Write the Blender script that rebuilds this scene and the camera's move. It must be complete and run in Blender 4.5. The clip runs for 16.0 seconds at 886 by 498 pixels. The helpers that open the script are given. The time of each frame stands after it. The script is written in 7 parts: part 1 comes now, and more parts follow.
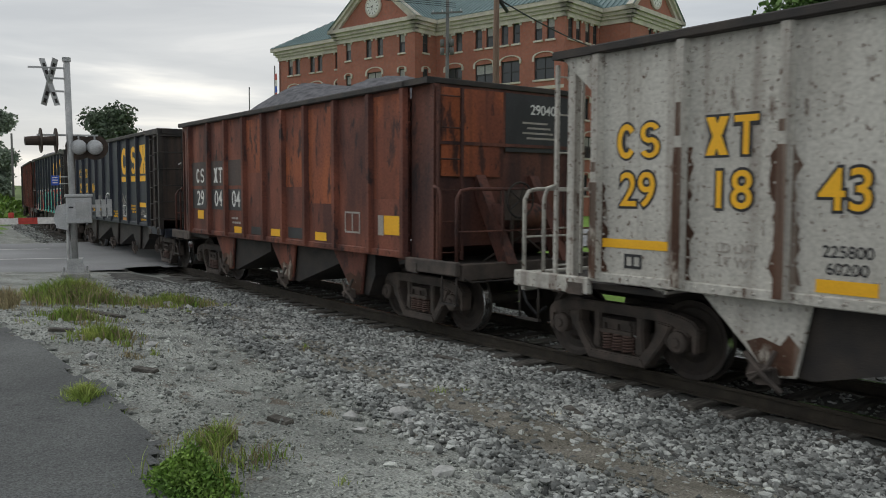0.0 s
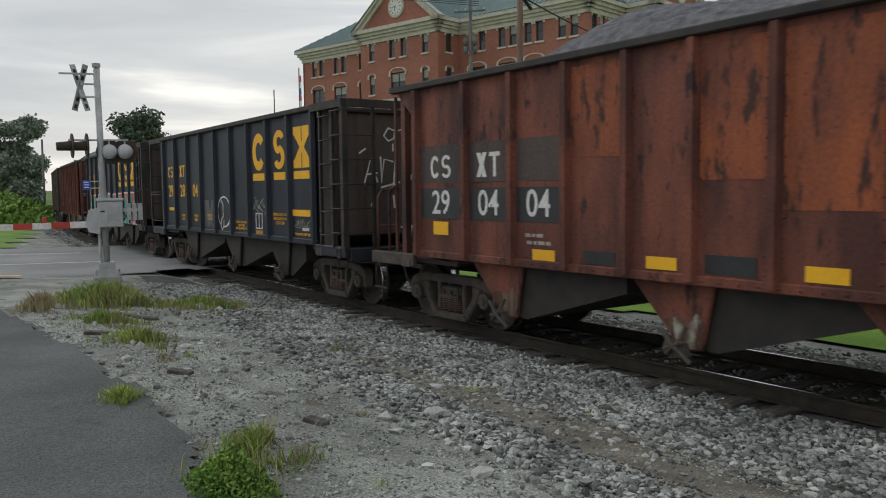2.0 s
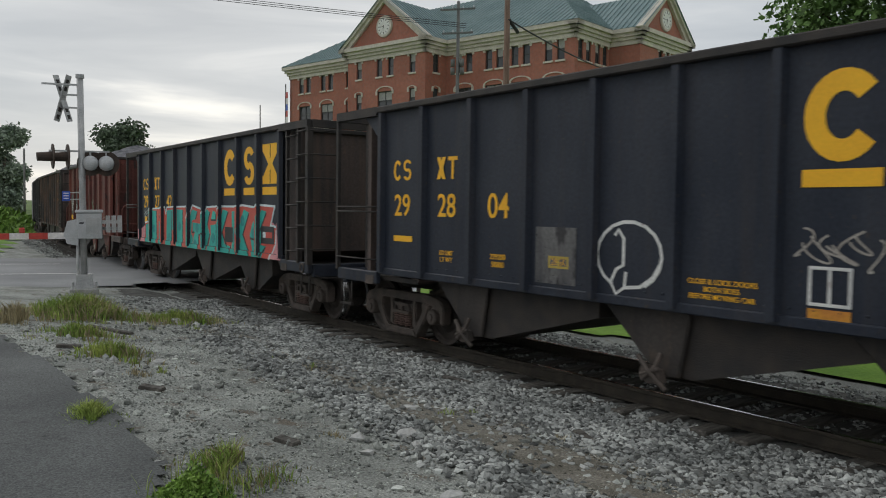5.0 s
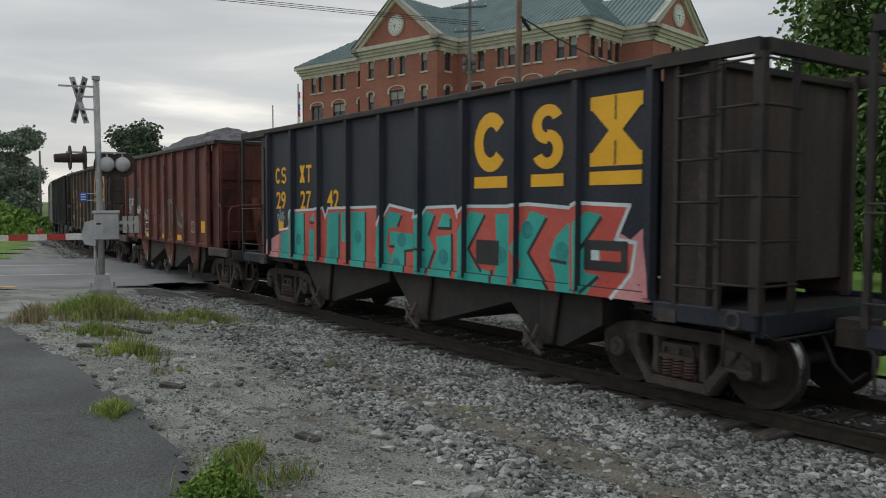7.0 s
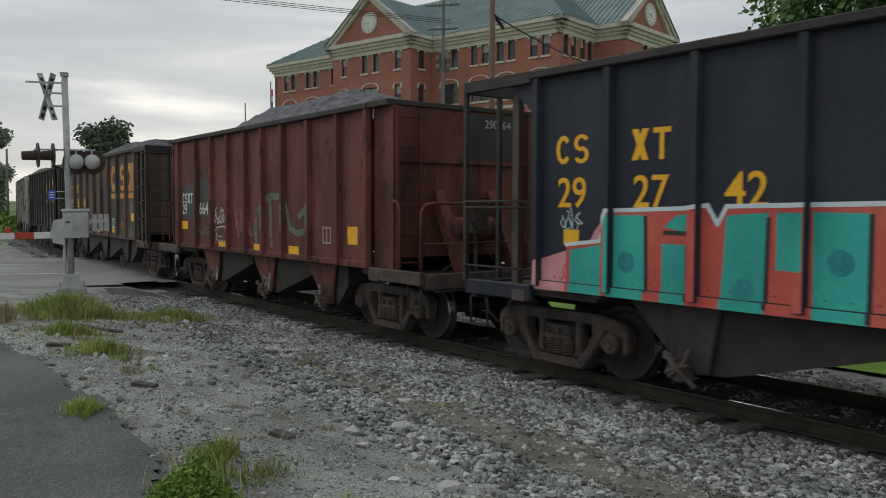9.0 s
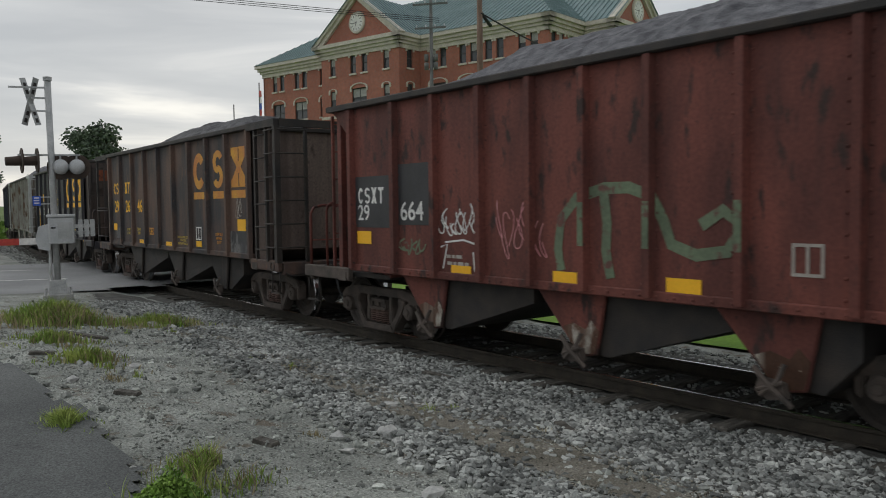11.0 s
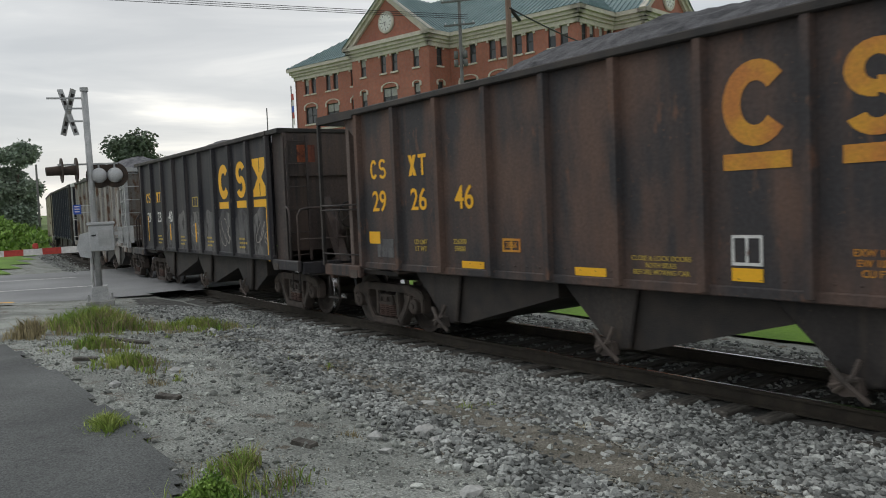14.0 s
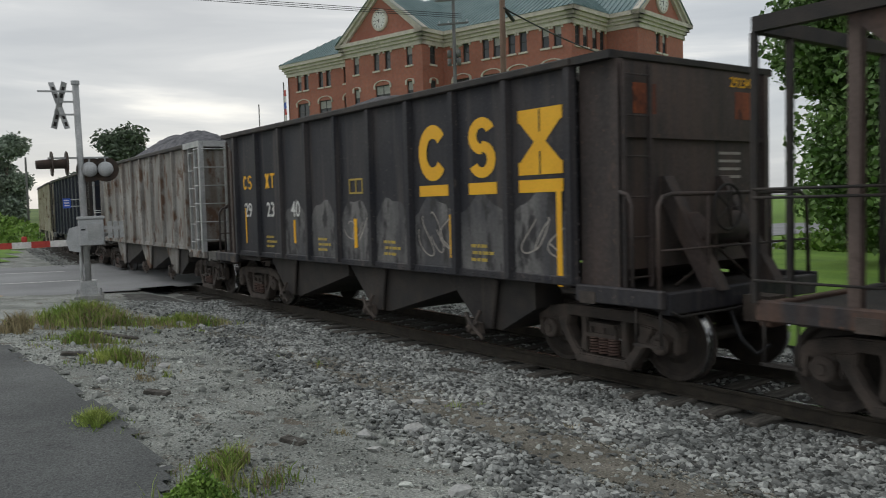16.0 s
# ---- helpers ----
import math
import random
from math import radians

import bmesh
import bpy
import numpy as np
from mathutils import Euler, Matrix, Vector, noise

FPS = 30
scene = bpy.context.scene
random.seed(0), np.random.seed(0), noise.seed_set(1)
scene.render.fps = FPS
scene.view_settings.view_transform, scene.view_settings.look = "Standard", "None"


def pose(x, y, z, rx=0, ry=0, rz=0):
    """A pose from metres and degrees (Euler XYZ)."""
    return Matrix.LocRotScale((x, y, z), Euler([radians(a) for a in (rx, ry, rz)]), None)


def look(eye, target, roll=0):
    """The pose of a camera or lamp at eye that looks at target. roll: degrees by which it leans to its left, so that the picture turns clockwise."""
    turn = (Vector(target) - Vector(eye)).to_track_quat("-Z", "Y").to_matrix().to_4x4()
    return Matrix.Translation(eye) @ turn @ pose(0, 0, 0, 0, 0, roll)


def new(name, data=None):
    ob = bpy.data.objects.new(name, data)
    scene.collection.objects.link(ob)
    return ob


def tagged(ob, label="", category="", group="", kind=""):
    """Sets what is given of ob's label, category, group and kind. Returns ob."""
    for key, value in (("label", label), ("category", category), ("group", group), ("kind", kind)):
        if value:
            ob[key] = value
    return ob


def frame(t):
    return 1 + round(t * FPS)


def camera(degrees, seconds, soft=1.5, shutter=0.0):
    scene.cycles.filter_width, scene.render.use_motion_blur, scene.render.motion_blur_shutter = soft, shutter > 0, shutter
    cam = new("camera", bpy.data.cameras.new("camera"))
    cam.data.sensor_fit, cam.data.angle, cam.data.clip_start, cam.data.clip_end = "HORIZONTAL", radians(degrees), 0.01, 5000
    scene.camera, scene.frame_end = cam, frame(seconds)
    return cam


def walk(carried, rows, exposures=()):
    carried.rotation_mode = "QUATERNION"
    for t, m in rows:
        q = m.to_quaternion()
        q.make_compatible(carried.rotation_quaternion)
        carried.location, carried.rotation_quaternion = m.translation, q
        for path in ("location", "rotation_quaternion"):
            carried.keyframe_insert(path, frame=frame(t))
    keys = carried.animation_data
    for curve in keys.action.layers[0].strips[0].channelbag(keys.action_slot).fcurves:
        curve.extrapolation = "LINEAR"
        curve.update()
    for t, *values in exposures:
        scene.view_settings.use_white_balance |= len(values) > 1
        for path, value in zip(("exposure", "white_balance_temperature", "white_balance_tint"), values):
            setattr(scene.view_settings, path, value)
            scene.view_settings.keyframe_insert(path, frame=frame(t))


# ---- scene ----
cam = camera(57.05, 16.0, soft=1.0, shutter=0.25)
walk(cam, [
    (0.0, pose(0.060, -0.017, 2.122, 85.971, -0.183, 52.674)),
    (0.5, pose(0.043, -0.048, 2.130, 85.977, 0.062, 52.210)),
    (1.0, pose(0.004, -0.041, 2.120, 85.946, 0.278, 50.972)),
    (1.5, pose(0.038, -0.052, 2.133, 85.847, 0.479, 52.288)),
    (2.0, pose(-0.016, -0.051, 2.120, 85.922, 0.652, 54.373)),
    (2.5, pose(-0.029, -0.058, 2.118, 85.927, 0.470, 52.272)),
    (3.0, pose(-0.021, -0.038, 2.118, 86.034, 0.272, 53.534)),
    (3.5, pose(0.009, -0.005, 2.122, 85.866, 0.318, 51.728)),
    (4.0, pose(0.016, -0.022, 2.127, 86.010, 0.185, 53.406)),
    (4.5, pose(-0.011, -0.054, 2.132, 86.942, -0.870, 52.236)),
    (4.7, pose(0.015, -0.005, 2.138, 87.191, -0.941, 52.888)),
    (7.0, pose(0.003, -0.055, 2.121, 87.178, -0.296, 54.147)),
    (7.5, pose(0.008, -0.046, 2.116, 87.106, -0.562, 53.338)),
    (8.0, pose(0.021, -0.056, 2.119, 87.086, -0.442, 53.322)),
    (8.5, pose(0.022, -0.070, 2.125, 87.026, -0.191, 54.454)),
    (9.0, pose(0.004, -0.057, 2.102, 87.065, -0.186, 52.328)),
    (9.2, pose(0.022, -0.055, 2.115, 87.009, -0.156, 52.714)),
    (11.3, pose(-0.015, 0.058, 2.132, 86.957, 0.747, 51.677)),
    (11.5, pose(-0.018, 0.061, 2.140, 86.849, 0.870, 52.425)),
    (12.0, pose(-0.020, 0.070, 2.141, 86.889, 1.728, 53.453)),
    (12.5, pose(-0.012, 0.047, 2.139, 86.878, 1.802, 53.561)),
    (13.0, pose(-0.016, 0.077, 2.129, 86.807, 2.201, 54.090)),
    (13.5, pose(-0.019, 0.059, 2.143, 86.835, 2.410, 54.206)),
    (14.0, pose(-0.011, 0.078, 2.133, 86.827, 2.356, 54.117)),
    (14.5, pose(-0.024, 0.080, 2.133, 86.801, 2.272, 53.869)),
    (15.0, pose(-0.026, 0.070, 2.136, 86.744, 2.343, 53.980)),
    (15.5, pose(-0.019, 0.063, 2.134, 86.646, 1.702, 51.576)),
    (16.0, pose(-0.010, 0.068, 2.138, 86.720, 1.553, 53.503)),
], exposures=[(0.0, 0.02), (4.5, 0.0), (7.0, -0.12), (9.2, -0.1), (11.3, -0.12), (12.0, 0.12), (14.5, 0.08), (16.0, 0.0)])

# ---- sky and sun: late overcast day, cloud banks over a pale sky ----
world = bpy.data.worlds.new("overcast_sky")
scene.world = world
world.use_nodes = True
wn, wl = world.node_tree.nodes, world.node_tree.links
sky = wn.new("ShaderNodeTexSky")
sky.sky_type, sky.sun_disc = "NISHITA", False
sky.sun_elevation, sky.sun_rotation = radians(28), radians(-70)
coord = wn.new("ShaderNodeTexCoord")
stretch = wn.new("ShaderNodeMapping")
stretch.inputs["Scale"].default_value = (1.0, 1.0, 7.5)
wl.new(coord.outputs["Generated"], stretch.inputs["Vector"])
banks = wn.new("ShaderNodeTexNoise")
banks.inputs["Scale"].default_value, banks.inputs["Detail"].default_value = 2.1, 7.0
banks.inputs["Roughness"].default_value, banks.inputs["Distortion"].default_value = 0.52, 0.35
wl.new(stretch.outputs["Vector"], banks.inputs["Vector"])
tone = wn.new("ShaderNodeValToRGB")
tone.color_ramp.elements[0].position, tone.color_ramp.elements[1].position = 0.36, 0.66
tone.color_ramp.elements[0].color = (4.5, 4.8, 5.1, 1)
tone.color_ramp.elements[1].color = (9.3, 9.2, 8.7, 1)
for at, c in ((0.5, (5.5, 5.75, 5.95, 1)), (0.57, (6.6, 6.75, 6.8, 1))):
    tone.color_ramp.elements.new(at).color = c
wl.new(banks.outputs["Fac"], tone.inputs["Fac"])
veil = wn.new("ShaderNodeMixRGB")
veil.inputs["Fac"].default_value = 0.93
wl.new(sky.outputs["Color"], veil.inputs["Color1"])
wl.new(tone.outputs["Color"], veil.inputs["Color2"])
wn["Background"].inputs["Strength"].default_value = 0.108
wl.new(veil.outputs["Color"], wn["Background"].inputs["Color"])
sun = new("sun", bpy.data.lights.new("sun", "SUN"))
sun.data.energy, sun.data.angle, sun.data.color = 0.7, radians(25), (1.0, 0.99, 0.97)
sun.matrix_world = look((-60, -25, 45), (0, 0, 0))


# ---- materials ----
def grainy(name, base, second, scale=6.0, rough=0.8, metal=0.0, bump=0.3, fine=40.0, spread=(0.35, 0.7), per_piece=0.0, stretch=(1, 1, 1), third=None, depth=0.16):
    """Two colours mixed by a coarse noise, darkened and lifted by a fine one, with relief."""
    m = bpy.data.materials.new(name)
    m.use_nodes = True
    n, l = m.node_tree.nodes, m.node_tree.links
    b = n["Principled BSDF"]
    b.inputs["Roughness"].default_value, b.inputs["Metallic"].default_value = rough, metal
    tc = n.new("ShaderNodeTexCoord")
    mp = n.new("ShaderNodeMapping")
    mp.inputs["Scale"].default_value = stretch
    l.new(tc.outputs["Object"], mp.inputs["Vector"])
    big = n.new("ShaderNodeTexNoise")
    big.inputs["Scale"].default_value, big.inputs["Detail"].default_value = scale, 6
    l.new(mp.outputs["Vector"], big.inputs["Vector"])
    ramp = n.new("ShaderNodeValToRGB")
    ramp.color_ramp.elements[0].position, ramp.color_ramp.elements[1].position = spread
    ramp.color_ramp.elements[0].color, ramp.color_ramp.elements[1].color = (*base, 1), (*second, 1)
    l.new(big.outputs["Fac"], ramp.inputs["Fac"])
    small = n.new("ShaderNodeTexNoise")
    small.inputs["Scale"].default_value, small.inputs["Detail"].default_value = fine, 5
    l.new(tc.outputs["Object"], small.inputs["Vector"])
    col = ramp.outputs["Color"]
    if third is not None:
        spots = n.new("ShaderNodeTexNoise")
        spots.inputs["Scale"].default_value, spots.inputs["Detail"].default_value = scale * 2.7, 8
        spots.inputs["Roughness"].default_value = 0.65
        l.new(mp.outputs["Vector"], spots.inputs["Vector"])
        cut = n.new("ShaderNodeMapRange")
        cut.inputs["From Min"].default_value, cut.inputs["From Max"].default_value = third[1], third[1] + 0.08
        l.new(spots.outputs["Fac"], cut.inputs["Value"])
        over = n.new("ShaderNodeMixRGB")
        over.inputs["Color2"].default_value = (*third[0], 1)
        l.new(cut.outputs["Result"], over.inputs["Fac"])
        l.new(col, over.inputs["Color1"])
        col = over.outputs["Color"]
    shade = n.new("ShaderNodeMapRange")
    shade.inputs["From Min"].default_value, shade.inputs["From Max"].default_value = 0.32, 0.68
    shade.inputs["To Min"].default_value, shade.inputs["To Max"].default_value = 1 - depth, 1 + depth
    l.new(small.outputs["Fac"], shade.inputs["Value"])
    mul = n.new("ShaderNodeMixRGB")
    mul.blend_type = "MULTIPLY"
    mul.inputs["Fac"].default_value = 1
    l.new(col, mul.inputs["Color1"])
    l.new(shade.outputs["Result"], mul.inputs["Color2"])
    col = mul.outputs["Color"]
    if per_piece:
        geo = n.new("ShaderNodeNewGeometry")
        vary = n.new("ShaderNodeMapRange")
        vary.inputs["To Min"].default_value, vary.inputs["To Max"].default_value = 1 - per_piece, 1 + per_piece
        l.new(geo.outputs["Random Per Island"], vary.inputs["Value"])
        again = n.new("ShaderNodeMixRGB")
        again.blend_type = "MULTIPLY"
        again.inputs["Fac"].default_value = 1
        l.new(col, again.inputs["Color1"])
        l.new(vary.outputs["Result"], again.inputs["Color2"])
        col = again.outputs["Color"]
    l.new(col, b.inputs["Base Color"])
    if bump:
        bp = n.new("ShaderNodeBump")
        bp.inputs["Strength"].default_value, bp.inputs["Distance"].default_value = bump, 0.02
        l.new(small.outputs["Fac"], bp.inputs["Height"])
        l.new(bp.outputs["Normal"], b.inputs["Normal"])
    return m


def glassy(name, col, rough=0.08):
    m = bpy.data.materials.new(name)
    m.use_nodes = True
    b = m.node_tree.nodes["Principled BSDF"]
    b.inputs["Base Color"].default_value, b.inputs["Roughness"].default_value = (*col, 1), rough
    return m


def brickwork(name, a, c, mortar):
    m = grainy(name, a, c, scale=0.4, rough=0.9, bump=0.2, fine=3.0)
    n, l = m.node_tree.nodes, m.node_tree.links
    b = n["Principled BSDF"]
    src = b.inputs["Base Color"].links[0].from_socket
    br = n.new("ShaderNodeTexBrick")
    br.inputs["Scale"].default_value = 1.0
    br.inputs["Brick Width"].default_value, br.inputs["Row Height"].default_value = 0.22, 0.075
    br.inputs["Mortar Size"].default_value = 0.008
    br.inputs["Mortar"].default_value = (*mortar, 1)
    tc = [k for k in n if k.type == "TEX_COORD"][0]
    sep, comb, add = n.new("ShaderNodeSeparateXYZ"), n.new("ShaderNodeCombineXYZ"), n.new("ShaderNodeMath")
    l.new(tc.outputs["Object"], sep.inputs["Vector"])
    l.new(sep.outputs["X"], add.inputs[0])
    l.new(sep.outputs["Y"], add.inputs[1])
    l.new(add.outputs["Value"], comb.inputs["X"])
    l.new(sep.outputs["Z"], comb.inputs["Y"])
    l.new(comb.outputs["Vector"], br.inputs["Vector"])
    l.new(src, br.inputs["Color1"])
    l.new(src, br.inputs["Color2"])
    l.new(br.outputs["Color"], b.inputs["Base Color"])
    return m


STEEL_DARK = grainy("grimy_black_steel", (0.022, 0.021, 0.021), (0.05, 0.04, 0.034), 3, 0.7, 0.2, 0.3, 60)
TRUCK_IRON = grainy("dusty_cast_iron", (0.052, 0.044, 0.039), (0.115, 0.09, 0.076), 4, 0.85, 0.1, 0.5, 80)
SPRING_RUST = grainy("rusty_spring_steel", (0.1, 0.06, 0.05), (0.17, 0.11, 0.09), 5, 0.8, 0.1, 0.3, 60)
WHEEL_IRON = grainy("brown_wheel_steel", (0.03, 0.025, 0.022), (0.06, 0.047, 0.039), 5, 0.65, 0.3, 0.3, 60)
SHINY = grainy("polished_tread_steel", (0.45, 0.45, 0.46), (0.6, 0.6, 0.6), 5, 0.22, 1.0, 0.05, 60)
RAIL_RUST = grainy("rusty_rail_web", (0.03, 0.025, 0.019), (0.055, 0.045, 0.033), 6, 0.85, 0.1, 0.4, 70)
TIE_WOOD = grainy("creosoted_tie_wood", (0.04, 0.036, 0.03), (0.14, 0.13, 0.115), 3, 0.95, 0, 0.8, 30, stretch=(6, 1, 6))
ROCK = grainy("crushed_grey_limestone", (0.165, 0.173, 0.166), (0.38, 0.39, 0.372), 1.2, 0.95, 0, 0.3, 60, per_piece=0.75)
PEBBLE = grainy("grey_green_pebbles", (0.22, 0.232, 0.212), (0.4, 0.415, 0.385), 1.0, 0.95, 0, 0.3, 60, per_piece=0.65)
# dark colour that stands in for the shade between ballast stones
GAP_SHADE = grainy("stone_gap_shade", (0.05, 0.05, 0.048), (0.12, 0.118, 0.108), 4, 0.97, 0, 0.8, 60, depth=0.4)
PALE_ROCK = grainy("pale_limestone_rock", (0.36, 0.36, 0.35), (0.52, 0.52, 0.5), 6, 0.95, 0, 0.3, 40)
GRIT = grainy("brown_grey_grit", (0.15, 0.135, 0.105), (0.27, 0.255, 0.215), 2, 0.95, 0, 0.3, 60, per_piece=0.8)
DIRT = grainy("brown_dirt_and_grit", (0.13, 0.12, 0.095), (0.24, 0.225, 0.19), 3, 0.97, 0, 1.0, 60, depth=0.45)
LOAD = grainy("grey_stone_load", (0.07, 0.07, 0.08), (0.19, 0.19, 0.205), 6, 0.95, 0, 1.0, 45, spread=(0.3, 0.7))
COAL = grainy("dark_coal_load", (0.03, 0.03, 0.034), (0.11, 0.11, 0.12), 6, 0.8, 0, 1.0, 45, spread=(0.3, 0.7))
YELLOW = grainy("yellow_reflective_paint", (0.84, 0.43, 0.008), (0.92, 0.49, 0.012), 2, 0.6, 0, 0.03, 30, depth=0.05, third=((0.3, 0.16, 0.03), 0.7))
OLD_YELLOW = grainy("old_yellow_stencil", (0.42, 0.3, 0.05), (0.5, 0.36, 0.06), 3, 0.6, 0, 0.05, 30)
FADED_YELLOW = grainy("faded_ochre_paint", (0.5, 0.18, 0.03), (0.62, 0.31, 0.02), 3, 0.6, 0, 0.05, 30)
WHITE_PAINT = grainy("white_stencil_paint", (0.6, 0.6, 0.58), (0.75, 0.75, 0.72), 4, 0.6, 0, 0.05, 30, third=((0.2, 0.12, 0.1), 0.62))
GREY_TEXT = grainy("faint_grey_stencil", (0.3, 0.27, 0.24), (0.4, 0.37, 0.33), 4, 0.7, 0, 0.05, 30)
RED_SPRAY = grainy("red_spray_paint", (0.5, 0.07, 0.05), (0.6, 0.13, 0.09), 1.2, 0.65, 0, 0.03, 20, depth=0.07)
TEAL_SPRAY = grainy("teal_spray_paint", (0.02, 0.34, 0.29), (0.04, 0.48, 0.4), 1.2, 0.65, 0, 0.03, 20, depth=0.07)
PINK_SPRAY = grainy("pink_spray_paint", (0.58, 0.22, 0.24), (0.68, 0.34, 0.34), 2, 0.65, 0, 0.03, 20, depth=0.08)
PALE_SPRAY = grainy("pale_blue_white_spray", (0.5, 0.66, 0.68), (0.72, 0.78, 0.79), 2, 0.65, 0, 0.03, 20, depth=0.06)
BLACK_PAINT = grainy("black_paint", (0.015, 0.015, 0.018), (0.03, 0.03, 0.034), 2, 0.5, 0, 0.1, 30)
ORANGE = grainy("orange_marker_plastic", (0.7, 0.16, 0.03), (0.75, 0.2, 0.04), 3, 0.5, 0, 0.05, 30)
GALV = grainy("galvanised_steel", (0.34, 0.35, 0.35), (0.5, 0.5, 0.5), 4, 0.5, 0.3, 0.1, 40)
CABINET_GREY = grainy("aluminium_signal_paint", (0.4, 0.41, 0.42), (0.52, 0.53, 0.54), 3, 0.5, 0.1, 0.05, 40)
RUSTY_BLACK = grainy("rusty_black_signal_iron", (0.03, 0.026, 0.023), (0.09, 0.06, 0.045), 4, 0.8, 0.1, 0.2, 40)
GRAVEL = grainy("packed_grey_gravel", (0.19, 0.2, 0.183), (0.37, 0.385, 0.355), 1.1, 0.97, 0, 1.0, 55, spread=(0.36, 0.68), third=((0.14, 0.12, 0.095), 0.56), depth=0.5)
ASPHALT = grainy("worn_asphalt", (0.072, 0.077, 0.077), (0.13, 0.137, 0.135), 0.7, 0.9, 0, 0.6, 70, third=((0.05, 0.052, 0.052), 0.62), depth=0.5)
ROAD = grainy("pale_worn_road", (0.2, 0.205, 0.21), (0.29, 0.295, 0.3), 0.35, 0.9, 0, 0.3, 40)
CONCRETE = grainy("weathered_concrete", (0.28, 0.28, 0.27), (0.38, 0.38, 0.36), 3, 0.9, 0, 0.3, 30)
TURF = grainy("mown_grass", (0.1, 0.2, 0.02), (0.17, 0.3, 0.035), 0.6, 0.95, 0, 0.8, 14)
FIELD = grainy("far_meadow", (0.06, 0.11, 0.02), (0.14, 0.2, 0.04), 0.1, 0.95, 0, 0.5, 2)
BLADE = grainy("grass_blades", (0.17, 0.27, 0.045), (0.36, 0.41, 0.11), 2.5, 0.8, 0, 0, 20, per_piece=0.35)
DRY_BLADE = grainy("dry_grass_blades", (0.24, 0.2, 0.11), (0.4, 0.34, 0.2), 2.5, 0.8, 0, 0, 20, per_piece=0.35)
BUSH_LEAF = grainy("weed_leaves", (0.1, 0.2, 0.03), (0.22, 0.34, 0.06), 4, 0.75, 0, 0, 20, per_piece=0.4)
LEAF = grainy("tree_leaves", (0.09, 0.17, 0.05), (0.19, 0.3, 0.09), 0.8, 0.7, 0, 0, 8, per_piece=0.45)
# paler grey-green: the haze over far trees is put into the leaf colour
HAZED_LEAF = grainy("haze_toned_leaves", (0.19, 0.24, 0.19), (0.29, 0.34, 0.26), 0.4, 0.85, 0, 0, 5, per_piece=0.4)
DARK_LEAF = grainy("dark_distant_leaves", (0.085, 0.12, 0.08), (0.15, 0.19, 0.125), 0.4, 0.85, 0, 0, 5, per_piece=0.4)
BARK = grainy("grey_brown_bark", (0.06, 0.045, 0.035), (0.13, 0.1, 0.075), 3, 0.95, 0, 0.8, 20, stretch=(3, 3, 0.5))
POLE_WOOD = grainy("weathered_pole_wood", (0.13, 0.085, 0.06), (0.22, 0.15, 0.11), 2, 0.95, 0, 0.5, 20, stretch=(5, 5, 0.4))
POLE_GREY = grainy("grey_pole_wood", (0.12, 0.12, 0.115), (0.19, 0.19, 0.18), 2, 0.95, 0, 0.5, 20, stretch=(5, 5, 0.4))
BRICK = brickwork("red_brick", (0.33, 0.112, 0.076), (0.42, 0.152, 0.102), (0.27, 0.17, 0.14))
STONE_TRIM = grainy("cream_stone_trim", (0.5, 0.46, 0.4), (0.62, 0.58, 0.5), 1.5, 0.85, 0, 0.2, 12)
ROOF_METAL = grainy("teal_grey_roof_metal", (0.125, 0.2, 0.202), (0.185, 0.265, 0.268), 0.5, 0.5, 0.1, 0.1, 6)
WIN_FRAME = grainy("dark_window_frame", (0.03, 0.03, 0.032), (0.05, 0.05, 0.05), 3, 0.5, 0, 0.05, 20)
GLASS = glassy("window_glass", (0.05, 0.055, 0.06), 0.06)
BLIND = grainy("pale_window_blind", (0.3, 0.3, 0.29), (0.4, 0.4, 0.38), 2, 0.8, 0, 0.05, 20)
CLOCK_WHITE = grainy("white_clock_dial", (0.68, 0.68, 0.64), (0.75, 0.75, 0.72), 3, 0.5, 0, 0.02, 20)
HOUSE_WHITE = grainy("white_clapboard", (0.55, 0.56, 0.57), (0.66, 0.67, 0.68), 1, 0.8, 0, 0.1, 10)
SHINGLE = grainy("grey_shingle", (0.16, 0.16, 0.17), (0.24, 0.24, 0.25), 2, 0.9, 0, 0.3, 10)
SIGN_YELLOW = grainy("yellow_sign_sheet", (0.75, 0.4, 0.01), (0.8, 0.45, 0.02), 2, 0.5, 0, 0.02, 20)
SIGN_BLUE = grainy("blue_sign_sheet", (0.02, 0.08, 0.42), (0.03, 0.1, 0.5), 2, 0.5, 0, 0.02, 20)
BARRIER_RED = grainy("red_barrier_tape", (0.45, 0.04, 0.03), (0.52, 0.06, 0.04), 3, 0.5, 0, 0.02, 20)
BARRIER_WHITE = grainy("white_barrier_tape", (0.65, 0.62, 0.6), (0.74, 0.72, 0.7), 3, 0.5, 0, 0.02, 20)
CAR_SILVER = grainy("silver_car_paint", (0.5, 0.51, 0.52), (0.6, 0.6, 0.6), 2, 0.3, 0.4, 0, 20)
CABLE = glassy("black_cable_sheath", (0.015, 0.015, 0.017), 0.6)


# ---- mesh helpers ----
def box(bm, x0, x1, y0, y1, z0, z1, taper=0.0):
    v = [bm.verts.new((x, y, z)) for z, t in ((z0, 0), (z1, taper)) for x, y in ((x0 + t, y0 + t), (x1 - t, y0 + t), (x1 - t, y1 - t), (x0 + t, y1 - t))]
    for f in ((3, 2, 1, 0), (4, 5, 6, 7), (0, 1, 5, 4), (1, 2, 6, 5), (2, 3, 7, 6), (3, 0, 4, 7)):
        bm.faces.new([v[i] for i in f])


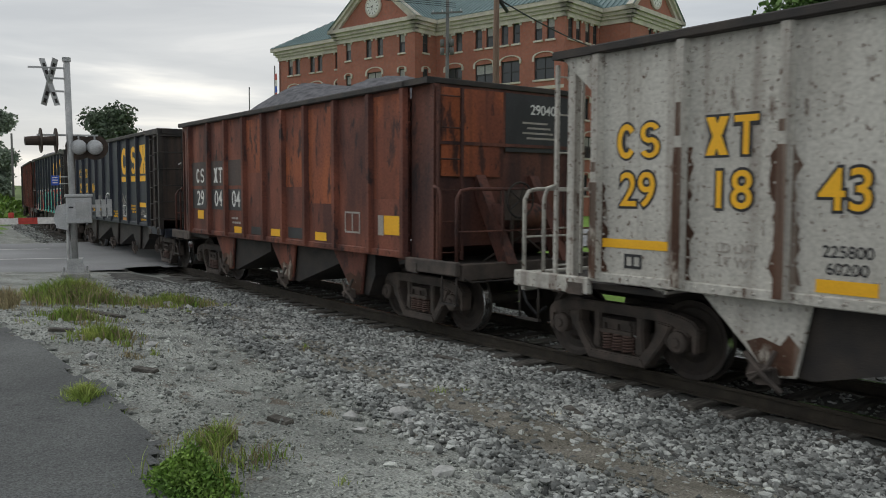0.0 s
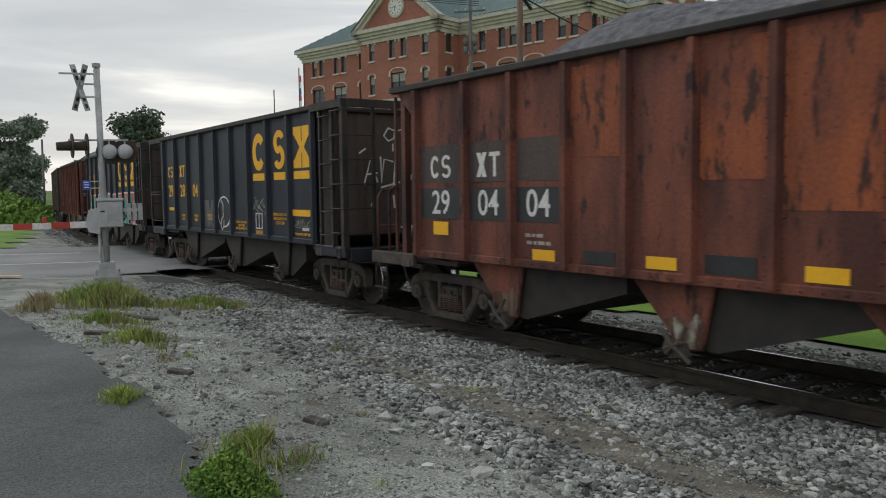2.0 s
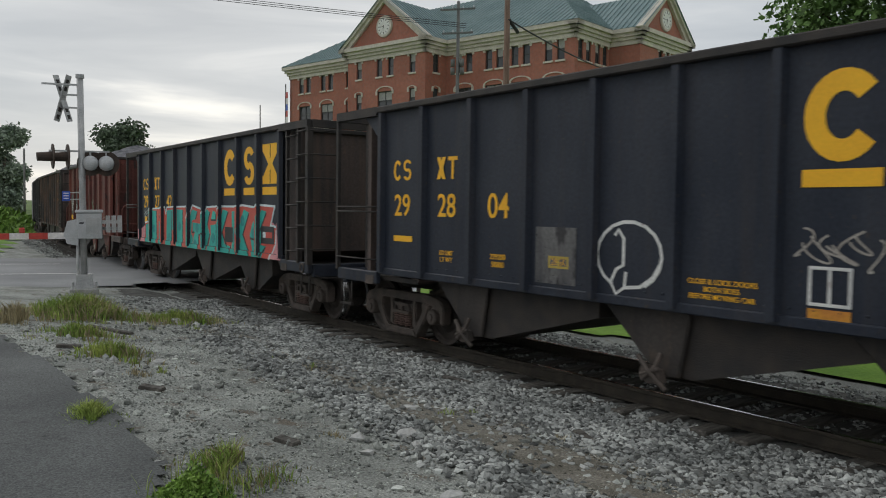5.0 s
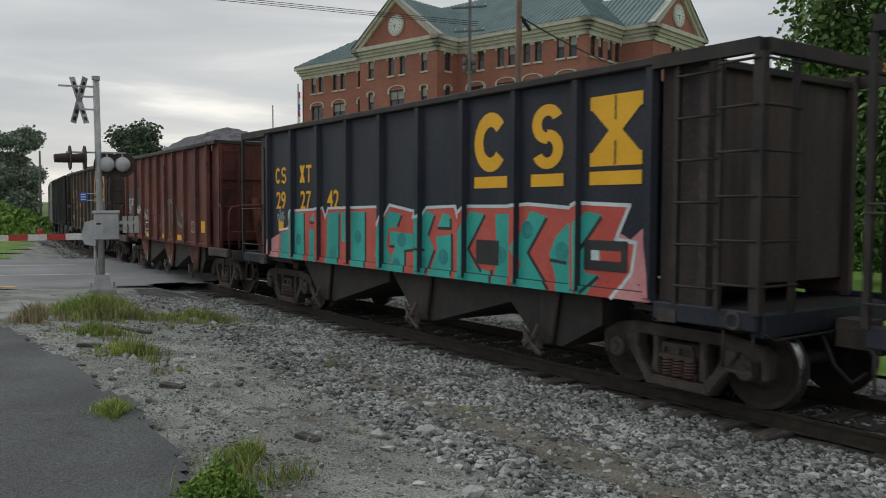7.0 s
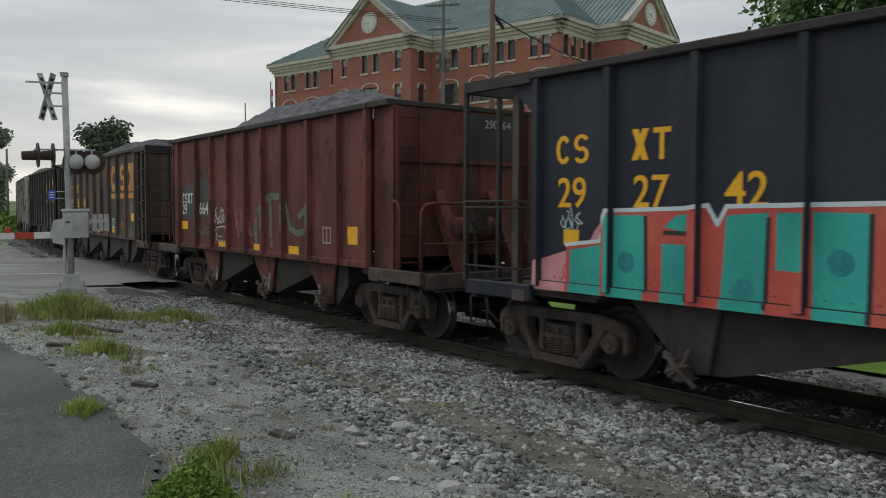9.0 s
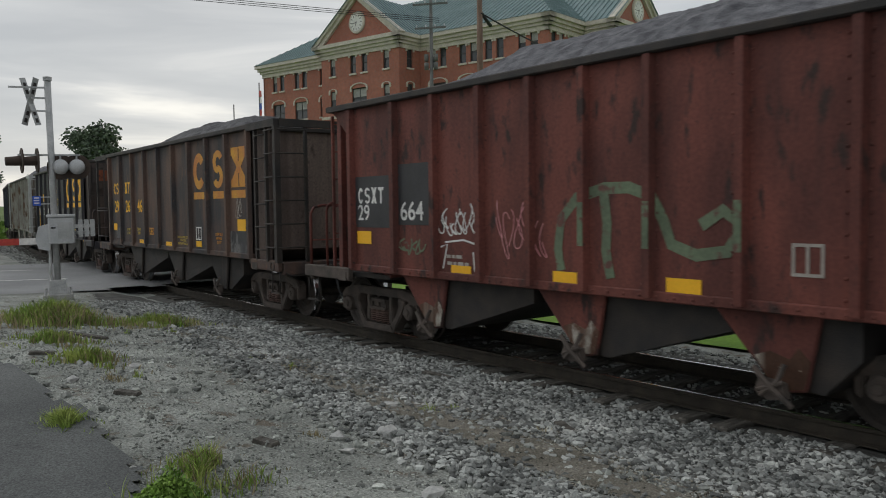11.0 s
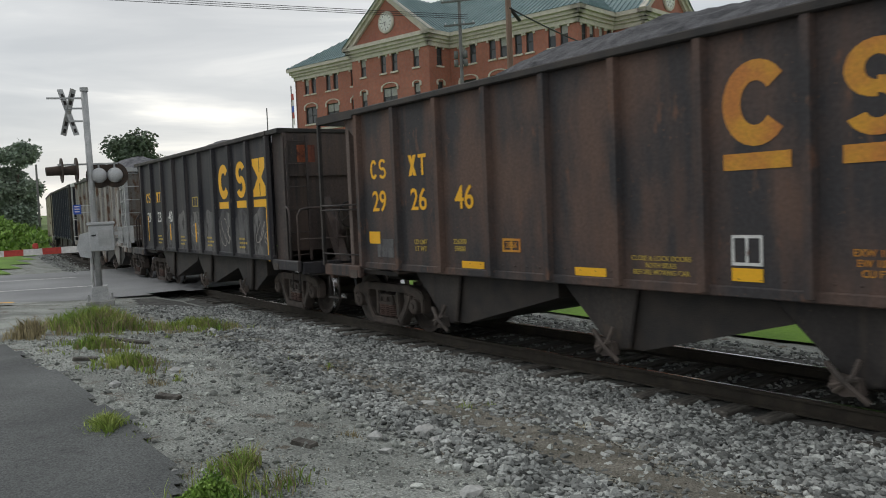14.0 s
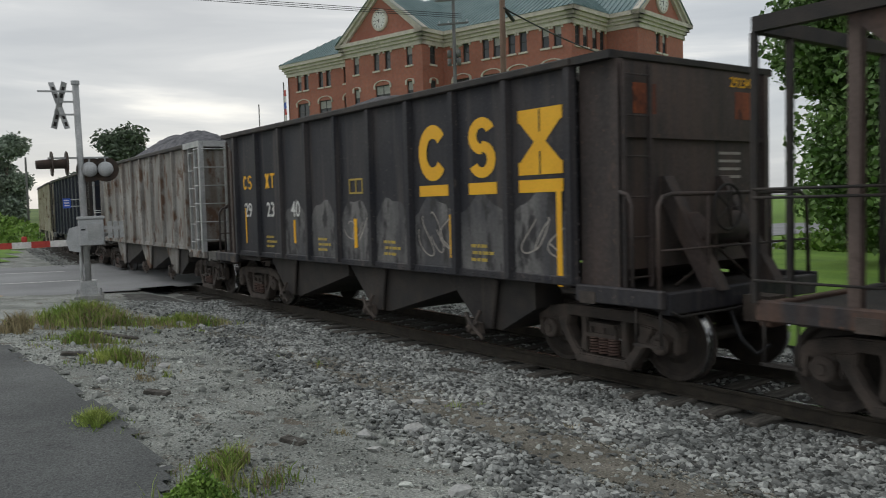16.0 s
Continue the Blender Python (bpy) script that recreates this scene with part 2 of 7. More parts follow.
def tube(bm, points, r, seg=8, r_end=None):
    """A round bar along a line of points."""
    points = [Vector(q) for q in points]
    rings = []
    for i, q in enumerate(points):
        d = (points[min(i + 1, len(points) - 1)] - points[max(i - 1, 0)]).normalized()
        side = d.orthogonal().normalized() if i == 0 else (side - side.dot(d) * d).normalized()
        up = d.cross(side)
        rr = r if r_end is None else r + (r_end - r) * i / (len(points) - 1)
        rings.append([bm.verts.new(q + rr * (math.cos(a) * side + math.sin(a) * up)) for a in (2 * math.pi * k / seg for k in range(seg))])
    for a, b in zip(rings, rings[1:]):
        for k in range(seg):
            bm.faces.new((a[k], a[(k + 1) % seg], b[(k + 1) % seg], b[k]))
    bm.faces.new(rings[0][::-1])
    bm.faces.new(rings[-1])


def prism(bm, outline, axis, a, b):
    """A flat outline in two axes pushed along the third from a to b."""
    def at(u, v, w):
        return {"y": (u, w, v), "x": (w, u, v), "z": (u, v, w)}[axis]
    lo, hi = [[bm.verts.new(at(u, v, w)) for u, v in outline] for w in (a, b)]
    n = len(outline)
    bm.faces.new(lo)
    bm.faces.new(hi[::-1])
    for k in range(n):
        bm.faces.new((lo[k], hi[k], hi[(k + 1) % n], lo[(k + 1) % n]))


def lathe(bm, profile, axis_point, seg=28):
    """A profile of (along y, radius) turned about a line along y."""
    cx, cz = axis_point
    rings = [[bm.verts.new((cx + r * math.cos(2 * math.pi * k / seg), y, cz + r * math.sin(2 * math.pi * k / seg))) for k in range(seg)] for y, r in profile]
    for a, b in zip(rings, rings[1:]):
        for k in range(seg):
            bm.faces.new((a[k], a[(k + 1) % seg], b[(k + 1) % seg], b[k]))
    bm.faces.new(rings[0][::-1])
    bm.faces.new(rings[-1])


def finish(bm, smooth=False):
    bmesh.ops.recalc_face_normals(bm, faces=bm.faces)
    me = bpy.data.meshes.new("mesh")
    bm.to_mesh(me)
    bm.free()
    if smooth:
        me.polygons.foreach_set("use_smooth", [True] * len(me.polygons))
    return me


def part(name, bm, material, parent=None, label="", smooth=False):
    me = finish(bm, smooth) if isinstance(bm, bmesh.types.BMesh) else bm
    if not me.materials:
        me.materials.append(material)
    ob = new(name, me)
    ob.parent = parent
    return tagged(ob, label)


def boxed(name, dims, material, parent=None, label="", bevel=0.0):
    bm = bmesh.new()
    box(bm, *dims)
    if bevel:
        bmesh.ops.bevel(bm, geom=bm.edges[:], offset=bevel, segments=1, affect="EDGES")
    return part(name, bm, material, parent, label)


def tubed(name, points, r, material, parent=None, label="", seg=8):
    bm = bmesh.new()
    tube(bm, points, r, seg)
    return part(name, bm, material, parent, label, True)


def thing(name, label, category, group="", m=None, kind=""):
    ob = new(name)
    if m is not None:
        ob.matrix_world = m
    return tagged(ob, label, category, group, kind)


def lettering(body, height, x, y, z, material, parent, name="lettering", turn=0.0, label="", squeeze=1.0, bold=0.012):
    """Raised letters that face -y (turn 0) or +x (turn 90), their middle at x, y, z."""
    cu = bpy.data.curves.new("letters", "FONT")
    cu.body, cu.size, cu.align_x, cu.align_y, cu.extrude, cu.offset = body, height / 0.72, "CENTER", "CENTER", 0.002, bold * height
    tmp = new("letters", cu)
    bpy.context.view_layer.update()
    me = bpy.data.meshes.new_from_object(tmp.evaluated_get(bpy.context.evaluated_depsgraph_get()))
    bpy.data.objects.remove(tmp)
    me.transform(pose(x, y, z, 90, 0, turn) @ Matrix.Diagonal((squeeze, 1, 1, 1)))
    me.materials.clear()
    me.materials.append(material)
    ob = new(name, me)
    ob.parent = parent
    return tagged(ob, label, kind="stuff" if name == "stencil" else "")


# ---- the lie of the land: the track runs along x, bends away past x = -10 ----
TRACK_Y, BEND_X, BEND = 8.58, -10.0, 0.003


def track_y(x):
    return TRACK_Y + (BEND * (BEND_X - x) ** 2 / 2 if x < BEND_X else 0.0)


def ground_z(x, y):
    d = y - track_y(x) if x > -150 else y - TRACK_Y
    bank, foot = (float(np.interp(x, [-23.5, -19.5], v)) for v in ((0.085, 0.3), (-0.02, -0.12)))
    return float(np.interp(d, [-6.2, -2.4, -1.65, -1.2, 1.2, 1.8, 3.5, 7.0], [bank, foot, -0.235, -0.215, -0.23, -0.3, -0.36, -0.3]))


# ---- ground, road, track ----
def sheet(name, xs, ys, height, material, label, kind="structure", keep=None):
    ids, verts, faces = {}, [], []
    for i, x in enumerate(xs):
        for j, y in enumerate(ys):
            ids[i, j] = len(verts)
            verts.append((x, y, height(x, y)))
    for i in range(len(xs) - 1):
        for j in range(len(ys) - 1):
            if keep is None or keep((xs[i] + xs[i + 1]) / 2, (ys[j] + ys[j + 1]) / 2):
                faces.append((ids[i, j], ids[i + 1, j], ids[i + 1, j + 1], ids[i, j + 1]))
    me = bpy.data.meshes.new("mesh")
    me.from_pydata(verts, [], faces)
    me.polygons.foreach_set("use_smooth", [True] * len(faces))
    me.materials.append(material)
    return tagged(new(name, me), label, "ground", kind=kind)


def rough_ground(x, y):
    near = max(0.0, 1 - math.hypot(x, y) / 40)
    return ground_z(x, y) + 0.05 * near * noise.noise((x * 0.9, y * 0.9, 0)) + 0.025 * near * noise.noise((x * 3, y * 3, 4))


far = [-2500, -900, -400, -220, -150, -120, -90, -75]
xs = far + [x * 1.0 for x in range(-65, -24)] + [x * 0.25 for x in range(-96, 25)] + [8, 12, 20, 40, 90, 300, 900, 2500]
ys = [-2500, -800, -250, -80, -30, -12, -6, -3] + [y * 0.25 for y in range(-8, 80)] + [y * 1.0 for y in range(20, 60)] + [65, 80, 120, 250, 700, 2500]
sheet("ground", xs, ys, rough_ground, GRAVEL, "packed grey gravel and ballast dust beside the railway track")


def grass_height(x, y):
    return ground_z(x, y) + 0.05 + 0.04 * noise.noise((x * 0.5, y * 0.5, 7))


gx = [-900, -400, -200, -120, -80, -60] + [x * 1.0 for x in range(-50, 21)] + [60, 200, 900]
sheet("lawn", gx, [11.6 + 0.3 * j for j in range(14)] + [float(y) for y in range(16, 42)] + [60, 110, 300, 900], grass_height, TURF, "bright mown grass lawn behind the track",
      keep=lambda x, y: y > track_y(max(x, -90)) + 3.7 + 0.4 * noise.noise((x * 0.8, 0, 0)) and not 36 < y - 0.2 * x < 44)
sheet("verge", [-900, -300, -150, -100, -80] + [float(x) for x in range(-70, -33)], [-300, -100, -40, -15] + [float(y) for y in range(-8, 24)], lambda x, y: grass_height(x, y) - 0.02, TURF,
      "short green grass verge beyond the level crossing", keep=lambda x, y: y < 4.4 - (x + 35.6) * 0.24 and y < track_y(x) - 3)
sheet("meadow", [-2000, -900, -400, -250, -150, -115], [-900, -300, -100, -40, -10, 0, 10, 20, 30, 45, 80], lambda x, y: 0.12 + 0.012 * max(0, -100 - x), FIELD, "rough green far meadow")


def road_height(x, y):
    d = abs(y - track_y(x))
    return 0.004 + 0.1 * min(1, max(0, d - 2.5) / 4) * (1 if y < track_y(x) else -2)


sheet("road", [-35.5 + 0.5 * i for i in range(28)], [-40, -20, -10, -5] + [y * 0.5 for y in range(-6, 64)] + [40, 60], road_height, ROAD,
      "pale worn asphalt road over the level crossing", keep=lambda x, y: x < -22.3 - 0.06 * y + 0.25 * noise.noise((x, y * 1.3, 3)) and (y > 11.5 or x > -35.6 - 0.0 * y))


def lot_edge(x):
    return float(np.interp(x, [-16, -11.7, -10, -8.6, -7.8, -7.1, -6.4, -5.8, -5.4, -4.5, -3, 0, 6], [1.65, 1.8, 1.93, 1.89, 1.95, 1.93, 1.85, 1.79, 1.72, 1.48, 1.1, 0.4, -1.0]))


sheet("asphalt_lot", [-40, -30, -22] + [-18 + 0.1 * i for i in range(241)], [-60, -20, -8, -4] + [-2 + 0.08 * j for j in range(56)], lambda x, y: ground_z(x, y) + 0.05, ASPHALT,
      "dark worn asphalt lot with a broken edge", keep=lambda x, y: y < lot_edge(x) + 0.1 * noise.noise((x * 1.5, 0, 0)) + 0.05 * noise.noise((x * 6, y, 0)) and x > -24)
for k, (x, w) in enumerate(((-27.2, 0.14), (-31.9, 0.14))):
    sheet("road_marking", [x, x + w], [1 + 0.5 * j for j in range(12)], lambda a, b: road_height(a, b) + 0.006, WHITE_PAINT, "worn white painted line across the road")
sheet("kerb_marking", [-21.7, -21.2], [-1 + 0.5 * j for j in range(9)], lambda a, b: ground_z(a, b) + 0.07, YELLOW, "yellow painted kerb edge by the road")

# rails, ties
RAIL_OUT = [(-0.07, -0.17), (0.07, -0.17), (0.07, -0.155), (0.012, -0.14), (0.012, -0.045), (0.036, -0.035), (0.036, -0.004), (0.03, 0.0), (-0.03, 0.0), (-0.036, -0.004), (-0.036, -0.035), (-0.012, -0.045), (-0.012, -0.14), (-0.07, -0.155)]


def sweep_rail(side, outline, name, material, parent):
    bm = bmesh.new()
    rings = []
    for x in [30, 15, 6, 0, -6, -10] + [-10 - 2.0 * i for i in range(1, 60)]:
        slope = -BEND * (BEND_X - x) if x < BEND_X else 0.0
        t = Vector((1, slope)).normalized()
        rings.append([bm.verts.new((x - t.y * (side + u), track_y(x) + t.x * (side + u), w)) for u, w in outline])
    n = len(outline)
    for a, b in zip(rings, rings[1:]):
        for k in range(n):
            bm.faces.new((a[k], b[k], b[(k + 1) % n], a[(k + 1) % n]))
    return part(name, bm, material, parent)


track = thing("railway_track", "rusty steel rails on creosoted wooden ties", "railway track", kind="structure")
for side in (-0.753, 0.753):
    sweep_rail(side, RAIL_OUT, "rail", RAIL_RUST, track)
    sweep_rail(side, [(-0.024, 0.001), (0.024, 0.001), (0.02, 0.003), (-0.02, 0.003)], "rail_head", SHINY, track)
tie_bm = bmesh.new()
box(tie_bm, -0.115, 0.115, -1.26, 1.26, -0.18, 0)
bmesh.ops.bevel(tie_bm, geom=tie_bm.edges[:], offset=0.015, segments=1, affect="EDGES")
tie_mesh = finish(tie_bm)
rnd = random.Random(5)
x = 8.0
while x > -70:
    slope = -BEND * (BEND_X - x) if x < BEND_X else 0.0
    tie = part("tie", tie_mesh, TIE_WOOD, track)
    tie.matrix_world = pose(x, track_y(x) + rnd.uniform(-0.06, 0.06), -0.172 + rnd.uniform(-0.02, 0.008), 0, rnd.uniform(-1, 1), math.degrees(math.atan(slope)) + rnd.uniform(-1.5, 1.5))
    x -= 0.53
# crossing surface follows the bend
bm = bmesh.new()
for y0, y1 in ((-2.7, -0.83), (-0.66, 0.66), (0.83, 2.7)):
    cs = [-34 + 0.5 * i for i in range(22)]
    rows_ = [[bm.verts.new((x, track_y(x) + y, -0.008)) for y in (y0, y1)] for x in cs]
    for a, b in zip(rows_, rows_[1:]):
        bm.faces.new((a[0], b[0], b[1], a[1]))
tagged(part("crossing_surface", bm, ROAD), "pale asphalt level crossing surface between the rails", "road", kind="structure")


# ---- loose stone: one mesh of many small faceted pieces ----
def stones(name, places, material, label):
    rs = np.random.RandomState(3)
    ico = bmesh.new()
    bmesh.ops.create_icosphere(ico, subdivisions=1, radius=1)
    base = np.array([v.co[:] for v in ico.verts])
    tri = np.array([[v.index for v in f.verts] for f in ico.faces])
    ico.free()
    n = len(places)
    P = np.array([q[:3] for q in places])
    S = np.array([q[3] for q in places])
    V = base[None] * rs.uniform(0.45, 1.3, (n, len(base), 1)) * rs.uniform(0.6, 1.3, (n, 1, 3)) * np.array([1, 1, 0.75])
    a = rs.uniform(0, 6.28, n)
    c, s = np.cos(a)[:, None], np.sin(a)[:, None]
    V = np.stack([V[..., 0] * c - V[..., 1] * s, V[..., 0] * s + V[..., 1] * c, V[..., 2]], -1) * S[:, None, None] + P[:, None]
    F = (tri[None] + (np.arange(n) * len(base))[:, None, None]).reshape(-1, 3)
    me = bpy.data.meshes.new("mesh")
    me.from_pydata(V.reshape(-1, 3).tolist(), [], F.tolist())
    me.materials.append(material)
    return tagged(new(name, me), label, "stones", kind="stuff")


rs = np.random.RandomState(8)


def scatter(count, xlo, xhi, dlo, dhi, size, chance=lambda x, d: 1.0):
    out = []
    while len(out) < count:
        x, d = rs.uniform(xlo, xhi), rs.uniform(dlo, dhi)
        if rs.rand() < chance(x, d):
            y = track_y(x) + d
            out.append((x, y, rough_ground(x, y) + rs.uniform(-0.3, 0.5) * size, size * rs.uniform(0.55, 1.35)))
    return out


def band(x, d):
    """Ballast is thick by the ties and thins out in patches."""
    k = float(np.interp(d, [-4.6, -3.6, -2.9, -1.2], [0.01, 0.12, 1, 1]))
    return k * (0.55 + 0.6 * noise.noise((x * 0.8, d * 0.8, 2))) if d < -2.9 else 1.0


stones("ballast", scatter(46000, -20, 3, -4.9, -1.0, 0.035, band) + scatter(8000, -20, 5, -0.72, 0.72, 0.034) + scatter(7000, -20, 6, 1.0, 3.2, 0.04)
       + scatter(5000, -60, -34, -2.6, 2.6, 0.045), ROCK, "crushed grey limestone ballast along the track")
# dark sheet laid under the stones to paint shade into their gaps
sheet("ballast_gap_shade", [-22 + 0.2 * i for i in range(130)], [5.2 + 0.1 * j for j in range(75)], lambda x, y: rough_ground(x, y) + 0.008, GAP_SHADE, "dark sheet under the ballast stones, painted as the shade between them",
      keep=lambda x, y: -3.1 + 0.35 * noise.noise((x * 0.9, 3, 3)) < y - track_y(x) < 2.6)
ridge = []
while len(ridge) < 5500:
    x = rs.uniform(-12.5, -2.5)
    mid = 4.15 - (x + 5.7) * 0.115
    y = rs.normal(mid, 0.22)
    ridge.append((x, y, rough_ground(x, y) + 0.03 * math.exp(-((y - mid) / 0.25) ** 2) + rs.uniform(-0.01, 0.02), 0.032 * rs.uniform(0.5, 1.4)))
stones("stone_ridge", ridge, ROCK, "low ridge of spilled ballast stones along the gravel")
sheet("dirt_strip", [-13 + 0.1 * i for i in range(110)], [4.2 + 0.06 * j for j in range(34)], lambda x, y: rough_ground(x, y) + 0.01, DIRT, "brown dirt and grit strip between stone ridges",
      keep=lambda x, y: abs(y - 4.9 + (x + 5.7) * 0.1) < 0.34 + 0.34 * noise.noise((x * 0.9, y * 1.5, 5)) + 0.2 * noise.noise((x * 4, y * 4, 1)))
grit = [q for q in scatter(26000, -14, 1.5, -4.6, -2.7, 0.013) if abs(q[1] - 4.95 + (q[0] + 5.7) * 0.1) < 0.8]
stones("grit", grit, GRIT, "brown and grey grit scattered over the dirt")
stones("gravel", [q for q in scatter(44000, -14, 1.5, -7.6, -2.2, 0.012) if q[1] > lot_edge(q[0]) - 0.05], PEBBLE, "fine loose grey gravel")
stones("rubble", [q for q in scatter(900, -15, 0, -6.8, -2.6, 0.04) if q[1] > lot_edge(q[0])], PEBBLE, "scattered larger broken stones")


def rock(x, y, size, name="rock"):
    bm = bmesh.new()
    bmesh.ops.create_icosphere(bm, subdivisions=1, radius=size)
    r = random.Random(int(1000 * abs(x + y)))
    sx, sy, o = r.uniform(0.8, 1.4), r.uniform(0.7, 1.1), r.uniform(0, 50)
    for v in bm.verts:
        k = 1 + 0.7 * noise.noise(v.co / size * 1.4 + Vector((o, 0, 0)))
        v.co = Vector((v.co.x * sx, v.co.y * sy, v.co.z * 0.55)) * k
    ob = part(name, bm, PALE_ROCK)
    ob.location = (x, y, rough_ground(x, y) + size * 0.2)
    ob.rotation_euler.z = r.uniform(0, 6)
    tagged(ob, "pale broken limestone rock lying on the gravel", "rock", "rocks beside the track")


for x, y, size in ((-5.88, 3.53, 0.09), (-5.91, 4.05, 0.1), (-5.46, 3.35, 0.06), (-5.74, 1.79, 0.05), (-4.2, 3.24, 0.1), (-14.98, 5.01, 0.16), (-9.33, 2.29, 0.08), (-9.98, 3.14, 0.08), (-10.21, 2.67, 0.07), (-5.61, 3.93, 0.08), (-14.4, 5.2, 0.1), (-8.9, 5.4, 0.07), (-7.1, 4.9, 0.07)):
    rock(x, y, size)


def wood_scrap(x, y, length, turn):
    bm = bmesh.new()
    box(bm, -length / 2, length / 2, -0.05, 0.05, 0, 0.035, 0.008)
    ob = part("wood_scrap", bm, TIE_WOOD)
    ob.matrix_world = pose(x, y, rough_ground(x, y) + 0.005, 3, 4, turn)
    tagged(ob, "dark broken scrap of old tie wood", "wood scrap", "wood scraps on the gravel")


for x, y, length, turn in ((-5.97, 2.91, 0.22, 20), (-8.22, 2.52, 0.26, 40), (-8.66, 6.75, 0.5, 15), (-13.2, 3.4, 0.9, 30), (-5.5, 5.9, 0.4, -20), (-11.3, 2.4, 0.3, 70)):
    wood_scrap(x, y, length, turn)



# ---- weeds and grass ----
def blades(name, cx, cy, rx, ry, count, height, material, label, lean=0.5, width=0.008):
    r = random.Random(int(abs(cx * 91 + cy * 37)))
    verts, faces = [], []
    for _ in range(count):
        a, q = r.uniform(0, 6.283), min(1.5, abs(r.gauss(0, 0.6)) + 0.15 * r.random())
        x, y = cx + rx * q * math.cos(a), cy + ry * q * math.sin(a)
        if noise.noise((x * 2.2, y * 2.2, 11)) < -0.12:
            continue
        z = rough_ground(x, y) - 0.01
        h = height * r.uniform(0.35, 1.15) * max(0.3, 1.2 - 0.6 * q)
        b, dirn = r.uniform(0, 6.283), r.uniform(0, 6.283)
        w = width * r.uniform(0.6, 1.5)
        ox, oy = math.cos(b) * w, math.sin(b) * w
        lx, ly = math.cos(dirn) * h * lean * r.random(), math.sin(dirn) * h * lean * r.random()
        k = len(verts)
        verts += [(x - ox, y - oy, z), (x + ox, y + oy, z), (x + lx * 0.35 + ox * 0.8, y + ly * 0.35 + oy * 0.8, z + h * 0.6), (x + lx * 0.35 - ox * 0.8, y + ly * 0.35 - oy * 0.8, z + h * 0.6), (x + lx, y + ly, z + h * 0.95)]
        faces += [(k, k + 1, k + 2, k + 3), (k + 3, k + 2, k + 4)]
    me = bpy.data.meshes.new("mesh")
    me.from_pydata(verts, [], faces)
    me.materials.append(material)
    return tagged(new(name, me), label, "grass", kind="stuff")


def leafy(name, cx, cy, rx, ry, count, height, material, label, leaf=0.03):
    r = random.Random(int(abs(cx * 71 + cy * 17)))
    verts, faces = [], []
    for _ in range(count):
        a, q, up = r.uniform(0, 6.283), r.random() ** 0.6, r.random()
        shape = 1 - 0.55 * up
        x, y = cx + rx * q * shape * math.cos(a), cy + ry * q * shape * math.sin(a)
        z = rough_ground(x, y) + height * up * (1 - 0.5 * q) * r.uniform(0.7, 1.1)
        d = Vector((r.gauss(0, 1), r.gauss(0, 1), r.gauss(0.5, 0.7))).normalized()
        s = d.cross(Vector((r.gauss(0, 1), r.gauss(0, 1), r.gauss(0, 1)))).normalized()
        L, w = leaf * r.uniform(0.6, 1.4), leaf * 0.32
        p = Vector((x, y, z))
        k = len(verts)
        verts += [p, p + d * L * 0.5 + s * w, p + d * L, p + d * L * 0.5 - s * w]
        faces.append((k, k + 1, k + 2, k + 3))
    me = bpy.data.meshes.new("mesh")
    me.from_pydata([v[:] for v in verts], [], faces)
    me.materials.append(material)
    return tagged(new(name, me), label, "weeds", kind="stuff")


LONG, SHORT = "tall green and straw-coloured roadside grass", "low patch of green grass on the gravel"
for cx, cy, rx, ry, n, h in ((-15.2, 3.45, 0.75, 0.85, 3600, 0.4), (-15.0, 5.15, 0.6, 0.8, 1500, 0.24), (-12.5, 2.8, 0.5, 0.5, 1300, 0.2), (-10.6, 2.75, 0.7, 0.4, 800, 0.2)):
    blades("grass_patch", cx, cy, rx, ry, n, h, BLADE, LONG, 0.6)
    blades("dry_grass", cx + 0.2, cy + 0.1, rx * 1.1, ry * 1.1, n // 3, h * 0.9, DRY_BLADE, "straw-coloured dry grass among green blades", 0.7)
blades("grass_patch", -7.3, 1.72, 0.45, 0.2, 1300, 0.18, BLADE, SHORT, 1.0, 0.006)
blades("grass_patch", -5.3, 2.25, 0.42, 0.32, 600, 0.22, DRY_BLADE, "thin straw-coloured weeds on the gravel", 0.9, 0.004)
blades("grass_patch", -5.3, 2.2, 0.42, 0.3, 1000, 0.2, BLADE, SHORT, 0.9, 0.005)
blades("dry_grass", -14.3, 2.3, 0.45, 0.35, 1300, 0.38, DRY_BLADE, "clump of dead brown grass by the asphalt", 0.8)
leafy("weed", -4.72, 1.7, 0.42, 0.3, 6500, 0.3, BUSH_LEAF, "leafy green weed at the edge of the asphalt", 0.03)
blades("weed_stalks", -4.72, 1.7, 0.42, 0.3, 300, 0.34, BLADE, "thin upright stalks of the leafy weed", 0.5, 0.004)
r_ = random.Random(77)
for k in range(26):
    x, y = r_.uniform(-16, -3.5), r_.uniform(2.3, 5.6)
    blades("grass_tuft", x, y, 0.12, 0.1, 40, 0.1, BLADE if k % 2 else DRY_BLADE, "small sparse tuft of grass on the gravel", 0.9, 0.004)
leafy("meadow_scrub", -70, 8.0, 12, 5, 9000, 1.6, BUSH_LEAF, "green scrub bushes beyond the verge", 0.5)
leafy("meadow_scrub", -95, 12.0, 15, 6, 7000, 2.2, BUSH_LEAF, "green scrub bushes beyond the verge", 0.7)



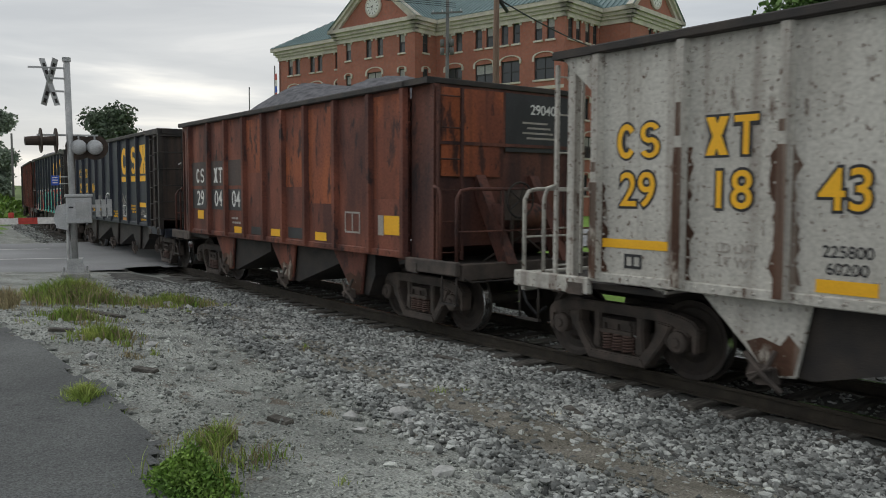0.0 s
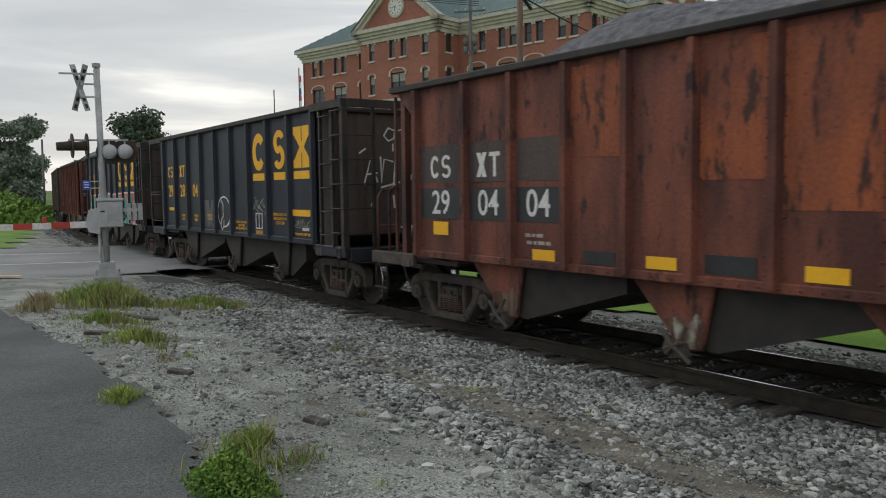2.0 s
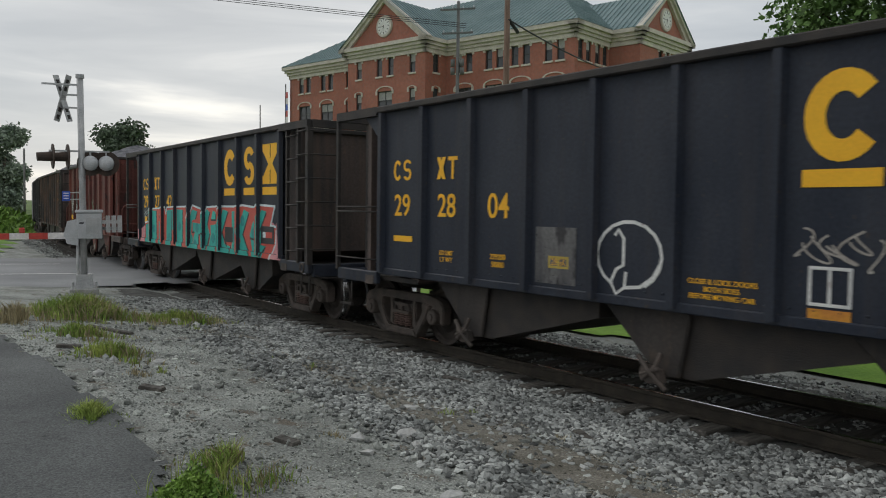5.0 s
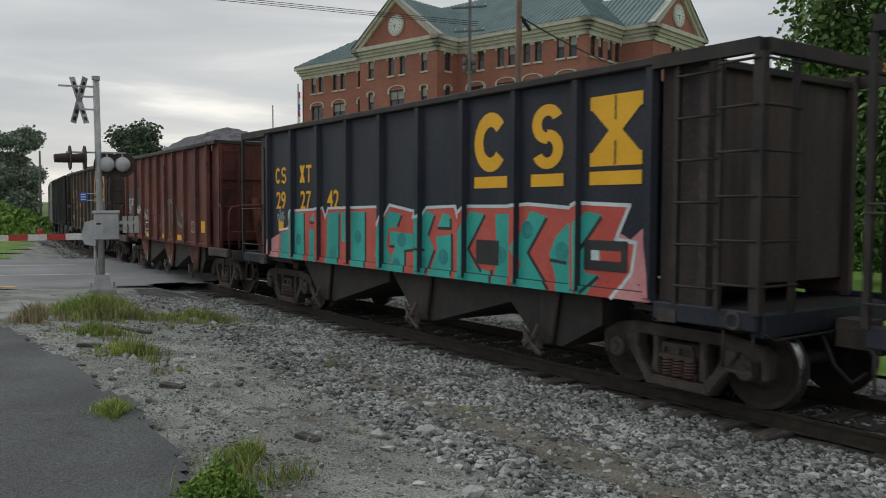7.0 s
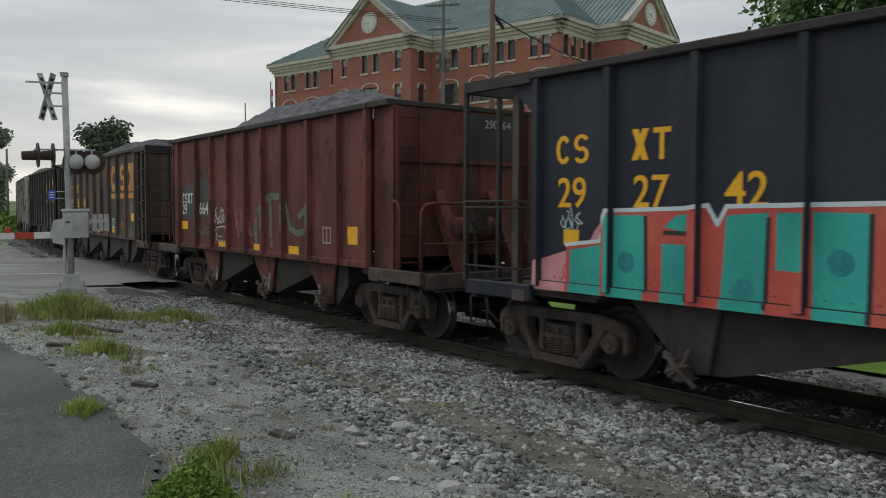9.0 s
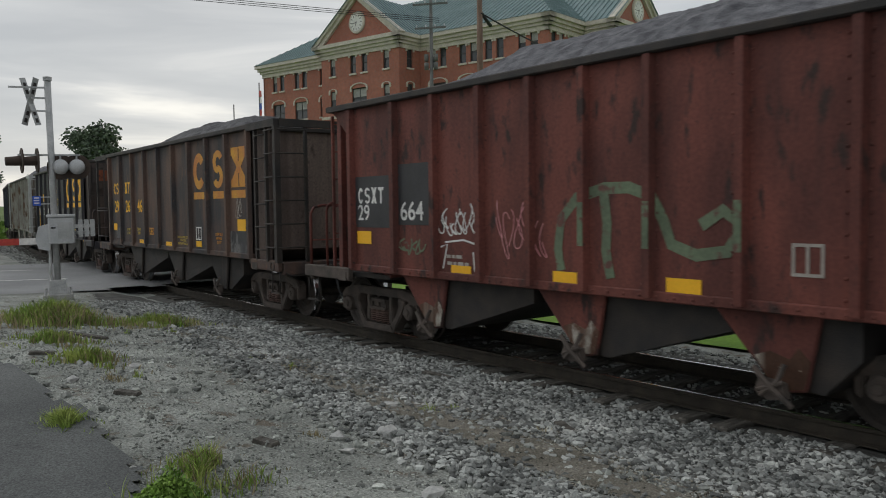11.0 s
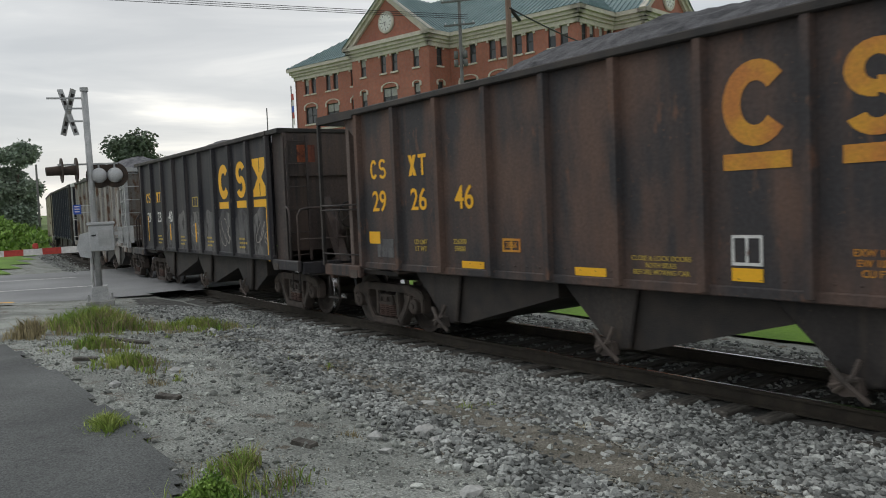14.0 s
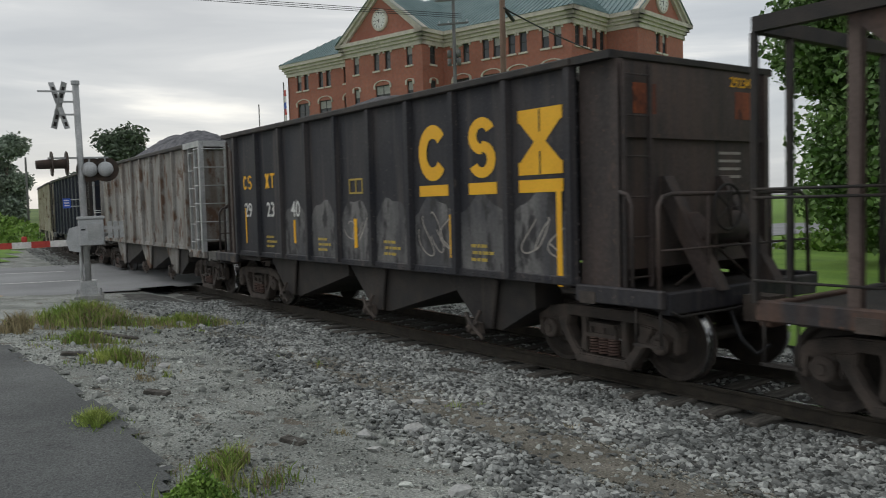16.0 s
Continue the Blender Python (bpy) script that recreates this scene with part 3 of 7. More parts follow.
# ---- trees ----
def tree(name, x, y, z, height, spread, leaves, leaf_size, material, label, seed, bare=0.3, squash=1.0):
    r = random.Random(seed)
    t = thing(name, label, "tree", m=pose(x, y, z))
    bm = bmesh.new()
    tube(bm, [(0, 0, -0.3), (0.05 * height * 0.1, 0, height * 0.3), (0, 0.02 * height, height * 0.7)], height * 0.028, 9, height * 0.008)
    clumps = []
    for k in range(26):
        a = r.uniform(0, 6.283)
        hz = height * r.uniform(bare, 0.97)
        f = (hz / height - bare) / (1 - bare)
        reach = spread * (0.35 + 0.65 * math.sin(math.pi * min(1, 0.18 + 0.8 * (1 - f)))) * r.uniform(0.35, 0.85)
        tip = Vector((math.cos(a) * reach, math.sin(a) * reach, hz))
        root = Vector((0, 0.01 * height, max(height * 0.2, hz - reach * 0.7)))
        tube(bm, [root, (root + tip) / 2 + Vector((0, 0, 0.08 * reach)), tip], height * 0.008, 5, height * 0.0025)
        clumps.append((tip * 0.9 + root * 0.1, spread * r.uniform(0.3, 0.55)))
        clumps.append(((root + tip * 2) / 3 + Vector((0, 0, 0.1 * reach)), spread * r.uniform(0.28, 0.5)))
    part("trunk", bm, BARK, t, "", True)
    verts, faces = [], []
    per = leaves // len(clumps)
    for c, rad in clumps:
        for _ in range(int(per * r.uniform(0.6, 1.4))):
            d = Vector((r.gauss(0, 1), r.gauss(0, 1), r.gauss(0, 1))).normalized()
            p = c + d * rad * r.random() ** 0.45 * Vector((1, 1, 0.75 * squash)).length / 1.6
            p.z = c.z + (p.z - c.z) * 0.8
            q = Vector((r.gauss(0, 1), r.gauss(0, 1), r.gauss(-0.3, 0.6))).normalized()
            s = q.cross(Vector((r.gauss(0, 1), r.gauss(0, 1), r.gauss(0, 1)))).normalized()
            L = leaf_size * r.uniform(0.6, 1.4)
            k = len(verts)
            verts += [(p)[:], (p + q * L * 0.5 + s * L * 0.32)[:], (p + q * L)[:], (p + q * L * 0.5 - s * L * 0.32)[:]]
            faces.append((k, k + 1, k + 2, k + 3))
    me = bpy.data.meshes.new("mesh")
    me.from_pydata(verts, [], faces)
    part("crown", me, material, t)
    return t


tree("broadleaf_tree", -12.6, 27.5, -0.3, 14.5, 4.2, 80000, 0.22, LEAF, "large leafy green tree on the lawn", 3, 0.12)
tree("broadleaf_tree", -8.2, 24.5, -0.3, 13.5, 4.8, 80000, 0.22, LEAF, "large leafy green tree on the lawn", 4, 0.12)
tree("broadleaf_tree", -3.0, 26.0, -0.3, 15.0, 5.0, 50000, 0.25, LEAF, "large leafy green tree on the lawn", 5, 0.12)
tree("broadleaf_tree", -16.0, 36.0, -0.3, 8.0, 3.0, 12000, 0.3, LEAF, "leafy green tree behind the lawn", 6, 0.1)
tree("broadleaf_tree", -116, 31.3, 0, 13.8, 4.6, 30000, 0.5, DARK_LEAF, "dark dense far tree beyond the train", 7, 0.15)
# these far trees wear the leaf colour with haze mixed in
tree("broadleaf_tree", -130, 19.3, 0, 12.6, 4.3, 26000, 0.5, HAZED_LEAF, "dark far tree beyond the meadow", 8, 0.1)
tree("broadleaf_tree", -134, 12.0, 0, 13.0, 5.5, 28000, 0.5, HAZED_LEAF, "dark far tree beyond the meadow", 9, 0.1)
tree("broadleaf_tree", -138, 0, 0, 13.0, 6.5, 24000, 0.5, HAZED_LEAF, "dark far tree beyond the meadow", 10, 0.1)
leafy("hedge", -12.0, 33.0, 9.0, 1.6, 9000, 2.4, BUSH_LEAF, "dense green hedge behind the lawn", 0.3)
r_ = random.Random(31)
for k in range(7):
    tree("far_tree", -170 + r_.uniform(-10, 10), -40 + 16 * k, 0, r_.uniform(9, 13), 6.5, 2500, 1.0, HAZED_LEAF, "far dark green tree on the skyline", 40 + k, 0.08)
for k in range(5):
    tree("far_tree", -30 + 15 * k, 95 + r_.uniform(-6, 6), -0.3, r_.uniform(9, 12), 6.0, 2500, 0.9, HAZED_LEAF, "far dark green tree behind the houses", 60 + k, 0.08)



# ---- red brick town building with clock gables ----
# local x runs along the front, local y goes back from it; the front right corner is the origin
BLD = pose(-54.5, 55.8, -0.3, 0, 0, 12.0) @ Matrix.Diagonal((1.022, 1.03, 1, 1))
CORNICE, WIN_ROWS = 20.3, (17.9, 14.2, 10.5, 6.8, 3.1)
town_hall = thing("town_hall", "red brick building with cream cornice, clock gables and teal roof", "building", m=BLD)


def holed_wall(name, u0, u1, z1, holes, m, depth=0.3):
    """A brick wall in the plane local y = 0 with real openings; m places it on the building."""
    us = sorted({u0, u1, *[h[0] for h in holes], *[h[1] for h in holes]})
    zs = sorted({0.0, z1, *[h[2] for h in holes], *[h[3] for h in holes]})
    bm = bmesh.new()
    for a, b in zip(us, us[1:]):
        for c, d in zip(zs, zs[1:]):
            if not any(h[0] - 1e-6 < a and b < h[1] + 1e-6 and h[2] - 1e-6 < c and d < h[3] + 1e-6 for h in holes):
                bm.faces.new([bm.verts.new(q) for q in ((a, 0, c), (b, 0, c), (b, 0, d), (a, 0, d))])
    for a, b, c, d in holes:
        for q in (((a, 0, c), (a, depth, c), (a, depth, d), (a, 0, d)), ((b, 0, c), (b, 0, d), (b, depth, d), (b, depth, c)), ((a, 0, d), (a, depth, d), (b, depth, d), (b, 0, d)), ((a, 0, c), (b, 0, c), (b, depth, c), (a, depth, c))):
            bm.faces.new([bm.verts.new(v) for v in q])
    me = bpy.data.meshes.new("mesh")
    bm.to_mesh(me)
    bm.free()
    ob = part(name, me, BRICK, town_hall)
    ob.matrix_local = m
    return ob


def window_set(w, h, arch):
    out = {}
    bm = bmesh.new()
    t = 0.09
    for a, b, c, d in ((-w / 2, -w / 2 + t, 0, h), (w / 2 - t, w / 2, 0, h), (-w / 2 + t, w / 2 - t, 0, t), (-w / 2 + t, w / 2 - t, h - t, h), (-w / 2 + t, w / 2 - t, h * 0.48, h * 0.48 + t)):
        box(bm, a, b, 0.14, 0.24, c, d)
    if w > 1.5:
        box(bm, -0.05, 0.05, 0.14, 0.24, t, h - t)
    out["window_frame"] = finish(bm)
    bm = bmesh.new()
    box(bm, -w / 2 + t, w / 2 - t, 0.2, 0.22, t, h - t)
    out["pane"] = finish(bm)
    bm = bmesh.new()
    box(bm, -w / 2 + t, w / 2 - t, 0.17, 0.195, h * 0.55, h - t)
    out["blind"] = finish(bm)
    bm = bmesh.new()
    box(bm, -w / 2 - 0.12, w / 2 + 0.12, -0.12, 0.1, -0.18, 0.0)
    out["window_sill"] = finish(bm)
    bm = bmesh.new()
    n = 8
    def rim(k, o):
        a = math.pi * (1 - k / n)
        return (math.cos(a) * (w / 2 + o), h + (math.sin(a) * arch * (1 + o)))
    inner = [(-w / 2, h - 0.35)] + [rim(k, 0.0) for k in range(n + 1)] + [(w / 2, h - 0.35)]
    outer = [(w / 2 + 0.22, h - 0.35)] + [rim(n - k, 0.22) for k in range(n + 1)] + [(-w / 2 - 0.22, h - 0.35)]
    prism(bm, inner + outer, "y", -0.1, 0.02)
    out["window_hood"] = finish(bm)
    bm = bmesh.new()
    prism(bm, [rim(k, -0.01) for k in range(n + 1)], "y", -0.02, 0.012)
    out["window_head"] = finish(bm)
    return out


NARROW, WIDE = window_set(0.85, 2.05, 0.22), window_set(2.2, 2.1, 0.45)
MATS = {"window_frame": WIN_FRAME, "pane": GLASS, "blind": BLIND, "window_sill": STONE_TRIM, "window_hood": STONE_TRIM, "window_head": BRICK}


def put_window(kind, u, z, m, blind):
    w = new("window")
    w.parent = town_hall
    w.matrix_local = m @ pose(u, 0, z)
    for key, me in kind.items():
        if key != "blind" or blind:
            part(key, me, MATS[key], w)


def facade(name, u0, u1, narrow, wide, m, rows=5):
    holes, wins = [], []
    for r_, zc in enumerate(WIN_ROWS[:rows]):
        if r_ == 1 or r_ == 3:
            for u in wide:
                holes.append((u - 1.1, u + 1.1, zc - 1.05, zc + 1.05))
                wins.append((WIDE, u, zc - 1.05))
            for u in [q for q in narrow if all(abs(q - g) > 2.0 for g in wide)]:
                holes.append((u - 0.425, u + 0.425, zc - 1.025, zc + 1.025))
                wins.append((NARROW, u, zc - 1.025))
        else:
            for u in narrow:
                holes.append((u - 0.425, u + 0.425, zc - 1.025, zc + 1.025))
                wins.append((NARROW, u, zc - 1.025))
    holed_wall(name, u0, u1, CORNICE - 0.4, holes, m)
    r = random.Random(len(name) + int(u0 * 10))
    for kind, u, z in wins:
        put_window(kind, u, z, m, r.random() < 0.45)


def pairs(*mid):
    return [u for c in mid for u in (c - 0.68, c + 0.68)]


PAV = (-27.2, -15.6)
PM = sum(PAV) / 2
facade("front_wall", -41.5, PAV[0], pairs(-38.6, -34.5, -30.0), [-38.6, -34.5, -30.0], pose(0, 0, 0))
facade("front_wall", PAV[0], PAV[1], [PM - 4.0, PM - 0.85, PM + 0.85, PM + 4.0], [PM], pose(0, -3.2, 0))
facade("front_wall", PAV[1], 0, pairs(-13.2, -9.3, -6.1, -2.2), [-13.2, -9.3, -6.1, -2.2], pose(0, 0, 0))
facade("return_wall", 0.0, 3.2, [1.6], [], pose(PAV[1], -3.2, 0, 0, 0, 90))
facade("return_wall", 0.0, 3.2, [1.6], [], pose(PAV[0], 0, 0, 0, 0, -90))
facade("side_wall", 0.0, 6.2, pairs(1.7, 4.7), [1.7, 4.7], pose(0, 0, 0, 0, 0, 90))
facade("side_wall", 0.0, 3.3, [], [], pose(0, 6.2, 0))
facade("side_wall", 0.0, 9.6, pairs(4.8), [4.8], pose(3.3, 6.2, 0, 0, 0, 90))
facade("side_wall", 0.0, 5.2, pairs(2.6), [2.6], pose(0, 15.8, 0, 0, 0, 90))
boxed("back_wall", (-41.5, 0, 20.7, 21, 0, CORNICE - 0.4), BRICK, town_hall)
boxed("end_wall", (-41.5, -41.2, 0, 20.7, 0, CORNICE - 0.4), BRICK, town_hall)


def cornice(pts, name="cornice"):
    """A stepped band that follows the wall line."""
    bm = bmesh.new()
    for (o, z0, z1) in ((0.12, CORNICE - 1.5, CORNICE - 1.05), (0.3, CORNICE - 1.05, CORNICE - 0.75), (0.5, CORNICE - 0.75, CORNICE - 0.4), (0.75, CORNICE - 0.4, CORNICE)):
        for (x0, y0), (x1, y1) in zip(pts, pts[1:]):
            d = Vector((x1 - x0, y1 - y0)).normalized()
            nrm = Vector((d.y, -d.x))
            a, b = Vector((x0, y0)) - d * 0.0, Vector((x1, y1)) + d * 0.0
            q = [a - nrm * 0.3 - d * o, b - nrm * 0.3 + d * o, b + nrm * o + d * o, a + nrm * o - d * o]
            prism(bm, [(v.x, v.y) for v in q], "z", z0, z1)
    return part(name, bm, STONE_TRIM, town_hall)


for seg in (((-41.5, 0), (PAV[0], 0)), ((PAV[0], 0), (PAV[0], -3.2)), ((PAV[0], -3.2), (PAV[1], -3.2)), ((PAV[1], -3.2), (PAV[1], 0)), ((PAV[1], 0), (0, 0)), ((0, 0), (0, 6.2)), ((0, 6.2), (3.3, 6.2)), ((3.3, 6.2), (3.3, 15.8)), ((3.3, 15.8), (0, 15.8)), ((0, 15.8), (0, 21))):
    cornice(seg)
for seg in (((-41.5, 0), (PAV[0], 0)), ((PAV[0], -3.2), (PAV[1], -3.2)), ((PAV[1], 0), (0, 0))):
    for z in (12.35,):
        boxed("string_course", (seg[0][0], seg[1][0], seg[0][1] - 0.08, seg[0][1] + 0.02, z - 0.15, z + 0.15), STONE_TRIM, town_hall)


def roof_face(pts, name="roof"):
    """One roof slope with raised standing seams that run up from its first edge."""
    bm = bmesh.new()
    v = [Vector(q) for q in pts]
    along = (v[1] - v[0])
    L = along.length
    along.normalize()
    nrm = (v[1] - v[0]).cross(v[-1] - v[0]).normalized()
    if nrm.z < 0:
        nrm = -nrm
    up = nrm.cross(along).normalized()
    if up.z < 0:
        up = -up
    k = 0.3
    n = len(v)
    flat = [((q - v[0]).dot(along), (q - v[0]).dot(up)) for q in v]
    while k < L:
        top = 0.0
        for (a0, b0), (a1, b1) in zip(flat, flat[1:] + flat[:1]):
            if (a0 - k) * (a1 - k) < 0:
                top = max(top, b0 + (b1 - b0) * (k - a0) / (a1 - a0))
        if top > 0.2:
            p0 = v[0] + along * k
            p1 = p0 + up * top
            q = [p0 - along * 0.035, p0 + along * 0.035, p1 + along * 0.035, p1 - along * 0.035]
            lo = [bm.verts.new(w) for w in q]
            hi = [bm.verts.new(w + nrm * 0.07) for w in q]
            bm.faces.new(hi)
            for i in range(4):
                bm.faces.new((lo[i], lo[(i + 1) % 4], hi[(i + 1) % 4], hi[i]))
        k += 0.62
    slope = bmesh.new()
    slope.faces.new([slope.verts.new(q) for q in v])
    me = bpy.data.meshes.new("mesh")
    slope.to_mesh(me)
    slope.free()
    ob = part(name, me, ROOF_METAL, town_hall)
    me = bpy.data.meshes.new("mesh")
    bm.to_mesh(me)
    bm.free()
    tagged(part("roof_seams", me, ROOF_METAL, ob), kind="stuff")
    return ob


C, RZ = CORNICE + 0.02, 27.6
roof_face([(-42.3, -0.8, C), (0.8, -0.8, C), (-9.5, 10.5, RZ), (-32.0, 10.5, RZ)])
roof_face([(0.8, -0.8, C), (0.8, 21.8, C), (-9.5, 10.5, RZ)])
roof_face([(-42.3, 21.8, C), (-42.3, -0.8, C), (-32.0, 10.5, RZ)])
roof_face([(0.8, 21.8, C), (-42.3, 21.8, C), (-32.0, 10.5, RZ), (-9.5, 10.5, RZ)])
AZ = C + 5.0
roof_face([(PAV[1] + 0.75, 8.5, C), (PAV[1] + 0.75, -3.95, C), (PM, -3.95, AZ), (PM, 8.5, AZ)])
roof_face([(PAV[0] - 0.75, -3.95, C), (PAV[0] - 0.75, 8.5, C), (PM, 8.5, AZ), (PM, -3.95, AZ)])
roof_face([(4.05, 16.55, C), (-8, 16.55, C), (-8, 11.0, AZ - 0.6), (4.05, 11.0, AZ - 0.6)])
roof_face([(-8, 5.45, C), (4.05, 5.45, C), (4.05, 11.0, AZ - 0.6), (-8, 11.0, AZ - 0.6)])


def gable(half, rise, m):
    bm = bmesh.new()
    prism(bm, [(-half, C), (half, C), (0, C + rise)], "y", 0.0, 0.25)
    part("gable_wall", bm, BRICK, town_hall).matrix_local = m
    for s in (-1, 1):
        bm = bmesh.new()
        d = Vector((-s * half, rise)).normalized()
        nrm = Vector((d.y, -d.x)) * s
        for o0, o1, y in ((-0.75, -0.3, -0.3), (-0.3, 0.12, -0.55)):
            q = [Vector((s * (half + 0.5), C - 0.1)) + nrm * o0, Vector((s * (half + 0.5), C - 0.1)) + nrm * o1, Vector((0, C + rise + 0.35)) + nrm * o1, Vector((0, C + rise + 0.35)) + nrm * o0]
            q[2].x = q[3].x = 0
            prism(bm, [tuple(w) for w in q], "y", y, 0.1)
        part("rake_moulding", bm, STONE_TRIM, town_hall).matrix_local = m
    clock = new("clock")
    clock.parent = town_hall
    clock.matrix_local = m @ pose(0, -0.05, C + rise * 0.4)
    bm = bmesh.new()
    lathe(bm, [(-0.16, 0.92), (-0.16, 1.12), (0.0, 1.18), (0.05, 1.0)], (0, 0), 28)
    part("clock_rim", bm, STONE_TRIM, clock)
    bm = bmesh.new()
    lathe(bm, [(-0.17, 0.02), (-0.17, 0.9), (-0.1, 0.92)], (0, 0), 28)
    part("dial", bm, CLOCK_WHITE, clock)
    bm = bmesh.new()
    for k in range(12):
        a = 2 * math.pi * k / 12
        q = Vector((math.cos(a), math.sin(a)))
        s = Vector((-q.y, q.x)) * 0.035
        prism(bm, [tuple(q * 0.62 - s), tuple(q * 0.62 + s), tuple(q * 0.84 + s), tuple(q * 0.84 - s)], "y", -0.185, -0.172)
    part("hour_marks", bm, WIN_FRAME, clock)
    for name, a, L, w in (("minute_pointer", 262, 0.68, 0.03), ("hour_pointer", 190, 0.42, 0.05)):
        bm = bmesh.new()
        q = Vector((math.sin(radians(a)), math.cos(radians(a))))
        s = Vector((-q.y, q.x)) * w
        prism(bm, [tuple(-q * 0.1 - s), tuple(-q * 0.1 + s), tuple(q * L + s * 0.4), tuple(q * L - s * 0.4)], "y", -0.21, -0.19)
        part(name, bm, WIN_FRAME, clock)


gable((PAV[1] - PAV[0]) / 2 + 0.3, 4.6, pose(PM, -3.25, 0))
gable(5.1, 4.0, pose(3.35, 11.0, 0, 0, 0, 90))


# ---- crossing signal with barrier ----
MAST = (-20.74, 4.78)


def crossing_signal():
    sig = thing("crossing_signal", "grey crossing signal mast with crossbuck, lamps and lowered barrier", "crossing signal", m=pose(MAST[0], MAST[1], ground_z(*MAST), 0, 0, 76) @ pose(0, 0, 0, 0, -0.8, 0))
    # local x: to the signal's left over the road is -x, the viewer stands at -y
    bm = bmesh.new()
    tube(bm, [(0, 0, 0.25), (0, 0, 5.15)], 0.075, 14)
    part("mast", bm, GALV, sig, "", True)
    bm = bmesh.new()
    lathe(bm, [(-0.03, 0.02), (-0.03, 0.095), (0.06, 0.095), (0.07, 0.02)], (0, 0), 14)
    for v in bm.verts:
        v.co = Vector((v.co.x, v.co.z, 5.13 + v.co.y))
    part("mast_cap", bm, GALV, sig)
    boxed("foundation", (-0.32, 0.32, -0.32, 0.32, -0.2, 0.12), CONCRETE, sig, bevel=0.02)
    bm = bmesh.new()
    box(bm, -0.2, 0.2, -0.2, 0.2, 0.12, 0.45, 0.03)
    for sx in (-0.26, 0.26):
        for sy in (-0.26, 0.26):
            tube(bm, [(sx, sy, 0.1), (sx, sy, 0.24)], 0.025, 6)
    part("mast_base", bm, GALV, sig)
    # crossbuck: two crossed boards held off the mast, seen from behind
    buck = boxed("crossbuck_bracket", (-0.82, 0.0, -0.02, 0.02, 4.92, 4.96), GALV, sig)
    boxed("crossbuck_bracket", (-0.36, 0.0, -0.02, 0.02, 4.38, 4.42), GALV, sig)
    boxed("crossbuck_bracket", (-0.36, 0.0, -0.02, 0.02, 4.68, 4.72), GALV, sig)
    for a in (15, -15):
        b = boxed("crossbuck_board", (-0.09, 0.09, -0.008, 0.008, -0.56, 0.56), GALV, sig, "grey aluminium board seen edge-on from behind")
        b.matrix_local = pose(-0.38, 0.05 if a > 0 else 0.08, 4.62) @ pose(0, 0, 0, 0, a, 0) @ pose(0, 0, 0, 0, 0, 52)
        for k in range(6):
            if k not in (2, 3):
                bar = boxed("board_mark", (-0.045, 0.045, -0.011, -0.009, -0.5 + 0.17 * k, -0.4 + 0.17 * k), STEEL_DARK, b)
    boxed("lamp_arm", (-0.7, 0.62, -0.03, 0.03, 3.36, 3.4), GALV, sig)
    for x in (0.19, 0.54):
        bm = bmesh.new()
        lathe(bm, [(-0.16, 0.03), (-0.14, 0.12), (-0.06, 0.17), (0.02, 0.18), (0.04, 0.13)], (0, 0), 18)
        o = part("lamp_housing", bm, CABINET_GREY, sig, "round grey lamp housing", True)
        o.location = (x, -0.08, 3.1)
        bm = bmesh.new()
        lathe(bm, [(0.0, 0.02), (0.0, 0.3), (0.03, 0.3), (0.03, 0.02)], (0, 0), 20)
        o = part("lamp_backing", bm, RUSTY_BLACK, sig)
        o.location = (x, 0.0, 3.1)
        boxed("lamp_hanger", (x - 0.02, x + 0.02, -0.03, 0.01, 3.24, 3.38), GALV, sig)
    for x in (-0.62, -0.3):
        bm = bmesh.new()
        lathe(bm, [(-0.015, 0.02), (-0.015, 0.29), (0.015, 0.29), (0.015, 0.02)], (0, 0), 20)
        o = part("lamp_backing", bm, RUSTY_BLACK, sig, "rusty black round lamp backing")
        o.location, o.rotation_euler.z = (x, 0.0, 3.25), radians(-80)
        bm = bmesh.new()
        tube(bm, [(0, 0.02, 0), (0, -0.34, -0.02)], 0.12, 14, 0.1)
        o = part("lamp_hood", bm, RUSTY_BLACK, sig, "rusty black lamp hood")
        o.location, o.rotation_euler.z = (x, 0.0, 3.25), radians(-80)
    # barrier machine, counterweight and arm
    bm = bmesh.new()
    box(bm, -0.14, 0.42, -0.28, 0.12, 1.3, 1.92)
    bmesh.ops.bevel(bm, geom=bm.edges[:], offset=0.02, segments=1, affect="EDGES")
    mach = part("barrier_machine", bm, CABINET_GREY, sig, "light grey barrier machine box")
    boxed("machine_lid", (-0.17, 0.45, -0.31, 0.15, 1.92, 1.99), CABINET_GREY, mach, bevel=0.015)
    boxed("machine_door", (0.06, 0.36, -0.3, -0.285, 1.42, 1.8), GALV, mach)
    boxed("nameplate", (-0.08, 0.02, -0.295, -0.282, 1.66, 1.7), BLACK_PAINT, mach)
    bm = bmesh.new()
    prism(bm, [(-0.36, 1.2), (-0.12, 1.14), (-0.08, 1.5), (-0.1, 1.78), (-0.34, 1.72), (-0.42, 1.42)], "y", -0.22, 0.02)
    part("arm_socket", bm, CABINET_GREY, sig)
    bm = bmesh.new()
    box(bm, 0.42, 0.85, -0.2, -0.12, 1.66, 1.74)
    box(bm, 0.42, 0.85, 0.0, 0.08, 1.5, 1.58)
    for k in range(3):
        box(bm, 0.5 + 0.13 * k, 0.6 + 0.13 * k, -0.22, 0.1, 1.45, 1.85)
    part("counterweight", bm, GALV, sig)
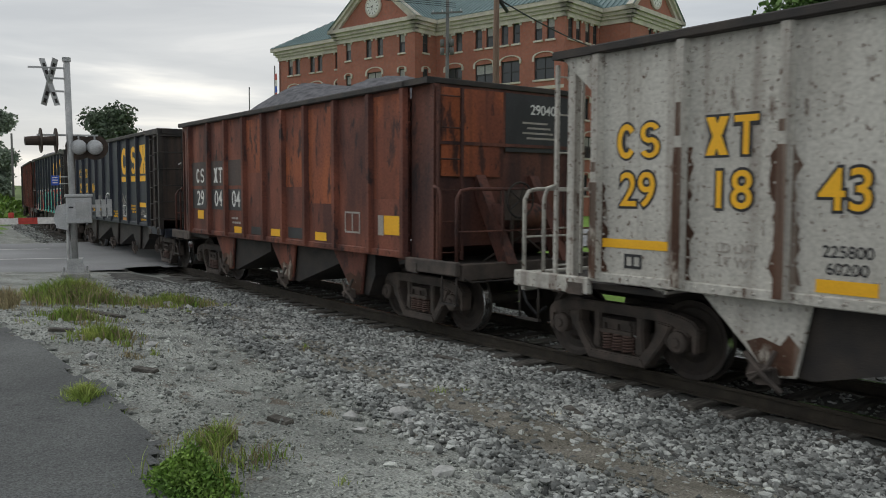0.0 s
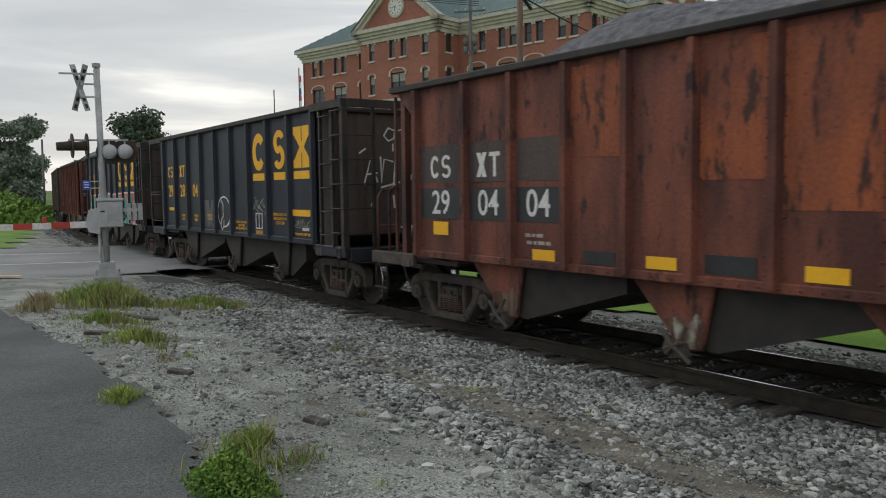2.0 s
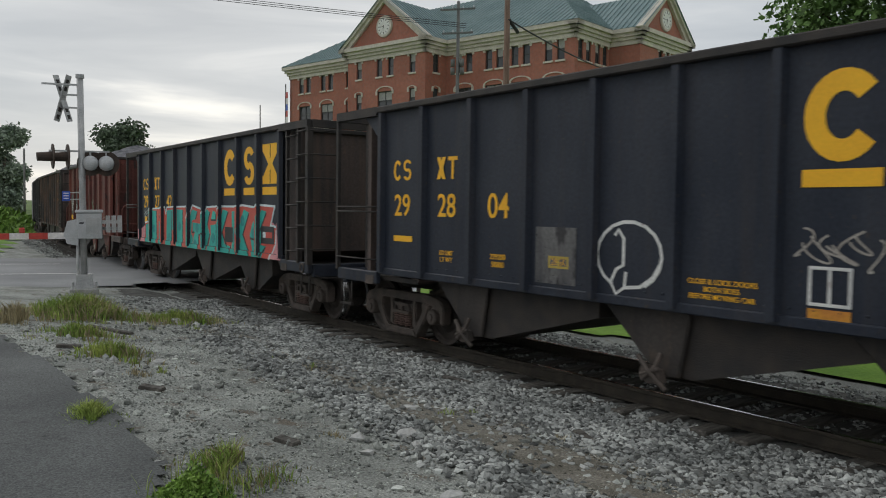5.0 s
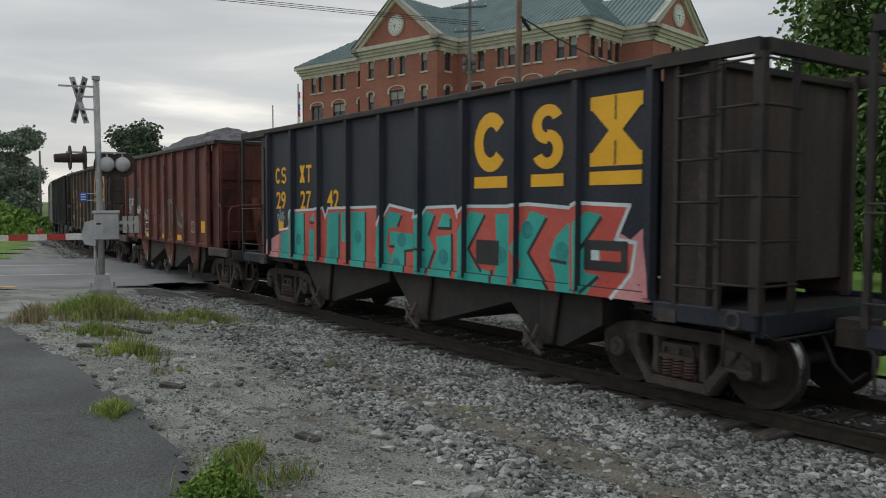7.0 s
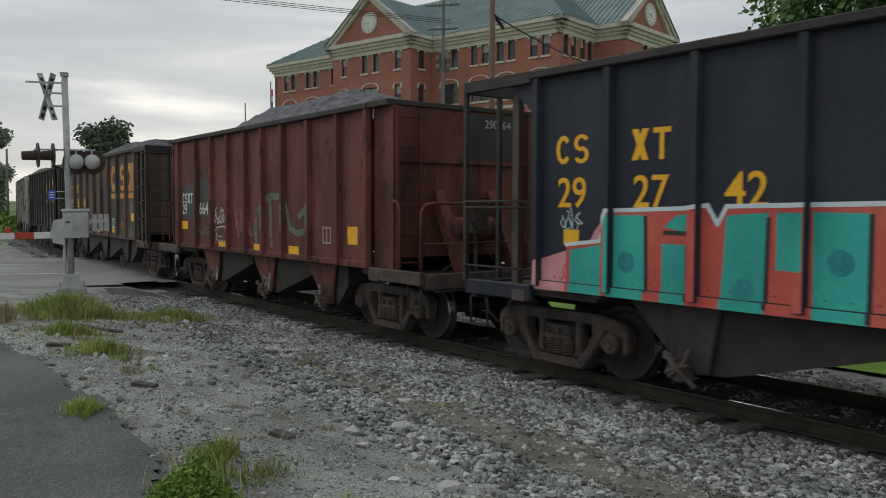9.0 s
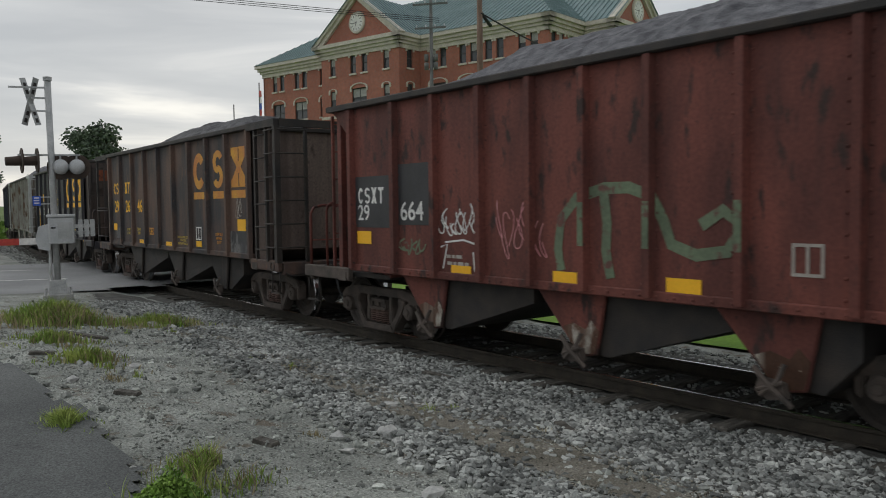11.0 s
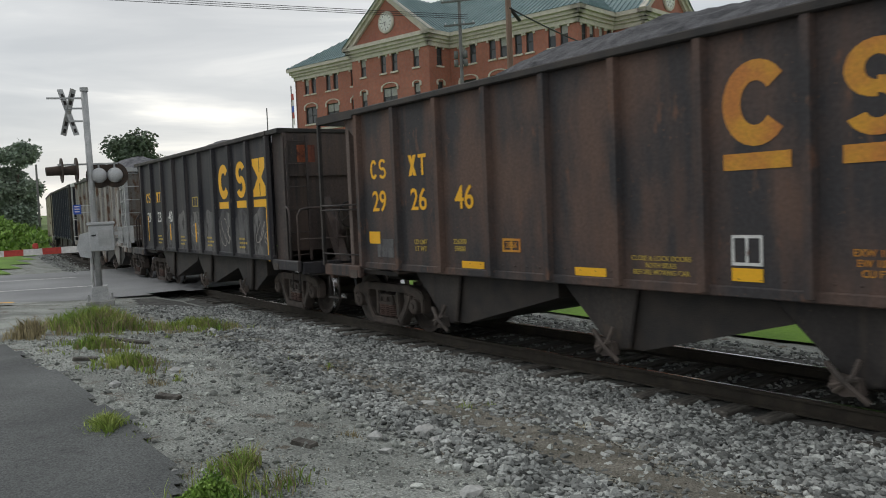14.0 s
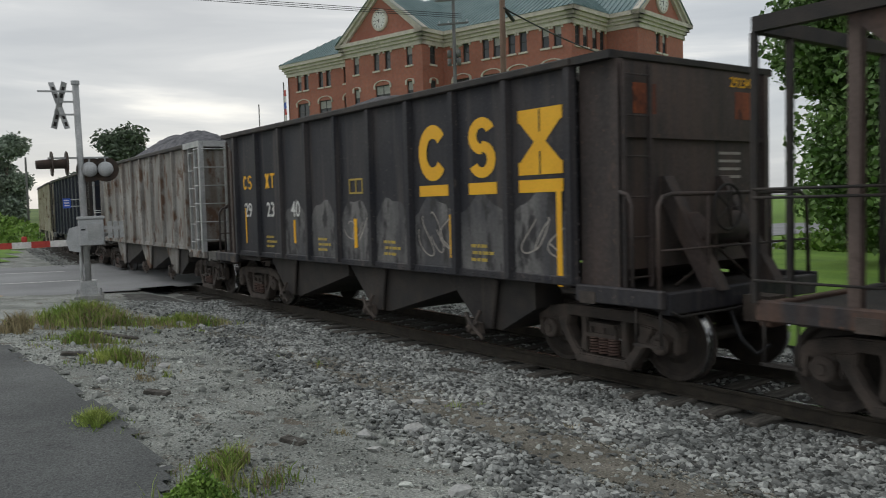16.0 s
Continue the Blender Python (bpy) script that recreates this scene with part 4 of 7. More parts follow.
    for k in range(20):
        x1 = -0.36 - 0.4 * k
        h = 0.075 - 0.0015 * k
        boxed("barrier_stripe", (x1 - 0.4, x1, -0.13, -0.09, 1.38 - h, 1.38 + h), BARRIER_RED if k % 2 else BARRIER_WHITE, sig)
    for x in (-1.3, -3.4, -6.8):
        boxed("barrier_lamp", (x - 0.06, x + 0.06, -0.15, -0.07, 1.45, 1.58), BARRIER_RED, sig, bevel=0.02)
    plaque = boxed("blue_plaque", (-0.44, -0.27, -0.03, -0.01, 2.2, 2.43), SIGN_BLUE, sig, "small blue metal plaque")
    for z in (2.24, 2.4):
        boxed("plaque_strap", (-0.27, 0.0, -0.025, -0.01, z - 0.012, z + 0.012), GALV, sig)
    for k in range(3):
        boxed("plaque_line", (-0.41, -0.3, -0.034, -0.031, 2.25 + 0.06 * k, 2.275 + 0.06 * k), BARRIER_WHITE, plaque)
    bm = bmesh.new()
    tube(bm, [(-0.12, -0.05, 1.3), (-0.14, -0.05, 0.6), (-0.08, -0.05, 0.3)], 0.035, 8)
    part("conduit", bm, GALV, sig, "", True)


crossing_signal()


# ---- utility poles and wires ----
def pole(x, y, top, r, material, label, arms=(), turn=0.0):
    p = thing("utility_pole", label, "utility pole", "utility poles", pose(x, y, -0.3, 0, 0, turn))
    bm = bmesh.new()
    tube(bm, [(0, 0, -0.5), (0, 0, top * 0.5), (0, 0, top)], r, 12, r * 0.72)
    part("shaft", bm, material, p, "", True)
    for z, w in arms:
        boxed("crossarm", (-w / 2, w / 2, -r - 0.08, -r + 0.04, z - 0.06, z + 0.06), POLE_GREY, p)
        for k in range(4):
            u = -w / 2 + 0.12 + (w - 0.24) * k / 3
            tubed("insulator", [(u, -r, z + 0.06), (u, -r, z + 0.24)], 0.045, CABINET_GREY, p, seg=8)
    return p


pole(-33.92, 29.49, 15.5, 0.2, POLE_WOOD, "tall brown wooden utility pole behind the track")
grey_pole = pole(-47.5, 36.6, 17.6, 0.16, POLE_GREY, "grey wooden utility pole with two crossarms", ((17.0, 2.6), (15.3, 2.3)), 38)
for z in (13.2, 12.6):
    for dx in (-0.35, 0.35):
        tubed("transformer_can", [(dx, -0.1, z - 0.28), (dx, -0.1, z + 0.22)], 0.16, POLE_GREY, grey_pole)
pole(-106, 17.9, 9.0, 0.15, POLE_GREY, "far grey utility pole before the trees")
def wire(a, b, sag, r, label):
    a, b = Vector(a), Vector(b)
    pts = [a.lerp(b, k / 14) - Vector((0, 0, sag * 4 * (k / 14) * (1 - k / 14))) for k in range(15)]
    bm = bmesh.new()
    tube(bm, pts, r, 6)
    tagged(part("wire", bm, CABLE, None, "", True), label, "wire", "overhead wires")


for k in range(3):
    wire((-46.9 + 0.5 * k, 36.9 - 0.4 * k, 15.35), (-75 + 0.6 * k, -14, 19.4 + 0.25 * k), 0.1 + 0.1 * k, 0.022, "thin black overhead wire strung from pole to pole")
wire((-33.75, 29.45, 12.5), (-42.2, 48.2, 12.6), 0.25, 0.045, "thick black overhead service cable")
tubed_sleeve = tagged(tubed("cable_sleeve", [(-33.9, 29.6, 12.55), (-34.4, 30.7, 12.1)], 0.1, CABLE), "black cable splice sleeve hanging by the pole", "cable sleeve")

# flag poles beside the building
def flag_pole(x, y, top, flag):
    f = thing("flag_pole", "thin pole with a limp striped flag" if flag else "thin bare dark flag pole", "flag pole", "flag poles", pose(x, y, -0.3))
    tubed("shaft", [(0, 0, 0), (0, 0, top)], 0.07, POLE_GREY, f)
    if flag:
        for k in range(5):
            bm = bmesh.new()
            box(bm, 0.06, 0.5, -0.05 + 0.04 * (k % 2), 0.05, top - 1.6 - 0.7 * k, top - 0.92 - 0.7 * k, 0.02)
            part("flag_fold", bm, (BARRIER_RED, BARRIER_WHITE, SIGN_BLUE)[k % 3], f)


flag_pole(-85.5, 41.3, 16.5, True)
flag_pole(-89.5, 40.0, 14.4, False)


# ---- turn sign, houses and parked car behind the lawn ----
sgn = thing("road_sign", "yellow diamond road sign with a black right-turn arrow", "road sign", m=pose(-13.17, 17.67, -0.3, 0, 0, 38))
boxed("post", (-0.04, 0.04, 0.0, 0.05, 0, 3.6), GALV, sgn)
bm = bmesh.new()
prism(bm, [(0, 2.72), (0.46, 3.2), (0, 3.68), (-0.46, 3.2)], "y", -0.02, 0.0)
part("sign_plate", bm, SIGN_YELLOW, sgn)
bm = bmesh.new()
prism(bm, [(-0.16, 2.98), (-0.06, 2.98), (-0.06, 3.2), (0.06, 3.2), (0.06, 3.1), (0.24, 3.26), (0.06, 3.42), (0.06, 3.31), (-0.16, 3.31)], "y", -0.026, -0.021)
part("turn_arrow", bm, BLACK_PAINT, sgn)


def house(x, y, w, d, h, turn, roof):
    hs = thing("house", "white clapboard house with a grey shingle roof", "house", "houses behind the lawn", pose(x, y, -0.3, 0, 0, turn))
    boxed("wall", (-w / 2, w / 2, 0, d, 0, h), HOUSE_WHITE, hs)
    bm = bmesh.new()
    prism(bm, [(-w / 2 - 0.5, h), (w / 2 + 0.5, h), (0, h + roof)], "y", -0.4, d + 0.4)
    part("roof", bm, SHINGLE, hs)
    for zr in (1.2, 4.0):
        if zr + 1.5 < h:
            for u in (-w * 0.3, 0, w * 0.3):
                win = boxed("window", (u - 0.55, u + 0.55, -0.04, 0.0, zr, zr + 1.5), BARRIER_WHITE, hs)
                boxed("pane", (u - 0.45, u + 0.45, -0.06, -0.042, zr + 0.1, zr + 1.4), GLASS, win)


house(-48, 68, 6.5, 8, 6.4, 35, 2.6)


def parked_car(x, y, turn, mat, label):
    c = thing("parked_car", label, "car", m=pose(x, y, -0.28, 0, 0, turn))
    bm = bmesh.new()
    prism(bm, [(-2.1, 0.35), (2.1, 0.35), (2.15, 0.75), (1.2, 0.9), (0.6, 1.4), (-1.2, 1.42), (-1.9, 0.95), (-2.15, 0.8)], "y", -0.85, 0.85)
    bmesh.ops.recalc_face_normals(bm, faces=bm.faces[:])
    bmesh.ops.bevel(bm, geom=bm.edges[:], offset=0.06, segments=2, affect="EDGES")
    part("body", bm, mat, c, "", True)
    for s in (-1, 1):
        bm = bmesh.new()
        prism(bm, [(-1.55, 0.98), (1.0, 0.95), (0.5, 1.33), (-1.1, 1.35)], "y", s * 0.86 - 0.01, s * 0.86 + 0.01)
        part("side_window", bm, GLASS, c)
        for u in (-1.35, 1.35):
            bm = bmesh.new()
            lathe(bm, [(-0.1, 0.05), (-0.1, 0.3), (-0.05, 0.33), (0.08, 0.33), (0.1, 0.05)], (u, 0.33), 16)
            o = part("tyre", bm, BLACK_PAINT, c)
            o.location.y = s * 0.8


parked_car(-27.8, 37.5, 12, CAR_SILVER, "silver parked car on the road behind the lawn")
parked_car(-118, 9, 80, HOUSE_WHITE, "white car far beyond the meadow")
# back road behind the lawn
bm = bmesh.new()
q = [bm.verts.new(v) for v in ((-120, 14, -0.27), (60, 50, -0.27), (60, 56, -0.27), (-120, 20, -0.27))]
bm.faces.new(q)
tagged(part("back_road", bm, ROAD), "pale asphalt road behind the lawn", "road", kind="structure")


# ---- hopper cars: x runs along the train, the rail head is z = 0, the near side is -y ----
HALF_W, SILL_Z, TOP_Z, PANELS = 1.58, 1.115, 3.75, 9
SHORT_RIBS = (-0.494, -0.363, -0.255, -0.147, -0.044, 0.051, 0.151, 0.269, 0.389, 0.494)
WHEEL_R = 0.457


def paint(name, base, second, rust, cut, rough=0.65, spread=(0.4, 0.6), runs=0.5, chips=0.66):
    """Car paint with broad fading, runs of dirt down the sheet and small rust chips."""
    m = grainy(name, base, second, 1.0, rough, 0, 0.08, 24, spread=spread, stretch=(1.5, 1.5, 0.55), third=(rust, cut))
    n, l = m.node_tree.nodes, m.node_tree.links
    b = n["Principled BSDF"]
    b.inputs["Specular IOR Level"].default_value = 0.22
    col = b.inputs["Base Color"].links[0].from_socket
    tc = [k for k in n if k.type == "TEX_COORD"][0]
    for stretch, scale, lo, hi, most in (((6.0, 6.0, 0.22), 1.0, 0.5, 0.7, runs), ((1, 1, 0.6), 24.0, chips, chips + 0.03, 0.9)):
        mp, tex, cutoff, mix = n.new("ShaderNodeMapping"), n.new("ShaderNodeTexNoise"), n.new("ShaderNodeMapRange"), n.new("ShaderNodeMixRGB")
        mp.inputs["Scale"].default_value = stretch
        tex.inputs["Scale"].default_value, tex.inputs["Detail"].default_value = scale, 6
        cutoff.inputs["From Min"].default_value, cutoff.inputs["From Max"].default_value, cutoff.inputs["To Max"].default_value = lo, hi, most
        mix.inputs["Color2"].default_value = (*rust, 1)
        l.new(tc.outputs["Object"], mp.inputs["Vector"])
        l.new(mp.outputs["Vector"], tex.inputs["Vector"])
        l.new(tex.outputs["Fac"], cutoff.inputs["Value"])
        l.new(cutoff.outputs["Result"], mix.inputs["Fac"])
        l.new(col, mix.inputs["Color1"])
        col = mix.outputs["Color"]
    l.new(col, b.inputs["Base Color"])
    return m


PAINT_WHITE = paint("chipped_white_car_paint", (0.44, 0.425, 0.385), (0.54, 0.525, 0.48), (0.09, 0.048, 0.032), 0.615, chips=0.62)
RUST_BROWN = paint("flaking_brown_rust", (0.055, 0.027, 0.017), (0.11, 0.058, 0.038), (0.4, 0.37, 0.32), 0.6)
PAINT_RED = paint("oxide_red_car_paint", (0.09, 0.037, 0.03), (0.22, 0.077, 0.05), (0.045, 0.026, 0.025), 0.57, runs=0.35)
PAINT_ORANGE = paint("burnt_orange_car_paint", (0.34, 0.1, 0.042), (0.19, 0.062, 0.038), (0.07, 0.032, 0.026), 0.53)
PAINT_NAVY = paint("dark_navy_car_paint", (0.02, 0.025, 0.038), (0.032, 0.037, 0.05), (0.06, 0.048, 0.042), 0.67, 0.5, runs=0.25)
PAINT_SOOT = paint("sooty_brown_end_paint", (0.05, 0.045, 0.044), (0.09, 0.07, 0.064), (0.13, 0.09, 0.07), 0.64)
PAINT_RED_END = paint("sooty_red_end_paint", (0.07, 0.036, 0.032), (0.15, 0.062, 0.045), (0.035, 0.026, 0.026), 0.56)
# lighter copy of the brown car paint: light on the end face put into colour
PAINT_LIT_END = paint("lit_brown_end_paint", (0.11, 0.085, 0.077), (0.16, 0.122, 0.106), (0.065, 0.048, 0.042), 0.62)
PAINT_MAROON = paint("dull_maroon_car_paint", (0.1, 0.036, 0.03), (0.175, 0.058, 0.045), (0.045, 0.028, 0.025), 0.56, runs=0.35)
CHUTE_GRIME = paint("black_chute_grime", (0.028, 0.026, 0.026), (0.055, 0.048, 0.044), (0.08, 0.062, 0.05), 0.62)
PAINT_BROWN = paint("grimy_brown_black_car_paint", (0.048, 0.045, 0.047), (0.125, 0.08, 0.063), (0.14, 0.08, 0.057), 0.6, spread=(0.42, 0.62), runs=0.35)
PAINT_BLACK = paint("faded_black_car_paint", (0.026, 0.027, 0.034), (0.046, 0.044, 0.048), (0.12, 0.1, 0.09), 0.66, 0.58)
PAINT_GREY = paint("streaked_grey_car_paint", (0.2, 0.19, 0.175), (0.33, 0.32, 0.3), (0.13, 0.08, 0.055), 0.52)
PAINT_CREAM = paint("dirty_cream_car_paint", (0.36, 0.33, 0.25), (0.46, 0.43, 0.35), (0.14, 0.09, 0.06), 0.56)
SCUFF = paint("pale_scuffed_overspray", (0.075, 0.075, 0.08), (0.19, 0.185, 0.18), (0.05, 0.048, 0.05), 0.5)


# trucks are built once and shared
def truck_side(bm, y0, y1):
    """A cast side frame: arched top, slanting ties down to the spring seat, columns, axle boxes."""
    prism(bm, [(-1.13, 0.5), (-1.15, 0.62), (-1.06, 0.71), (-0.9, 0.755), (-0.66, 0.79), (0.66, 0.79), (0.9, 0.755), (1.06, 0.71), (1.15, 0.62), (1.13, 0.5),
               (1.0, 0.57), (0.8, 0.62), (0.6, 0.655), (-0.6, 0.655), (-0.8, 0.62), (-1.0, 0.57)], "y", y0, y1)
    for s in (-1, 1):
        prism(bm, [(s * 0.56, 0.66), (s * 0.8, 0.63), (s * 0.69, 0.42), (s * 0.45, 0.1), (s * 0.3, 0.1), (s * 0.34, 0.2), (s * 0.47, 0.34), (s * 0.58, 0.52)], "y", y0 - 0.015, y1)
        prism(bm, [(s * 0.27, 0.67), (s * 0.39, 0.67), (s * 0.37, 0.5), (s * 0.4, 0.24), (s * 0.27, 0.2)], "y", y0 + 0.015, y1)
        prism(bm, [(s * 1.04, 0.6), (s * 1.15, 0.6), (s * 1.13, 0.36), (s * 1.05, 0.34)], "y", y0, y1)
        prism(bm, [(s * 0.7, 0.6), (s * 0.76, 0.6), (s * 0.74, 0.36), (s * 0.69, 0.4)], "y", y0, y1)
        prism(bm, [(s * 0.76, 0.52), (s * 1.03, 0.52), (s * 0.99, 0.62), (s * 0.8, 0.62)], "y", y0 + 0.01, y1)
    prism(bm, [(-0.46, 0.085), (0.46, 0.085), (0.4, 0.2), (-0.4, 0.2)], "y", y0 - 0.035, y1 + 0.03)


def truck_meshes():
    out = {}
    bm = bmesh.new()
    truck_side(bm, -1.07, -0.9)
    bmesh.ops.recalc_face_normals(bm, faces=bm.faces[:])
    bmesh.ops.bevel(bm, geom=[e for e in bm.edges if len(e.link_faces) == 2 and e.calc_face_angle(0) > 0.7], offset=0.018, segments=2, affect="EDGES")
    out["side_frame"] = finish(bm)
    bm = bmesh.new()
    box(bm, -0.25, 0.25, -1.04, 1.04, 0.44, 0.6)
    for w in (-1, 1):
        box(bm, -0.24, 0.24, *sorted((w * 1.04, w * 1.1)), 0.43, 0.475)
        box(bm, -0.2, 0.2, *sorted((w * 1.04, w * 1.08)), 0.55, 0.6)
        for u in (-0.22, -0.02, 0.18):
            box(bm, u, u + 0.04, *sorted((w * 1.04, w * 1.075)), 0.475, 0.55)
    box(bm, -0.3, 0.3, -0.3, 0.3, 0.6, 0.74)
    out["bolster"] = finish(bm)
    bm = bmesh.new()
    tube(bm, [(0.062 * math.cos(a), 0.062 * math.sin(a), 0.215 + 0.0056 * a) for a in (2 * math.pi * k / 12 for k in range(73))], 0.0145, 5)
    out["spring"] = finish(bm)
    bm = bmesh.new()
    lathe(bm, [(-1.15, 0.02), (-1.15, 0.05), (-1.13, 0.06), (-1.13, 0.1), (-1.11, 0.125), (-0.93, 0.125), (-0.9, 0.09)], (0, 0), 18)
    out["bearing"] = finish(bm)
    bm = bmesh.new()
    box(bm, 0.3, 0.36, -0.75, 0.75, 0.3, 0.42)
    box(bm, -0.36, -0.3, -0.75, 0.75, 0.3, 0.42)
    for s in (-1, 1):
        for w in (-0.76, 0.76):
            box(bm, s * 0.4 - 0.05, s * 0.4 + 0.05, w - 0.05, w + 0.05, 0.3, 0.62)
    out["brake_beam"] = finish(bm)
    bm = bmesh.new()
    for s in (-1, 1):
        prof = [(s * 0.815, 0.14), (s * 0.825, 0.2), (s * 0.79, 0.26), (s * 0.785, 0.36), (s * 0.82, 0.4), (s * 0.825, 0.452), (s * 0.82, WHEEL_R), (s * 0.72, WHEEL_R + 0.004), (s * 0.705, WHEEL_R + 0.028), (s * 0.685, WHEEL_R + 0.02), (s * 0.69, 0.38), (s * 0.72, 0.2), (s * 0.7, 0.12)]
        lathe(bm, prof, (0, 0), 36)
    lathe(bm, [(-1.0, 0.08), (1.0, 0.08)], (0, 0), 12)
    out["wheelset"] = finish(bm)
    bm = bmesh.new()
    for s in (-1, 1):
        lathe(bm, [(s * 0.824, WHEEL_R - 0.003), (s * 0.818, WHEEL_R + 0.002), (s * 0.722, WHEEL_R + 0.006)], (0, 0), 36)
        # open ring: the two end caps are dropped
    bmesh.ops.delete(bm, geom=[f for f in bm.faces if len(f.verts) > 4], context="FACES_ONLY")
    out["tread"] = finish(bm)
    return out


TRUCK = truck_meshes()
WHEELS = []


def add_truck(car, x):
    t = new("truck")
    t.parent, t.location = car, (x, 0, 0)
    for flip in (0, 180):
        part("side_frame", TRUCK["side_frame"], TRUCK_IRON, t).rotation_euler.z = radians(flip)
    part("bolster", TRUCK["bolster"], TRUCK_IRON, t)
    part("brake_beam", TRUCK["brake_beam"], TRUCK_IRON, t)
    for y in (-1.0, 1.0):
        for dx in (-0.155, 0.0, 0.155):
            part("spring", TRUCK["spring"], SPRING_RUST, t).location = (dx, y - 0.03 * (1 if y < 0 else -1), 0)
        for dx in (-0.89, 0.89):
            b = part("bearing", TRUCK["bearing"], TRUCK_IRON, t)
            b.location, b.rotation_euler.z = (dx, 0, WHEEL_R), radians(0 if y < 0 else 180)
    for dx in (-0.89, 0.89):
        w = new("wheelset")
        w.parent = t
        w.location = (dx, 0, WHEEL_R)
        me = TRUCK["wheelset"]
        if not me.materials:
            me.materials.append(WHEEL_IRON)
        # one mesh for the pair of wheels and the axle, the worn treads joined to it
        if "joined" not in me:
            if not TRUCK["tread"].materials:
                TRUCK["tread"].materials.append(SHINY)
            bm = bmesh.new()
            bm.from_mesh(me)
            n = len(bm.faces)
            bm.from_mesh(TRUCK["tread"])
            bm.faces.ensure_lookup_table()
            for f in bm.faces[n:]:
                f.material_index = 1
            bm.to_mesh(me)
            bm.free()
            me.materials.append(SHINY)
            me["joined"] = 1
        bpy.data.objects.remove(w)
        w = new("wheelset", me)
        w.parent, w.location = t, (dx, 0, WHEEL_R)
        WHEELS.append((w, dx))
    return t


def ladder(car, x, y, z0, z1, along, width, mat, rungs, name="ladder"):
    bm = bmesh.new()
    ax = Vector((1, 0, 0)) if along == "x" else Vector((0, 1, 0))
    a, b = Vector((x, y, 0)), Vector((x, y, 0)) + ax * width
    box(bm, a.x - 0.022, a.x + 0.022, a.y - 0.022, a.y + 0.022, z0, z1)
    side = part(name, bm, mat, car)
    boxed("stile", (b.x - 0.022, b.x + 0.022, b.y - 0.022, b.y + 0.022, z0, z1), mat, side)
    for k in range(rungs):
        z = z0 + 0.12 + (z1 - z0 - 0.25) * k / (rungs - 1)
        tubed("rung", [(a.x, a.y, z), (b.x, b.y, z)], 0.012, mat, side, seg=6)
    return side


def heap(car, L, material, seed, rise):
    """The load: a long mound with an uneven crest, level with the top chord at its edges."""
    nx, ny = 80, 26
    verts, faces = [], []
    for i in range(nx + 1):
        for j in range(ny + 1):
            u, v = i / nx, j / ny
            x, y = (u - 0.5) * (L - 0.16), (v - 0.5) * 2 * (HALF_W - 0.13)
            m = min(1, 3.2 * min(u, 1 - u) + 0.05) * math.sin(math.pi * v) ** 0.8
            z = TOP_Z - 0.22 + (rise + 0.2) * m * (0.85 + 0.35 * noise.noise((x * 0.5 + seed * 9, y * 0.3, 0)))
            z += 0.05 * noise.noise((x * 5, y * 5, seed)) + 0.03 * noise.noise((x * 13, y * 13, seed))
            verts.append((x, y, z))
    for i in range(nx):
        for j in range(ny):
            k = i * (ny + 1) + j
            faces.append((k, k + ny + 1, k + ny + 2, k + 1))
    me = bpy.data.meshes.new("mesh")
    me.from_pydata(verts, [], faces)
    return part("load", me, material, car, "heaped grey crushed stone load")


def plate(name, car, x0, x1, z0, z1, mat, y=-1.5, label=""):
    return boxed(name, (x0, x1, y - 0.004, y + 0.001, z0, z1), mat, car, label)


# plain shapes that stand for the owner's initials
def shape_ring(w, h, t):
    n = 20
    pts = []
    for k in range(n + 1):
        a = radians(38) + radians(284) * k / n
        pts.append((math.cos(a), math.sin(a)))
    return [[(q[0] * w / 2, q[1] * h / 2), (r[0] * w / 2, r[1] * h / 2), (r[0] * (w / 2 - t), r[1] * (h / 2 - t)), (q[0] * (w / 2 - t), q[1] * (h / 2 - t))] for q, r in zip(pts, pts[1:])]


def shape_bend(w, h, t):
    out = []
    ry = h / 4 + t / 4
    for cz, a0, a1 in ((h / 2 - ry, 25, 270), (-h / 2 + ry, 90, -155)):
        pts = [(math.cos(radians(a0 + (a1 - a0) * k / 14)), math.sin(radians(a0 + (a1 - a0) * k / 14))) for k in range(15)]
        for q, r in zip(pts, pts[1:]):
            out.append([(q[0] * w / 2, cz + q[1] * ry), (r[0] * w / 2, cz + r[1] * ry), (r[0] * (w / 2 - t), cz + r[1] * (ry - t * 0.8)), (q[0] * (w / 2 - t), cz + q[1] * (ry - t * 0.8))])
    return out


def shape_glass(w, h, t):
    a, b = w / 2, h / 2
    return [[(-a, b), (a, b), (a, b - t * 0.8), (-a, b - t * 0.8)], [(-a * 0.92, b - t * 0.8), (a * 0.92, b - t * 0.8), (a * 0.26, 0), (-a * 0.26, 0)],
            [(-a * 0.26, 0), (a * 0.26, 0), (a * 0.92, -b + t * 0.8), (-a * 0.92, -b + t * 0.8)], [(-a, -b + t * 0.8), (a, -b + t * 0.8), (a, -b), (-a, -b)]]


def shape_cross(w, h, t):
    a, b, s = w / 2, h / 2, t * 0.6
    return [[(-a, b), (-a + 2 * s, b), (a, -b), (a - 2 * s, -b)], [(-a, -b), (-a + 2 * s, -b), (a, b), (a - 2 * s, b)]]


def shape_tee(w, h, t):
    a, b = w / 2, h / 2
    return [[(-a, b), (a, b), (a, b - t), (-a, b - t)], [(-t / 2, b - t), (t / 2, b - t), (t / 2, -b), (-t / 2, -b)]]


